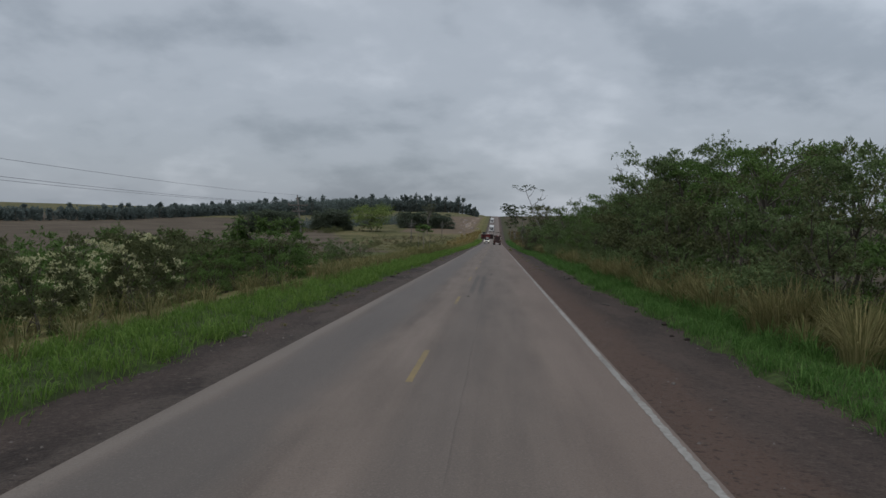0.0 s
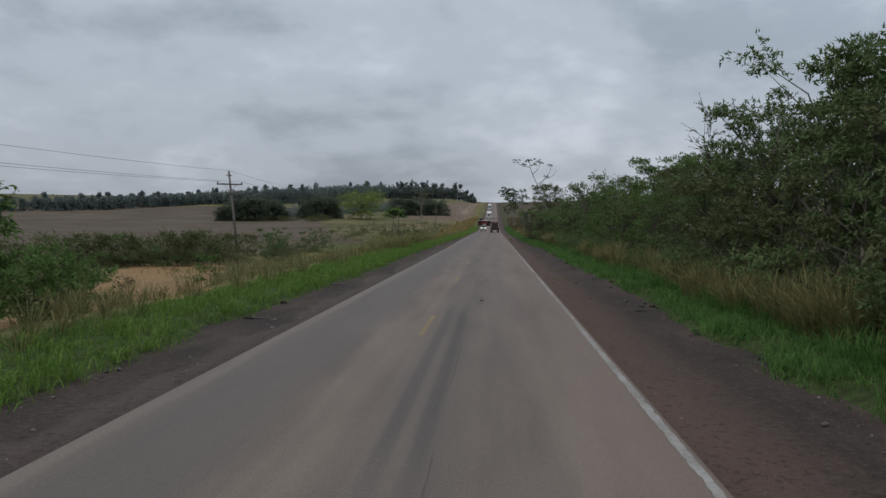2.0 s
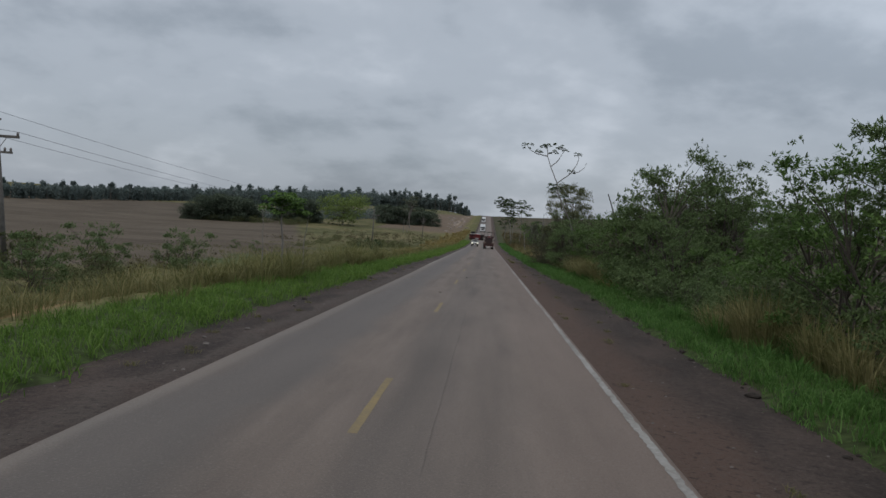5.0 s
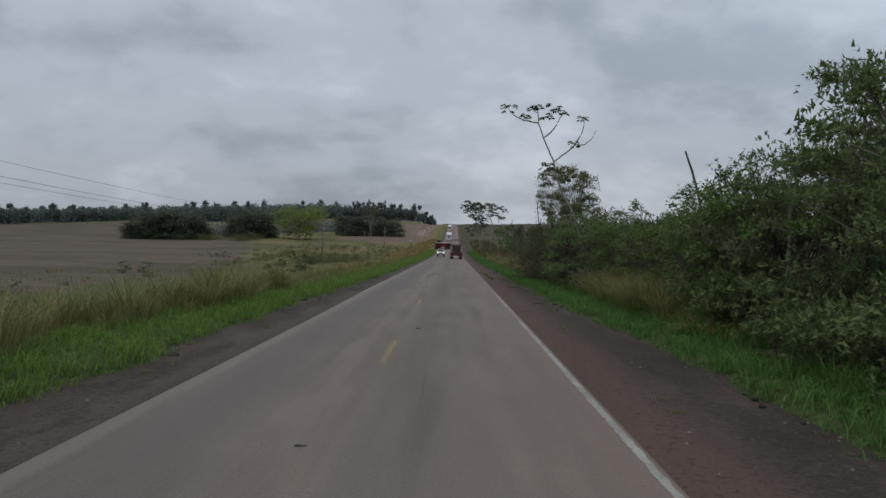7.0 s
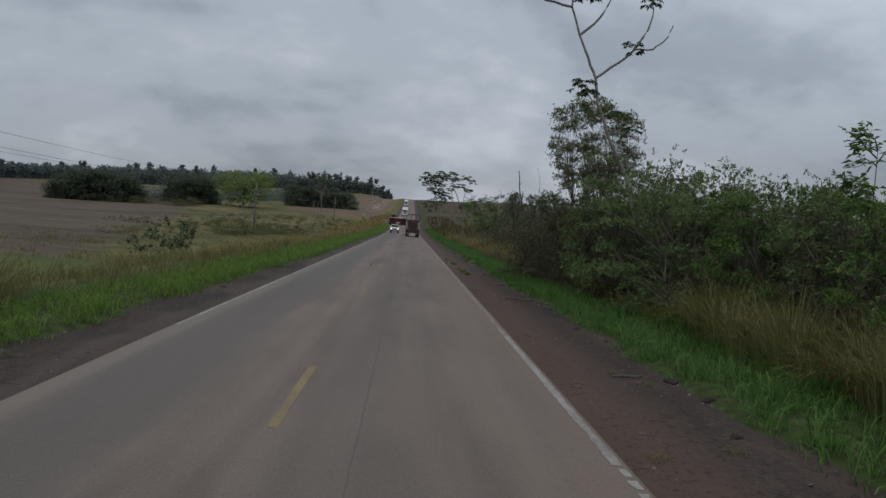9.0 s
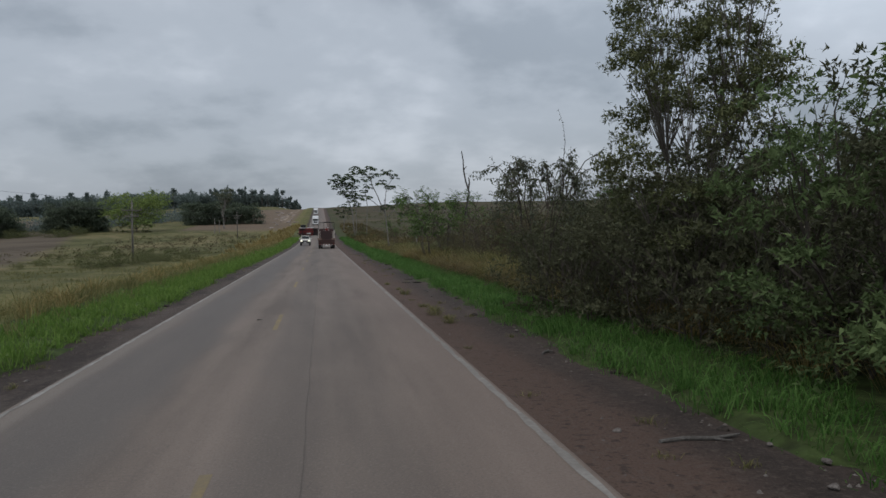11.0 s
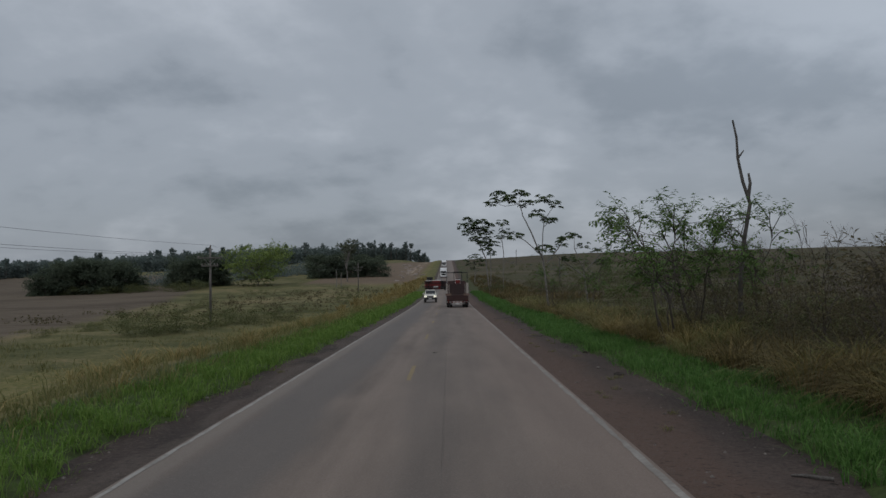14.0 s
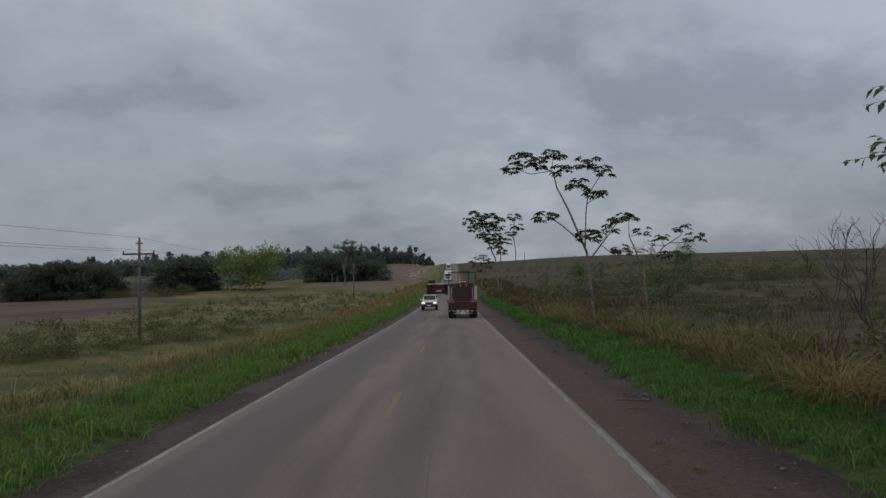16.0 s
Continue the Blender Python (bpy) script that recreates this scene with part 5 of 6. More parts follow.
    link_mesh("crown", v, f, mat, root, "tufts of large lobed leaves")
    return root


umbrella_tree(1, 8.5, 144.2,
    [[(0.75, 0, -0.3), (0.3, 0, 2.6), (-0.38, -0.1, 4.8), (-1.28, -0.2, 6.36), (-1.73, -0.2, 7.36), (-1.91, -0.2, 8.38), (-2.27, -0.2, 9.08), (-2.65, -0.2, 9.93), (-3.03, -0.2, 10.92), (-3.1, -0.2, 11.6)],
     [(-1.91, -0.2, 8.38), (-1.08, -0.4, 9.03), (-0.61, -0.5, 9.48), (0.06, -0.5, 9.57), (0.48, -0.5, 9.9), (0.78, -0.5, 10.51)], [(-0.61, -0.5, 9.48), (-0.15, -0.5, 10.28), (-0.02, -0.5, 11.0)],
     [(-2.65, -0.2, 9.93), (-1.96, -0.3, 10.57), (-1.59, -0.3, 11.33), (-1.4, -0.3, 11.6)], [(-3.03, -0.2, 10.92), (-4.08, -0.3, 11.07), (-4.79, -0.3, 11.42), (-5.05, -0.3, 11.75)]],
    [(-5.1, -0.3, 11.85), (-3.95, -0.3, 11.4), (-3.5, -0.2, 11.85), (-3.1, -0.1, 12.1), (-2.5, -0.3, 11.4), (-2.05, -0.2, 12.0), (-1.4, -0.3, 11.7), (-0.1, -0.5, 11.25), (-0.62, -0.5, 9.6), (-2.1, 0, 7.8), (-2.3, 0.1, 8.1), (-1.1, 0.2, 7.2), (-0.2, 0.1, 6.7)],
    0.46, "tall leaning umbrella tree with pale trunk and sparse leaf tufts", count=9)
umbrella_tree(2, 8.5, 235.0,
    [[(0, 0, -0.3), (-0.5, 0, 4.5), (-1.5, 0, 6.9), (-2.2, 0, 8.4), (-2.5, 0, 9.4)], [(-0.6, 0, 4.6), (-0.5, 0.3, 6.2), (-0.3, 0.3, 8.0), (0.5, 0.2, 9.2)], [(-0.7, 0, 5.0), (-2.0, 0.2, 6.2), (-2.9, 0.2, 6.7)], [(-0.2, 0, 4.2), (0.9, 0.2, 5.6), (1.5, 0.2, 6.4)]],
    [(-4.8, 0, 9.6), (-4.1, 0.4, 10.3), (-3.4, -0.3, 9.9), (-2.4, 0.2, 10.3), (-1.8, 0.3, 9.5), (-0.4, 0, 9.9), (0.6, 0.2, 9.4), (-1.0, 0.1, 8.6), (0.2, 0.4, 8.0), (-2.9, 0.2, 6.7), (1.6, 0.2, 6.5), (-0.5, 0, 5.6)],
    0.72, "leaning umbrella tree with forked pale stems and flat leaf tufts")
umbrella_tree(3, 8.4, 333.0,
    [[(0, 0, -0.3), (-0.8, 0, 7.2), (-2.2, 0, 10.7), (-3.2, 0, 13.2)], [(0.2, 0, -0.3), (0.3, 0.5, 7.7), (-0.6, 0.5, 11.2), (-1.2, 0.3, 13.0)], [(2.8, 0, -0.3), (3.0, 0, 8.2), (2.6, 0, 11.7), (2.9, 0, 14.2)]],
    [(-5.4, 0, 14.2), (-4.2, 0.4, 15.5), (-3.0, 0, 15.0), (-2.2, 0, 14.0), (-1.0, 0.3, 13.8), (0.2, 0.3, 14.4), (-4.4, 0.2, 12.8), (-2.6, 0, 12.0), (-0.4, 0, 11.6), (0.8, 0.3, 10.4), (-0.6, 0, 9.6), (-1.6, 0.4, 10.6), (2.9, 0, 14.8), (3.3, 0, 13.0), (2.2, 0, 11.6), (-3.6, 0.3, 13.8), (-1.9, 0, 12.9), (-3.2, 0.2, 11.4), (-0.2, 0.2, 12.7), (-1.2, 0, 10.9), (0.4, 0, 8.4), (-1.4, 0, 15.0)],
    1.2, "group of slim umbrella trees grown together above the scrub", r0=0.16)
umbrella_tree(8, 12.4, 238.0,
    [[(0, 0, -0.3), (-0.4, 0, 3.2), (-1.2, 0, 5.2)], [(-0.4, 0, 3.0), (1.0, 0, 4.5), (2.1, 0, 5.2)], [(-0.2, 0, 2.6), (-2.2, 0.2, 4.1), (-3.1, 0.2, 4.8)]],
    [(-3.3, 0.2, 5.2), (-2.4, 0, 5.7), (-1.2, 0, 6.4), (-0.4, 0.2, 5.5), (0.8, 0, 5.1), (2.1, 0, 5.7), (3.0, 0.2, 5.1), (-1.8, 0, 4.4), (1.3, 0, 4.0)],
    0.62, "low umbrella tree spreading over the roadside scrub", count=9)
umbrella_tree(4, 8.0, 420.0, [[(0, 0, -0.3), (0.3, 0, 4.0), (0.0, 0, 7.5)], [(0.2, 0, 3.0), (1.6, 0, 5.5), (2.2, 0, 7.2)]],
    [(-2.5, 0, 7.4), (-1.0, 0, 8.6), (0.4, 0, 9.0), (1.6, 0, 8.2), (3.0, 0, 7.6), (-1.6, 0, 6.4), (0.8, 0, 6.8), (2.4, 0, 6.0), (-0.4, 0, 5.0)], 1.1, "rounded umbrella tree beside the rising road", r0=0.16)
umbrella_tree(5, -9.2, 101.5, [[(0, 0, -0.3), (-0.12, 0, 1.6), (-0.22, 0, 2.9), (-0.2, 0, 3.5)]],
    [(-0.2, 0, 3.75), (-0.65, 0.1, 3.5), (0.35, 0.1, 3.55), (-0.35, 0.4, 3.7), (0.1, -0.35, 3.7), (0.7, 0, 3.2), (-0.85, -0.2, 3.2), (0.2, 0.3, 3.2), (-0.3, -0.4, 3.1)], 0.50, "young umbrella tree with a thin stem and one drooping leafy head", count=10, r0=0.055, mat=LEAF_MID)
umbrella_tree(6, -9.9, 100.2, [[(0, 0, -0.3), (0.05, 0, 1.5), (-0.05, 0, 3.0)]], [(-0.05, 0, 3.1)], 0.16, "thin bare sapling stem with a small tuft", count=4, r0=0.03)
umbrella_tree(7, -8.6, 103.0, [[(0, 0, -0.3), (-0.05, 0, 1.5), (0.1, 0, 2.9)]], [(0.1, 0, 3.0)], 0.24, "thin bare sapling stem with a small tuft", count=5, r0=0.03)


def leaning_shrub(seed, x, y, lean, rise, height, label):
    """A leafless shrub whose stem leans over to one side and then sends up forked, crooked shoots with fine twigs."""
    rng = np.random.default_rng(seed)
    root = thing("bare_shrub", x, y, float(ground_z(x, y)), label, "shrub", "bare bushes")
    tubes = Tubes()
    elbow = Vector((lean, 0.2, rise))
    stem = bend((0, 0, -0.2), elbow, 0.15, rng, 4, 0.04)
    tubes.add(stem, [0.05, 0.045, 0.042, 0.038, 0.034], 6)
    for k in range(8):
        start = stem[4] if k < 5 else stem[3]
        out = Vector((rng.uniform(-0.42, 0.42) * height, rng.uniform(-0.3, 0.3) * height, height * rng.uniform(0.62, 1.0) - start.z))
        shoot = bend(start, start + out, 0.10 * height, rng, 6, 0.05)
        tubes.add(shoot, [0.026 * (1 - 0.13 * n) for n in range(7)], 5)
        for j in range(9):
            t = rng.uniform(1.5, 5.99)
            a = shoot[int(t)].lerp(shoot[int(t) + 1], t % 1)
            d = Vector((rng.normal(0, 0.5), rng.normal(0, 0.5), rng.uniform(0.3, 1.0))).normalized()
            tubes.add(bend(a, a + d * rng.uniform(0.3, 0.9), 0.06, rng, 2, 0.05), [0.009, 0.006, 0.003], 3)
    link_mesh("trunk", tubes.v, tubes.f, DEADWOOD, root)
    return root


leaning_shrub(4, 13.6, 211.0, -1.4, 1.1, 4.3, "leafless grey shrub leaning over and sending up crooked shoots")


def dead_stem(name, x, y, rows, label, mat=DEADWOOD):
    root = thing(name, x, y, float(ground_z(x, y)), label, "dead tree")
    tubes = Tubes()
    for pts, r_a, r_b in rows:
        n = len(pts) - 1
        tubes.add(pts, [r_a + (r_b - r_a) * k / n for k in range(n + 1)], 9)
    link_mesh("trunk", tubes.v, tubes.f, mat, root)
    return root


dead_stem("dead_tree", 11.13, 197.0, [([(0, 0, -0.3), (0.08, 0, 2.2), (0.24, 0, 3.6), (0.5, 0, 5.0), (0.22, 0, 5.9), (0.05, 0, 6.8), (0.02, 0, 7.6), (-0.12, 0, 8.3)], 0.10, 0.036), ([(0.42, 0, 5.2), (0.52, 0, 5.8), (0.46, 0, 6.2)], 0.08, 0.04), ([(0.06, 0, 6.8), (0.3, 0, 7.1)], 0.05, 0.02)], "tall dark dead tree trunk with broken stubs")
dead_stem("dead_tree", 8.75, 117.0, [([(0.1, 0, -0.3), (-0.1, 0, 2.4), (-0.55, 0, 4.4), (-0.8, 0, 5.2), (-0.92, 0, 5.5), (-1.05, 0, 5.85)], 0.055, 0.030)], "broken dead stem standing before the shrubs")
dead_stem("dead_tree", 9.4, 112.5, [([(0.0, 0, -0.3), (0.05, 0, 2.0), (0.0, 0, 4.0)], 0.06, 0.05)], "thin pale dead stem among the shrubs", BARK_PALE)
dead_stem("dead_tree", -40.5, 452.0, [([(0, 0, -0.3), (0.1, 0, 3.0), (0.0, 0, 6.2)], 0.16, 0.10)], "bare grey trunk standing in the pasture", BARK_PALE)
dead_stem("dead_tree", -38.5, 450.0, [([(0, 0, -0.3), (-0.1, 0, 3.0), (0.1, 0, 5.4)], 0.14, 0.09)], "bare grey trunk standing in the pasture", BARK_PALE)


# ---- grasses ----
def scatter(seed, n, x_range, y_range, keep=None):
    rng = np.random.default_rng(seed)
    x, y = rng.uniform(*x_range, n), rng.uniform(*y_range, n)
    if keep is not None:
        ok = keep(x, y, rng)
        x, y = x[ok], y[ok]
    return rng, x, y


def turf(name, seed, n, x_range, y_range, height, width, mat, label, lean=(0.35, 1.0), keep=None, tuft=0.10, per_tuft=10):
    """Short grass in small tufts."""
    rng, cx, cy = scatter(seed, n // per_tuft, x_range, y_range, keep)
    big = rng.uniform(0.55, 1.2, len(cx)) * (1 + 0.35 * wander(cx, cy, 1.7, 4.0))
    x = np.repeat(cx, per_tuft) + rng.normal(0, tuft, len(cx) * per_tuft)
    y = np.repeat(cy, per_tuft) + rng.normal(0, tuft, len(cx) * per_tuft)
    h = np.repeat(big, per_tuft) * rng.uniform(*height, len(x))
    v, f = blades(rng, x, y, ground_z(x, y) - 0.03, h, rng.uniform(*width, len(x)), rng.uniform(*lean, len(x)))
    return tagged(link_mesh(name, v, f, mat), label, "grass", kind="stuff")


def cane(name, seed, n, x_range, y_range, length, width, mat, label, keep=None, per=46, girth=0.22, lean=(0.25, 1.0), base=ground_z):
    """Tall grass in fountains of arching blades."""
    rng, cx, cy = scatter(seed, n, x_range, y_range, keep)
    big = rng.uniform(0.6, 1.2, len(cx))
    q = rng.uniform(0, 2 * np.pi, len(cx) * per)
    out = np.stack([np.cos(q), np.sin(q)], 1)
    r = girth * np.sqrt(rng.random(len(q)))
    x, y = np.repeat(cx, per) + out[:, 0] * r, np.repeat(cy, per) + out[:, 1] * r
    v, f = arching(rng, x, y, base(x, y) - 0.05, out, np.repeat(big, per) * rng.uniform(*length, len(x)), rng.uniform(*width, len(x)), rng.uniform(*lean, len(x)))
    return tagged(link_mesh(name, v, f, mat), label, "grass", kind="stuff")


def patchy(size, level, seed):
    return lambda x, y, rng: wander(x, y, size, seed) + rng.normal(0, 0.2, len(x)) > level


def edge_keep(x, y, rng):
    left, right = grass_edges(y)
    return (x < left + 0.12) | (x > right - 0.12)


def thinning(x, y, rng):
    return edge_keep(x, y, rng) & ((y < 120) | (wander(x, y, 1.6, 6.0) + rng.normal(0, 0.3, len(x)) > -0.45))


turf("verge_grass", 1, 64000, (4.4, 7.7), (4, 140), (0.22, 0.48), (0.013, 0.027), GRASS, "lush green verge grass beside the gravel shoulder", keep=thinning, tuft=0.13)
turf("verge_grass", 16, 32000, (-8.3, -5.5), (125, 215), (0.20, 0.42), (0.013, 0.027), GRASS_WARM, "green verge grass beside the dry bank", keep=edge_keep, tuft=0.13)
turf("verge_grass", 2, 56000, (-9.4, -5.5), (4, 125), (0.20, 0.44), (0.013, 0.027), GRASS_WARM, "lush green verge grass beside the gravel shoulder", keep=edge_keep, tuft=0.13)
turf("verge_grass", 21, 36000, (4.4, 7.4), (140, 215), (0.18, 0.44), (0.012, 0.026), GRASS, "green verge grass beside the dry scrub", keep=thinning, tuft=0.13)
turf("verge_grass", 3, 17000, (4.4, 7.6), (215, 350), (0.25, 0.5), (0.035, 0.07), GRASS, "green verge grass further along the road", keep=edge_keep, tuft=0.2)
turf("verge_grass", 4, 16000, (-8.3, -5.5), (215, 350), (0.25, 0.5), (0.035, 0.07), GRASS_WARM, "green verge grass further along the road", keep=edge_keep, tuft=0.2)
cane("edge_tufts", 13, 1000, (4.35, 6.3), (6, 235), (0.18, 0.46), (0.010, 0.020), GRASS, "ragged grass tufts spilling on to the gravel", edge_keep, per=16, girth=0.10, lean=(0.5, 1.3))
cane("edge_tufts", 14, 700, (-6.6, -5.4), (6, 235), (0.16, 0.40), (0.010, 0.020), GRASS_WARM, "ragged grass tufts spilling on to the gravel", edge_keep, per=16, girth=0.10, lean=(0.5, 1.3))
cane("cane_grass", 5, 170, (7.4, 8.7), (14, 93), (1.1, 2.1), (0.014, 0.030), GRASS_REED, "tall olive and straw-coloured cane grass in feathery clumps before the shrubs", patchy(1.5, -0.1, 4.0), per=130, girth=0.40, lean=(0.15, 0.95))
cane("cane_grass", 6, 400, (7.4, 11.0), (148, 262), (0.9, 1.7), (0.012, 0.024), GRASS_TAN, "tall dry yellowish grass along the verge", patchy(3.0, -0.25, 2.0), per=36, girth=0.34, lean=(0.5, 1.3))
cane("straw_clump", 15, 230, (7.5, 8.9), (112, 256), (1.0, 1.8), (0.010, 0.020), GRASS_GOLD, "golden drooping clumps of dry cane grass on the verge", patchy(2.0, -0.2, 7.0), per=90, girth=0.5, lean=(0.7, 1.5))
cane("straw_clump", 22, 100, (7.5, 10.2), (158, 262), (1.2, 2.0), (0.010, 0.020), GRASS_CANE, "rounded olive-brown clumps of dry cane grass on the verge", per=150, girth=0.5, lean=(0.6, 1.5))
cane("straw_clump", 24, 46, (7.9, 10.0), (160, 186), (1.1, 1.7), (0.012, 0.024), GRASS_TAN, "rounded golden-brown clumps of drooping dry grass", per=230, girth=0.6, lean=(0.9, 1.7))
cane("tall_verge_grass", 18, 480, (6.9, 8.6), (14, 140), (0.5, 1.1), (0.012, 0.024), GRASS, "tall green grass at the back of the verge", patchy(3.0, -0.3, 1.0), per=34, girth=0.22, lean=(0.3, 1.0))
cane("bank_grass", 19, 150, (-11.8, -8.2), (94, 132), (1.1, 2.0), (0.012, 0.024), GRASS_CANE, "tall olive cane grass in a row along the bank", patchy(3.0, -0.5, 1.0), per=64, girth=0.36, lean=(0.35, 1.0))
cane("rough_grass", 23, 190, (-27.0, -11.5), (58, 122), (0.6, 1.3), (0.014, 0.030), GRASS_OLIVE, "tall dry rough grass round the bushes below the bank", lambda x, y, rng: ~((np.abs(x + 15.5 + 0.33 * (y - 58)) < 4.4) & (y > 50) & (y < 92)), per=30, girth=0.5, lean=(0.3, 1.0))
cane("cane_grass", 20, 84, (7.4, 8.9), (118, 135), (1.5, 2.3), (0.010, 0.020), GRASS_REED, "thick stand of yellowish cane grass before the shrubs", per=90, girth=0.45, lean=(0.3, 1.0))
cane("cane_grass", 7, 500, (7.4, 18.0), (258, 480), (0.8, 1.5), (0.05, 0.09), GRASS_TAN, "dry yellowish grass further along the road", patchy(7.0, -0.3, 2.5), per=26, girth=0.5)
cane("bank_grass", 8, 700, (-14.5, -8.2), (4, 176), (0.6, 1.4), (0.010, 0.024), GRASS_OLIVE, "seeding rough grass on the roadside bank", patchy(4.5, -0.15, 6.0), per=30)
turf("bank_grass", 17, 24000, (-14.0, -7.4), (128, 300), (0.35, 0.85), (0.012, 0.028), GRASS_CANE, "yellowish dry grass on the roadside bank", keep=patchy(5.0, -0.45, 8.0), tuft=0.22)
cane("bank_grass", 9, 200, (-14.5, -8.4), (150, 300), (0.7, 1.4), (0.012, 0.030), GRASS_GOLD, "golden rough grass clumps on the roadside bank", patchy(6.0, -0.1, 8.0), per=50, girth=0.4, lean=(0.6, 1.3))
cane("bank_grass", 10, 460, (-20.0, -8.4), (290, 480), (0.9, 2.0), (0.05, 0.09), GRASS_GOLD, "dry straw-coloured grass further along the road", patchy(7.0, 0.0, 8.0), per=26, girth=0.5)
turf("scrub_grass", 11, 38000, (9.0, 40.0), (166, 330), (0.35, 0.85), (0.016, 0.036), GRASS_DEAD, "rough dead grey-brown grass between the scrub bushes", keep=patchy(6.0, -0.3, 3.0), tuft=0.3)
turf("pasture_grass", 12, 32000, (-44.0, -13.0), (50, 300), (0.2, 0.6), (0.02, 0.04), GRASS_OLIVE, "rough pasture grass below the road bank", keep=patchy(8.0, -0.1, 1.0), tuft=0.3)


def far_scrub(seed, n, x_range, y_range, height, mat, label, keep=None, per=26):
    """Low bushes too far off to count, as loose leafy heaps."""
    rng, cx, cy = scatter(seed, n, x_range, y_range, keep)
    h = rng.uniform(*height, len(cx))
    rep = np.repeat(np.arange(len(cx)), per)
    d = unit(rng.normal(0, 1, (len(rep), 3)))
    d[:, 2] = np.abs(d[:, 2])
    r = rng.random(len(rep)) ** 0.4
    base = ground_z(cx, cy)
    p = np.stack([cx[rep] + d[:, 0] * r * h[rep] * 0.9, cy[rep] + d[:, 1] * r * h[rep] * 0.9, base[rep] + d[:, 2] * r * h[rep]], 1)
    s = rng.uniform(0.16, 0.34, len(p)) * h[rep] ** 0.6
    v, f = leaf_points(p, unit(rng.normal(0, 1, p.shape)), unit(rng.normal(0, 0.7, p.shape) + np.array([0, 0, 0.5])), s, s * 0.7)
    return tagged(link_mesh("far_scrub", v, f, mat), label, "scrub", kind="stuff")


far_scrub(41, 700, (14, 150), (250, 640), (0.5, 1.6), LEAF_HEDGE, "low brown-green scrub over the dry hillside", patchy(22.0, 0.1, 5.0), per=60)
far_scrub(45, 170, (40, 240), (452, 472), (1.4, 3.0), LEAF_THICKET, "dark hedgerow of bushes across the dry hillside")
far_scrub(46, 210, (55, 330), (566, 586), (1.6, 3.4), LEAF_THICKET, "dark hedgerow of bushes below the ridge")
far_scrub(47, 90, (22, 95), (338, 352), (0.7, 1.7), LEAF_THICKET, "low dark bushes in a row on the hillside")
# This belt and the far bushes below use the leaf colour with haze painted in.
far_scrub(48, 900, (-135, -56), (500, 645), (5.0, 8.5), LEAF_FAR_HAZE, "belt of dark woodland trees in a haze-tinted leaf colour behind the field clumps", lambda x, y, rng: np.abs(x + 124 - 0.46 * (y - 505)) < 9, per=60)
far_scrub(42, 420, (30, 420), (420, 860), (1.0, 3.2), LEAF_FAR_HAZE, "distant dark bushes in a haze-tinted leaf colour below the ridge", patchy(40.0, 0.15, 2.0))
far_scrub(43, 600, (-60, -16), (262, 430), (0.4, 1.5), LEAF_SCRUB, "low bushes and weeds in the pasture", patchy(16.0, 0.05, 3.0))
far_scrub(44, 160, (-31, -14), (60, 150), (0.3, 0.9), LEAF_SCRUB, "weeds and low bushes below the road bank", patchy(12.0, 0.1, 9.0))


# ---- power line ----
def insulator(root, x, y, z, r=0.085):
    bm = bmesh.new()
    lathe(bm, [(r * 0.35, 0.0), (r, 0.03), (r * 0.6, 0.07), (r * 1.05, 0.11), (r * 0.65, 0.17), (r * 0.35, 0.22)], Matrix.Translation((x, y, z)) @ Matrix.Rotation(radians(-90), 4, "Y"), 10)
    part("insulator", bm, CERAMIC, root)


def utility_pole(x, y, lean, label):
    root = thing("utility_pole", x, y, float(ground_z(x, y)), label, "utility pole", "utility poles")
    tubes = Tubes().add([(0, 0, -0.4), (lean * 0.48, 0, 4.3), (lean, 0, 8.75)], [0.155, 0.135, 0.10], 10)
    link_mesh("shaft", tubes.v, tubes.f, POLE_WOOD, root, smooth_faces=True)
    high, low = lean * 7.5 / 8.75, lean * 6.6 / 8.75
    part("crossarm", boxes(((high, -0.17, 7.5), (2.8, 0.14, 0.16))), POLE_WOOD, root)
    part("crossarm", boxes(((low, -0.17, 6.6), (1.9, 0.12, 0.13))), POLE_WOOD, root, "short lower crossarm")
    for s in (-1, 1):
        part("brace", cylinder(bmesh.new(), (high + 0.7 * s, -0.18, 7.45), (low + 0.08 * s, -0.15, 6.75), 0.022, 6), STEEL, root)
        insulator(root, high + 1.32 * s, -0.17, 7.57)
        insulator(root, low + 0.85 * s, -0.17, 6.66)
        insulator(root, low + 0.5 * s, -0.17, 6.66)
    part("pole_cap", boxes(((lean * 0.97, -0.02, 8.45), (0.62, 0.10, 0.11))), POLE_WOOD, root)
    insulator(root, lean, 0.0, 8.74, 0.10)
    return root


LINE = [(-30.0, -40.0, 0.0), (-27.15, 109.0, -1.0), (-27.3, 256.0, 0.05), (-27.0, 402.0, 0.0)]
for x, y, lean in LINE:
    utility_pole(x, y, lean, "weathered wooden utility pole with a crossarm and insulators")
for dx, dz, bow in ((-1.32, 7.78, 0.86), (1.32, 7.78, 0.86), (0.0, 8.95, 1.0)):
    tubes = Tubes()
    for (xa, ya, la), (xb, yb, lb) in zip(LINE, LINE[1:]):
        a = Vector((xa + la * bow + dx, ya - 0.16, float(ground_z(xa, ya)) + dz))
        b = Vector((xb + lb * bow + dx, yb - 0.16, float(ground_z(xb, yb)) + dz))
        tubes.add([a.lerp(b, t) - Vector((0, 0, 1.3 * 4 * t * (1 - t))) for t in np.linspace(0, 1, 22)], 0.011, 5)
    tagged(link_mesh("overhead_wire", tubes.v, tubes.f, WIRE), "thin sagging overhead wire strung between wooden poles", "wire", "overhead wires")
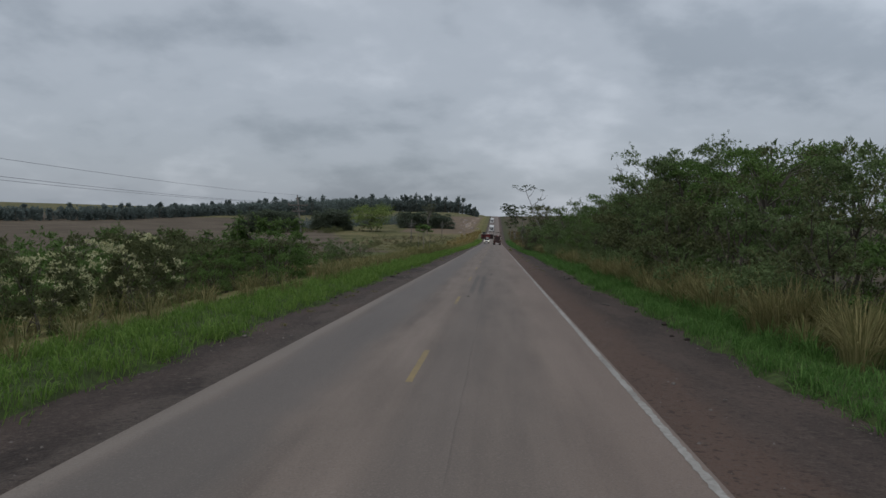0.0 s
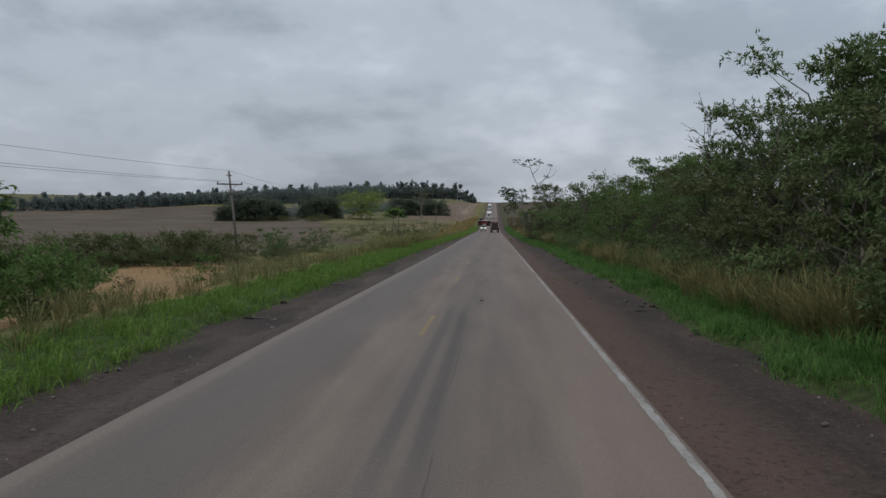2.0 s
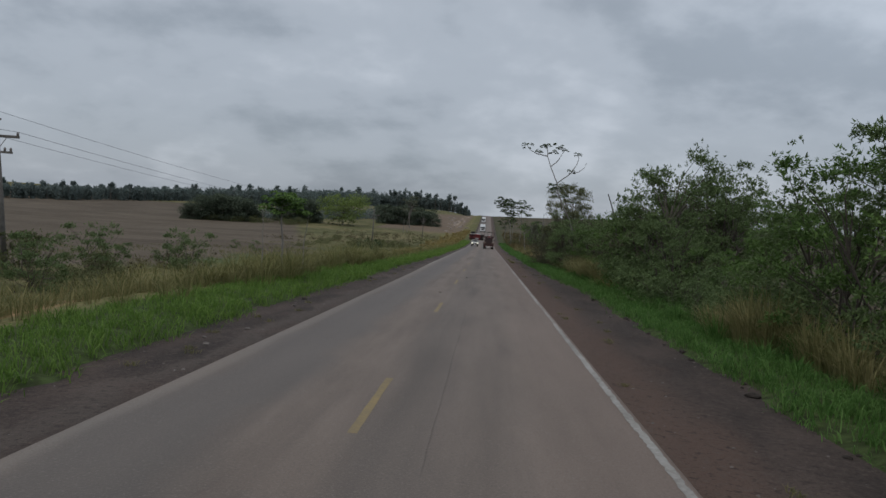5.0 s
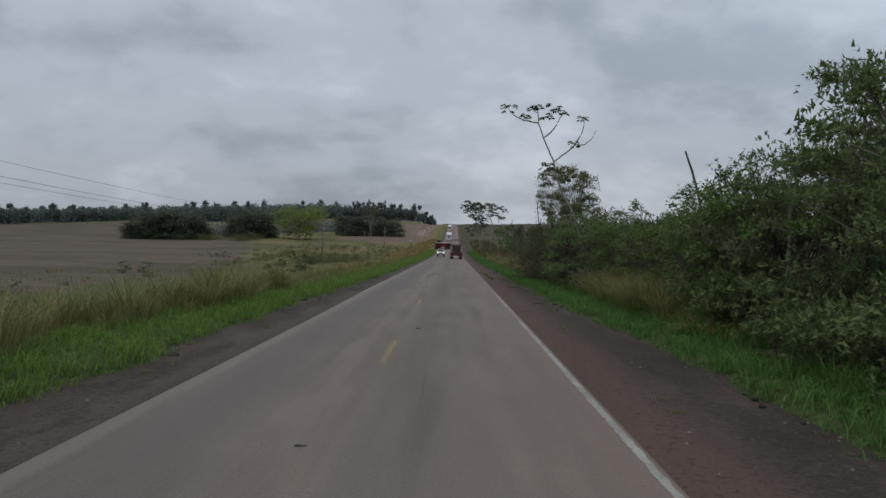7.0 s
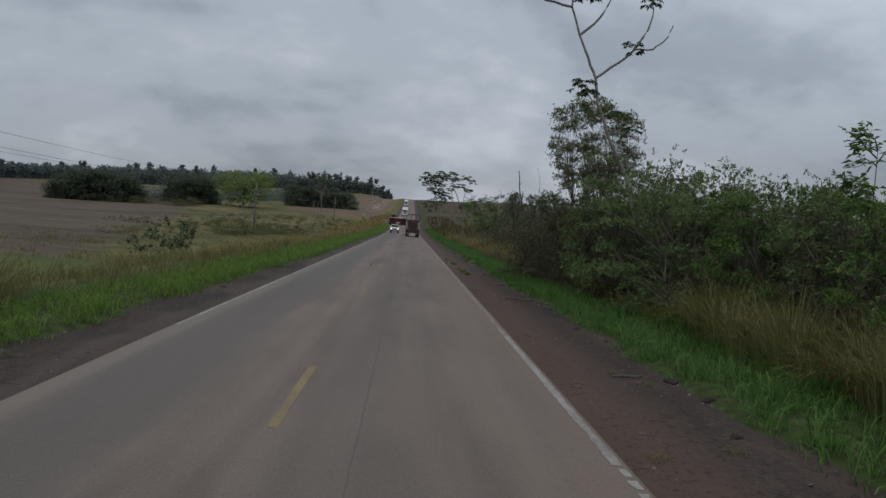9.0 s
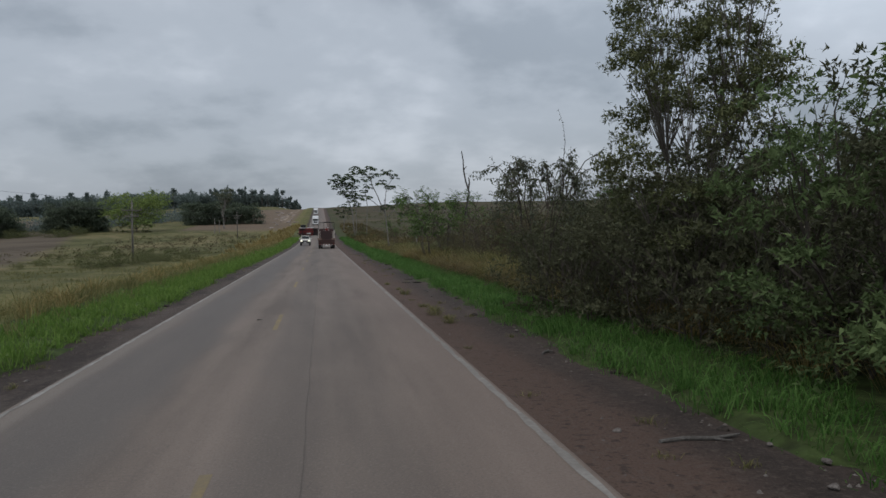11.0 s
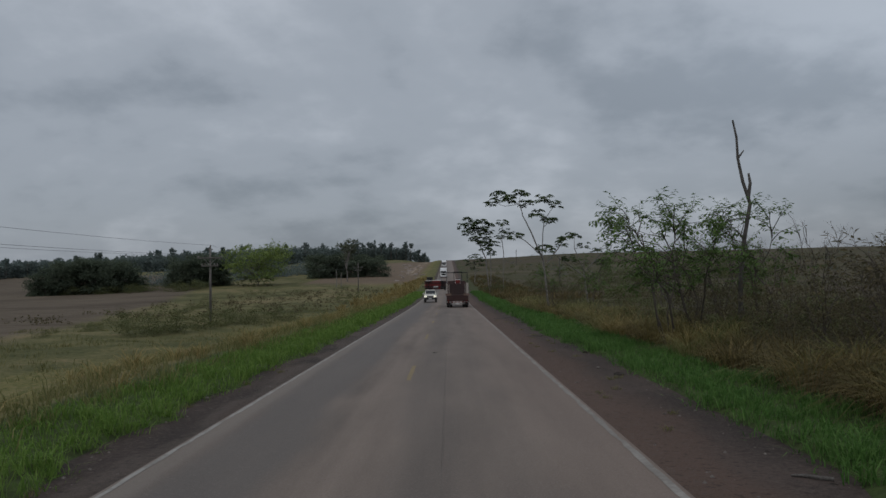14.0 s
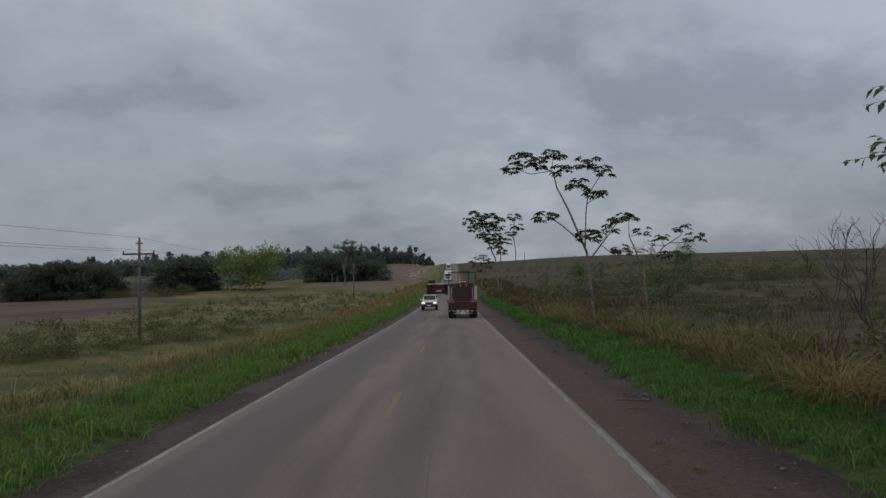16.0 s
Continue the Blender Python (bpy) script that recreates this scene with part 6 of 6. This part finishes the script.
for x, y, h in ((33.5, 408.0, 8.5), (38.5, 620.0, 9.0)):
    root = thing("utility_pole", x, y, float(ground_z(x, y)), "plain grey utility pole beyond the dry field", "utility pole", "utility poles")
    tubes = Tubes().add([(0, 0, -0.4), (0, 0, h * 0.5), (0, 0, h)], [0.19, 0.16, 0.12], 10)
    link_mesh("shaft", tubes.v, tubes.f, POLE_WOOD, root)
    part("bracket", boxes(((0.12, -0.1, h - 1.1), (0.4, 0.25, 0.6))), STEEL, root)


# ---- vehicles ----
def wheel(parent, x, y, z, r=0.5, w=0.28, axis="x", label=""):
    bm = bmesh.new()
    m = Matrix.Translation((x, y, z)) if axis == "x" else Matrix.Translation((x, y, z)) @ Matrix.Rotation(radians(90), 4, "Y")
    lathe(bm, [(r * 0.62, -w / 2), (r * 0.9, -w / 2), (r, -w * 0.32), (r, w * 0.32), (r * 0.9, w / 2), (r * 0.62, w / 2)], m, 24)
    tyre = part("wheel", bm, RUBBER, parent, label)
    bm = bmesh.new()
    lathe(bm, [(r * 0.16, -w * 0.50), (r * 0.30, -w * 0.46), (r * 0.34, -w * 0.30), (r * 0.61, -w * 0.42), (r * 0.61, w * 0.42), (r * 0.34, w * 0.30), (r * 0.16, w * 0.5)], m, 20)
    part("rim", bm, STEEL, tyre)
    return tyre


def on_road(name, x, y, label, category, turn=0.0, group=""):
    ob = new(name)
    grade = math.degrees(math.atan(float(road_z(y + 2) - road_z(y - 2)) / 4))
    ob.matrix_basis = Matrix.Translation((x, y, float(road_z(y)) + 0.03)) @ pose(0, 0, 0, grade) @ pose(0, 0, 0, 0, 0, turn)
    return tagged(ob, label, category, group)


def flatbed_truck(x, y):
    """A long rusty-red low flatbed seen from behind; its tail at y."""
    root = on_road("flatbed_truck", x, y, "rusty dark red flatbed truck with stakes and striped rear bumper", "truck")
    part("deck", boxes(((0, 4.6, 1.30), (2.50, 9.2, 0.16))), BROWN_STEEL, root)
    part("chassis", boxes(((-0.45, 4.8, 1.0), (0.16, 9.4, 0.34)), ((0.45, 4.8, 1.0), (0.16, 9.4, 0.34)), ((0, 1.0, 1.0), (0.8, 0.12, 0.25)), ((0, 5.0, 1.0), (0.8, 0.12, 0.25))), BROWN_STEEL, root)
    rear = part("rear_panel", boxes(((0, -0.03, 1.06), (2.44, 0.07, 0.68))), RED_RUST, root)
    for k in range(5):
        part("rib", boxes(((-0.96 + 0.48 * k, -0.085, 1.06), (0.06, 0.04, 0.66)), bevel=0.008), RED_RUST, rear)
    for s in (-1, 1):
        part("mudguard", boxes(((s * 1.02, 0.75, 1.36), (0.62, 1.7, 0.07)), ((s * 1.02, -0.04, 1.50), (0.66, 0.09, 0.14))), RAMP_TAN, root, "dusty tan wheel guard")
        part("mud_flap", boxes(((s * 0.98, 0.12, 0.55), (0.52, 0.025, 0.55)), bevel=0.006), RUBBER, root)
        part("tail_light", boxes(((s * 1.02, -0.10, 0.80), (0.16, 0.07, 0.08))), LAMP_RED, root)
    bumper = part("rear_bumper", boxes(((0, 0.0, 0.62), (2.40, 0.12, 0.06))), STRIP_WHITE, root)
    for k in range(6):
        part("red_stripe", boxes(((-0.98 + 0.392 * k, -0.064, 0.62), (0.24, 0.012, 0.055)), bevel=0.0), LAMP_RED, bumper)
    part("number_plate", boxes(((0, -0.02, 0.46), (0.42, 0.02, 0.14)), bevel=0.004), STRIP_WHITE, root, "plain pale number plate")
    part("underrun_bar", boxes(((0, 0.05, 0.42), (1.6, 0.10, 0.10))), STEEL, root)
    for yy in (0.85, 2.15, 7.6):
        for s in (-1, 1):
            wheel(root, s * 1.05, yy, 0.52, 0.52, 0.30)
            if yy < 3:
                wheel(root, s * 0.72, yy, 0.52, 0.52, 0.28)
    part("headboard", boxes(((0, 2.9, 2.02), (1.72, 0.09, 1.28)), ((-0.5, 2.84, 2.02), (0.07, 0.05, 1.26)), ((0.5, 2.84, 2.02), (0.07, 0.05, 1.26))), BROWN_STEEL, root, "dark brown steel board across the deck")
    for s in (-1, 1):
        for yy in (0.15, 1.5, 2.9, 4.4, 6.2):
            part("stake_post", boxes(((s * 1.2, yy, 2.05), (0.07, 0.07, 1.42))), POST_PALE, root)
        for xx in (0.93, 1.08):
            part("stake_post", boxes(((s * xx, 2.9, 2.0), (0.05, 0.05, 1.30))), POST_PALE, root)
    for yy in (1.5, 4.4):
        for s in (-1, 1):
            part("cage_post", boxes(((s * 1.19, yy, 3.35), (0.045, 0.045, 1.2))), BLACK, root)
        part("cage_bar", boxes(((0, yy, 3.95), (2.44, 0.045, 0.045))), BLACK, root)
    for s in (-1, 1):
        part("cage_rail", boxes(((s * 1.19, 2.95, 3.95), (0.045, 2.9, 0.045)), ((s * 1.19, 2.95, 3.2), (0.04, 2.9, 0.04))), STEEL, root)
    cab = part("cab", boxes(((0, 8.4, 1.85), (2.4, 1.7, 1.9)), ((0, 8.4, 2.85), (2.2, 1.5, 0.35)), bevel=0.09), RED_RUST, root, "dark red driver cab")
    part("rear_window", boxes(((0, 7.54, 2.2), (1.3, 0.03, 0.5)), bevel=0.01), GLASS_DARK, cab)
    for s in (-1, 1):
        part("wing_mirror", boxes(((s * 1.42, 8.9, 2.1), (0.2, 0.08, 0.4)), ((s * 1.28, 8.95, 2.2), (0.2, 0.03, 0.03))), BLACK, cab)
    return root


def loaded_tractor(truck, x, y):
    """A small tractor standing on the truck's deck."""
    root = new("tractor")
    root.matrix_basis = truck.matrix_basis @ pose(x, y, 1.375)
    tagged(root, "small red tractor with black roll frame on a truck deck", "tractor")
    part("body", boxes(((0, 1.1, 1.05), (0.62, 1.9, 0.55)), ((0, 0.0, 0.95), (0.75, 0.9, 0.5)), bevel=0.06), RED, root)
    part("bonnet", boxes(((0, 1.35, 1.42), (0.58, 1.35, 0.22)), bevel=0.06), WHITE_PAINT, root)
    part("seat", boxes(((0, -0.15, 1.38), (0.48, 0.46, 0.12)), ((0, -0.40, 1.62), (0.48, 0.10, 0.46)), bevel=0.04), BLACK, root)
    for s in (-1, 1):
        part("roll_post", boxes(((s * 0.46, -0.45, 1.85), (0.06, 0.06, 1.6))), BLACK, root)
        part("front_post", boxes(((s * 0.46, 0.5, 1.85), (0.05, 0.05, 1.6))), BLACK, root)
        part("fender", boxes(((s * 0.62, -0.1, 1.22), (0.42, 1.15, 0.07)), ((s * 0.62, 0.46, 1.0), (0.42, 0.06, 0.45)), bevel=0.02), RED, root)
        wheel(root, s * 0.68, -0.1, 0.62, 0.62, 0.34)
        wheel(root, s * 0.58, 1.75, 0.36, 0.36, 0.22)
    part("roof", boxes(((0, 0.02, 2.66), (1.06, 1.1, 0.07)), bevel=0.03), BLACK, root)
    part("tool_box", boxes(((-0.02, -0.62, 1.55), (0.5, 0.30, 0.34)), bevel=0.03), RED, root)
    part("lid", boxes(((-0.02, -0.62, 1.75), (0.52, 0.32, 0.06)), bevel=0.02), WHITE_PAINT, root)
    return root


truck = flatbed_truck(0.72, 255.0)
loaded_tractor(truck, 0.12, 4.1)

def pickup(x, y):
    """A white double-cab pickup that faces the camera with its lamps lit."""
    root = on_road("pickup_truck", x, y, "white double-cab pickup with a black bumper and lit headlights", "pickup", turn=180)
    bm = bmesh.new()
    prof = [(-2.5, 0.55), (-2.5, 1.12), (-0.95, 1.16), (0.95, 1.14), (2.15, 1.02), (2.42, 0.86), (2.42, 0.50), (-2.5, 0.50)]
    rings = [[bm.verts.new((s * (0.90 if abs(z - 1.1) > 0.2 else 0.86), yy, z)) for yy, z in prof] for s in (-1, 1)]
    for k in range(len(prof)):
        n = (k + 1) % len(prof)
        bm.faces.new((rings[0][k], rings[0][n], rings[1][n], rings[1][k]))
    bm.faces.new(rings[0][::-1])
    bm.faces.new(rings[1])
    bmesh.ops.recalc_face_normals(bm, faces=bm.faces)
    bmesh.ops.bevel(bm, geom=list(bm.edges), offset=0.05, segments=2, affect="EDGES")
    part("body", bm, CREAM_PAINT, root)
    bm = bmesh.new()
    low, high = [(-1.05, 1.12), (1.02, 1.12)], [(-0.85, 1.76), (0.30, 1.76)]
    quad = [[bm.verts.new((s * w, yy, z)) for (yy, z), w in ((low[0], 0.84), (low[1], 0.84), (high[1], 0.70), (high[0], 0.70))] for s in (-1, 1)]
    for k in range(4):
        n = (k + 1) % 4
        bm.faces.new((quad[0][k], quad[0][n], quad[1][n], quad[1][k]))
    bm.faces.new(quad[0][::-1])
    bm.faces.new(quad[1])
    bmesh.ops.recalc_face_normals(bm, faces=bm.faces)
    bmesh.ops.bevel(bm, geom=list(bm.edges), offset=0.05, segments=2, affect="EDGES")
    cab = part("cabin", bm, CREAM_PAINT, root)
    part("windscreen", box(bmesh.new(), (0, 0.685, 1.455), (1.34, 0.03, 0.72), 0.01, Matrix.Rotation(radians(48.4), 4, "X")), GLASS_DARK, cab)
    for s in (-1, 1):
        part("side_window", boxes(((s * 0.765, -0.2, 1.46), (0.10, 1.2, 0.40)), bevel=0.01), GLASS_DARK, cab)
        part("headlight", boxes(((s * 0.66, 2.40, 0.86), (0.34, 0.10, 0.17))), HEADLIGHT, root, "lit headlight")
        part("wing_mirror", boxes(((s * 1.0, 0.72, 1.22), (0.20, 0.10, 0.20))), CREAM_PAINT, root)
        part("fog_light", boxes(((s * 0.66, 2.50, 0.50), (0.16, 0.05, 0.12))), STRIP_WHITE, root)
        for yy in (-1.55, 1.5):
            wheel(root, s * 0.78, yy, 0.38, 0.38, 0.25)
    part("grille", boxes(((0, 2.43, 0.84), (0.92, 0.06, 0.20)), bevel=0.01), BLACK, root)
    part("grille_bar", boxes(((0, 2.47, 0.86), (0.90, 0.03, 0.035)), bevel=0.006), STEEL, root)
    part("bumper", boxes(((0, 2.46, 0.56), (1.78, 0.16, 0.26)), bevel=0.04), BLACK, root)
    part("number_plate", boxes(((0, 2.55, 0.56), (0.40, 0.015, 0.13)), bevel=0.003), STRIP_WHITE, root, "plain pale number plate")
    return root


pickup(-2.88, 281.0)


def overturned_truck(x, y):
    """A red truck lying on its side across the lane, wheels and axles towards the viewer's side and up."""
    root = new("overturned_truck")
    root.matrix_basis = Matrix.Translation((x, y, float(road_z(y)) + 0.02)) @ pose(0, 0, 0, 0, 0, 8)
    tagged(root, "red truck lying overturned on its side across the lane", "truck")
    part("body", boxes(((0.2, 0.2, 1.15), (4.2, 2.3, 2.2)), bevel=0.12), RED, root)
    cab = part("cab", boxes(((2.95, 0.2, 1.12), (1.5, 2.2, 2.15)), bevel=0.18), RED_RUST, root)
    part("roof_panel", boxes(((0.4, 0.1, 2.30), (3.9, 2.0, 0.10)), bevel=0.03), SILVER_PAINT, root, "pale dusty side now on top")
    part("chassis", boxes(((0.4, -1.05, 0.75), (6.2, 0.16, 0.16)), ((0.4, -1.05, 1.65), (6.2, 0.16, 0.16)), ((-1.0, -1.0, 1.2), (0.2, 0.15, 1.8)), ((2.4, -1.0, 1.2), (0.2, 0.15, 1.8))), BLACK, root)
    part("fuel_tank", cylinder(bmesh.new(), (0.2, -1.15, 0.55), (1.4, -1.15, 0.55), 0.3, 18), STEEL, root)
    for xx in (-1.7, -0.55, 2.5):
        for zz in (0.32, 2.05):
            wheel(root, xx, -1.25, zz, 0.5, 0.30, axis="z")
    part("windscreen", boxes(((3.72, 0.2, 1.15), (0.04, 0.9, 1.5)), bevel=0.01), GLASS_DARK, cab)
    part("cargo_box", boxes(((-0.6, 0.3, 2.75), (1.5, 0.9, 0.75)), ((-0.6, 0.3, 3.16), (1.6, 1.0, 0.06)), bevel=0.04), BLACK, root, "dark crate strapped on top")
    return root


overturned_truck(-4.6, 377.0)


def box_lorry(x, y):
    """A white lorry that comes down the hill."""
    root = on_road("lorry", x, y, "white lorry with a tall cab on the rising road", "truck", turn=180)
    cab = part("cab", boxes(((0, 3.0, 1.75), (2.45, 1.9, 2.3)), ((0, 2.7, 3.05), (2.3, 1.2, 0.45)), bevel=0.10), WHITE_PAINT, root)
    part("windscreen", boxes(((0, 3.96, 2.25), (2.1, 0.04, 0.8)), bevel=0.02), GLASS_DARK, cab)
    part("grille", boxes(((0, 3.97, 1.3), (1.6, 0.05, 0.6)), bevel=0.02), BLACK, cab)
    for s in (-1, 1):
        part("headlight", boxes(((s * 0.95, 3.97, 0.9), (0.35, 0.06, 0.18))), STRIP_WHITE, cab)
        part("wing_mirror", boxes(((s * 1.4, 3.8, 2.2), (0.2, 0.1, 0.6))), BLACK, cab)
        for yy in (-4.0, -2.8, 2.9):
            wheel(root, s * 1.05, yy, 0.5, 0.5, 0.32)
    part("bumper", boxes(((0, 3.98, 0.65), (2.4, 0.18, 0.34)), bevel=0.05), WHITE_PAINT, root)
    part("cargo_box", boxes(((0, -1.9, 2.35), (2.5, 7.2, 2.6)), bevel=0.04), WHITE_PAINT, root)
    part("chassis", boxes(((0, -1.0, 0.85), (0.9, 9.0, 0.3))), BLACK, root)
    return root


box_lorry(-2.2, 487.0)
box_lorry(-2.8, 640.0)


# ---- spill on the slope, stones and litter ----
lit = np.random.default_rng(31)


def lump(rng, size):
    bm = bmesh.new()
    bmesh.ops.create_icosphere(bm, subdivisions=2, radius=1.0)
    for v in bm.verts:
        k = 1 + 0.25 * math.sin(3.1 * v.co.x + 2 * v.co.y) + rng.normal(0, 0.07)
        v.co = Vector((v.co.x * size[0] * k, v.co.y * size[1] * k, v.co.z * size[2] * k))
    return bm


for k in range(26):
    x, y = -11.0 - 12 * lit.random() - 0.02 * k * k, 500 + 10 * k + lit.uniform(-6, 6)
    ob = part("rubble_heap", lump(lit, (lit.uniform(0.4, 1.5), lit.uniform(0.6, 2.0), lit.uniform(0.25, 0.6))), RUBBLE, None)
    ob.matrix_basis = pose(x, y, float(ground_z(x, y)) + 0.05, 0, 0, lit.uniform(0, 360))
    tagged(ob, "pale heap of spilled rubble on the slope", "rubble", "rubble heaps")

for k in range(150):
    right = lit.random() < 0.62
    x = lit.uniform(2.9, 5.2) if right else lit.uniform(-6.2, -5.0)
    y = lit.uniform(8, 235)
    s = 0.018 + 0.045 * lit.random() ** 2
    ob = part("stone", lump(lit, (s, s * lit.uniform(0.7, 1.3), s * 0.6)), STONE, None)
    ob.matrix_basis = pose(x, y, float(road_z(y)) - 0.055 + s * 0.3, 0, 0, lit.uniform(0, 360))
    tagged(ob, "small stone lying on the gravel shoulder", "stone", "stones on the shoulder")


for k in range(110):
    y = lit.uniform(10, 235)
    left_e, right_e = grass_edges(y)
    x = float(right_e) - 0.05 - abs(lit.normal(0, 0.3)) if k % 4 else float(left_e) + 0.05 + abs(lit.normal(0, 0.2))
    s = 0.04 + 0.08 * lit.random() ** 2
    ob = part("dirt_clod", lump(lit, (s, s * lit.uniform(0.8, 1.6), s * 0.55)), CLOD, None)
    ob.matrix_basis = pose(x, y, float(road_z(y)) - 0.09 + s * 0.3, 0, 0, lit.uniform(0, 360))
    tagged(ob, "dark clod of dirt and roots at the edge of the grass", "dirt clod", "clods at the grass edge")


def stick(x, y, length, r, turn, name="stick", label="broken dark stick lying on the shoulder"):
    pts = [(-length / 2, 0, r), (-length * 0.2, 0.04 * length, r * 1.1), (length * 0.15, -0.03 * length, r), (length / 2, 0.05 * length, r * 0.9)]
    tubes = Tubes().add(pts, [r, r * 1.05, r * 0.9, r * 0.5], 7)
    tubes.add([(length * 0.1, -0.02 * length, r), (length * 0.28, -0.16 * length, r)], [r * 0.6, r * 0.25], 5)
    ob = link_mesh(name, tubes.v, tubes.f, DEADWOOD)
    on_asphalt = -4.8 < x < 2.6
    ob.matrix_basis = pose(x, y, float(road_z(y)) + (0.03 if on_asphalt else -0.07), 0, 0, turn)
    return tagged(ob, label, "stick", "sticks and bark by the road")


for x, y, length, turn in ((4.6, 29.8, 0.65, 120), (4.9, 50.0, 0.5, 30), (-6.0, 57.0, 0.7, 10), (-5.8, 45.3, 0.5, 0), (4.3, 143.0, 1.1, 5), (4.0, 173.5, 0.45, 160), (4.4, 176.0, 0.5, 150), (3.9, 205.0, 0.8, 170), (4.4, 150.0, 0.6, 60), (-5.6, 118.0, 0.6, 80), (4.2, 128.0, 0.7, 20), (4.22, 167.4, 0.45, 100), (3.6, 226.0, 1.0, 5), (4.4, 228.0, 1.2, 10)):
    stick(x, y, length, 0.028, turn)
for x, y, turn in ((-1.0, 30.5, 10), (-0.9, 113.6, 0), (-1.7, 99.5, 15), (-0.8, 195.0, 5), (-1.9, 157.0, 20), (-0.1, 51.0, 40)):
    stick(x, y, 0.15, 0.013, turn, "bark_scrap", "scrap of bark lying on the asphalt")
tyre_scrap = Tubes().add([(-0.25, 0, 0.03), (-0.1, 0.05, 0.04), (0.06, 0.06, 0.035), (0.24, 0.01, 0.03)], [0.015, 0.035, 0.03, 0.012], 7)
ob = link_mesh("tyre_strip", tyre_scrap.v, tyre_scrap.f, RUBBER)
ob.matrix_basis = pose(4.5, 173.3, float(road_z(173.3)) - 0.07, 0, 0, 160)
tagged(ob, "torn strip of black tyre on the shoulder", "tyre strip")

# weed tufts that grow through the gravel
wx = np.concatenate([lit.uniform(2.9, 4.3, 60), lit.uniform(-6.0, -5.2, 40)])
wy = np.concatenate([lit.uniform(60, 225, 60), lit.uniform(15, 200, 40)])
wx, wy = np.repeat(wx, 40) + lit.normal(0, 0.07, 4000), np.repeat(wy, 40) + lit.normal(0, 0.08, 4000)
v, f = blades(lit, wx, wy, road_z(wy) - 0.09, lit.uniform(0.07, 0.19, 4000), lit.uniform(0.006, 0.013, 4000), lit.uniform(0.5, 1.1, 4000))
tagged(link_mesh("weed_tufts", v, f, GRASS_OLIVE), "small dry weed tufts growing in the gravel", "weeds", kind="stuff")
for x, y, size in ((3.15, 165.8, 0.34), (3.13, 168.5, 0.16), (2.94, 172.0, 0.2), (3.2, 160.4, 0.3), (3.35, 159.2, 0.34), (3.2, 157.8, 0.42), (3.4, 156.6, 0.36), (3.3, 155.6, 0.3)):
    cane("weed_tuft", int(y), 1, (x, x), (y, y), (size * 0.7, size * 1.2), (0.006, 0.012), GRASS_OLIVE, "dry grass tuft growing on the gravel shoulder", per=110, girth=size * 0.6, lean=(0.3, 1.2), base=lambda x, y: road_z(y) - 0.02)

# loose gravel, thickest along the line and where the grass begins
n = 2600
gy = 4 + 226 * lit.random(n)
edge_left, edge_right = grass_edges(gy)
side = lit.random(n)
gx = np.where(side < 0.4, edge_right - np.abs(lit.normal(0, 0.35, n)), np.where(side < 0.65, 2.75 + np.abs(lit.normal(0, 0.7, n)), np.where(side < 0.85, edge_left + np.abs(lit.normal(0, 0.3, n)), -4.75 - np.abs(lit.normal(0, 0.4, n)))))
size = 0.010 + 0.030 * lit.random(n) ** 3
shape = np.array([[1, 0, 0], [0, 1, 0], [-1, 0, 0], [0, -1, 0], [0, 0, 0.8]])
turn = lit.uniform(0, 6.28, n)
c, s_ = np.cos(turn)[:, None], np.sin(turn)[:, None]
v = np.stack([shape[:, 0] * c - shape[:, 1] * s_, shape[:, 0] * s_ + shape[:, 1] * c, np.broadcast_to(shape[:, 2], (n, 5))], -1) * size[:, None, None] * lit.uniform(0.7, 1.3, (n, 5, 1))
right_side = gx > 0
drop = np.where(right_side, np.interp(gx, [2.58, 4.6, 7.2], [-0.035, -0.07, -0.13]), np.interp(gx, [-7.6, -6.2, -4.66], [-0.12, -0.07, -0.035]))
v += np.stack([gx, gy, road_z(gy) + drop - 0.002], -1)[:, None, :]
faces = (np.arange(n)[:, None, None] * 5 + np.array([[0, 1, 4], [1, 2, 4], [2, 3, 4], [3, 0, 4]])).reshape(-1, 3)
tagged(link_mesh("gravel", v.reshape(-1, 3), faces, STONE), "loose gravel and dirt crumbs on the shoulders", "gravel", kind="stuff")
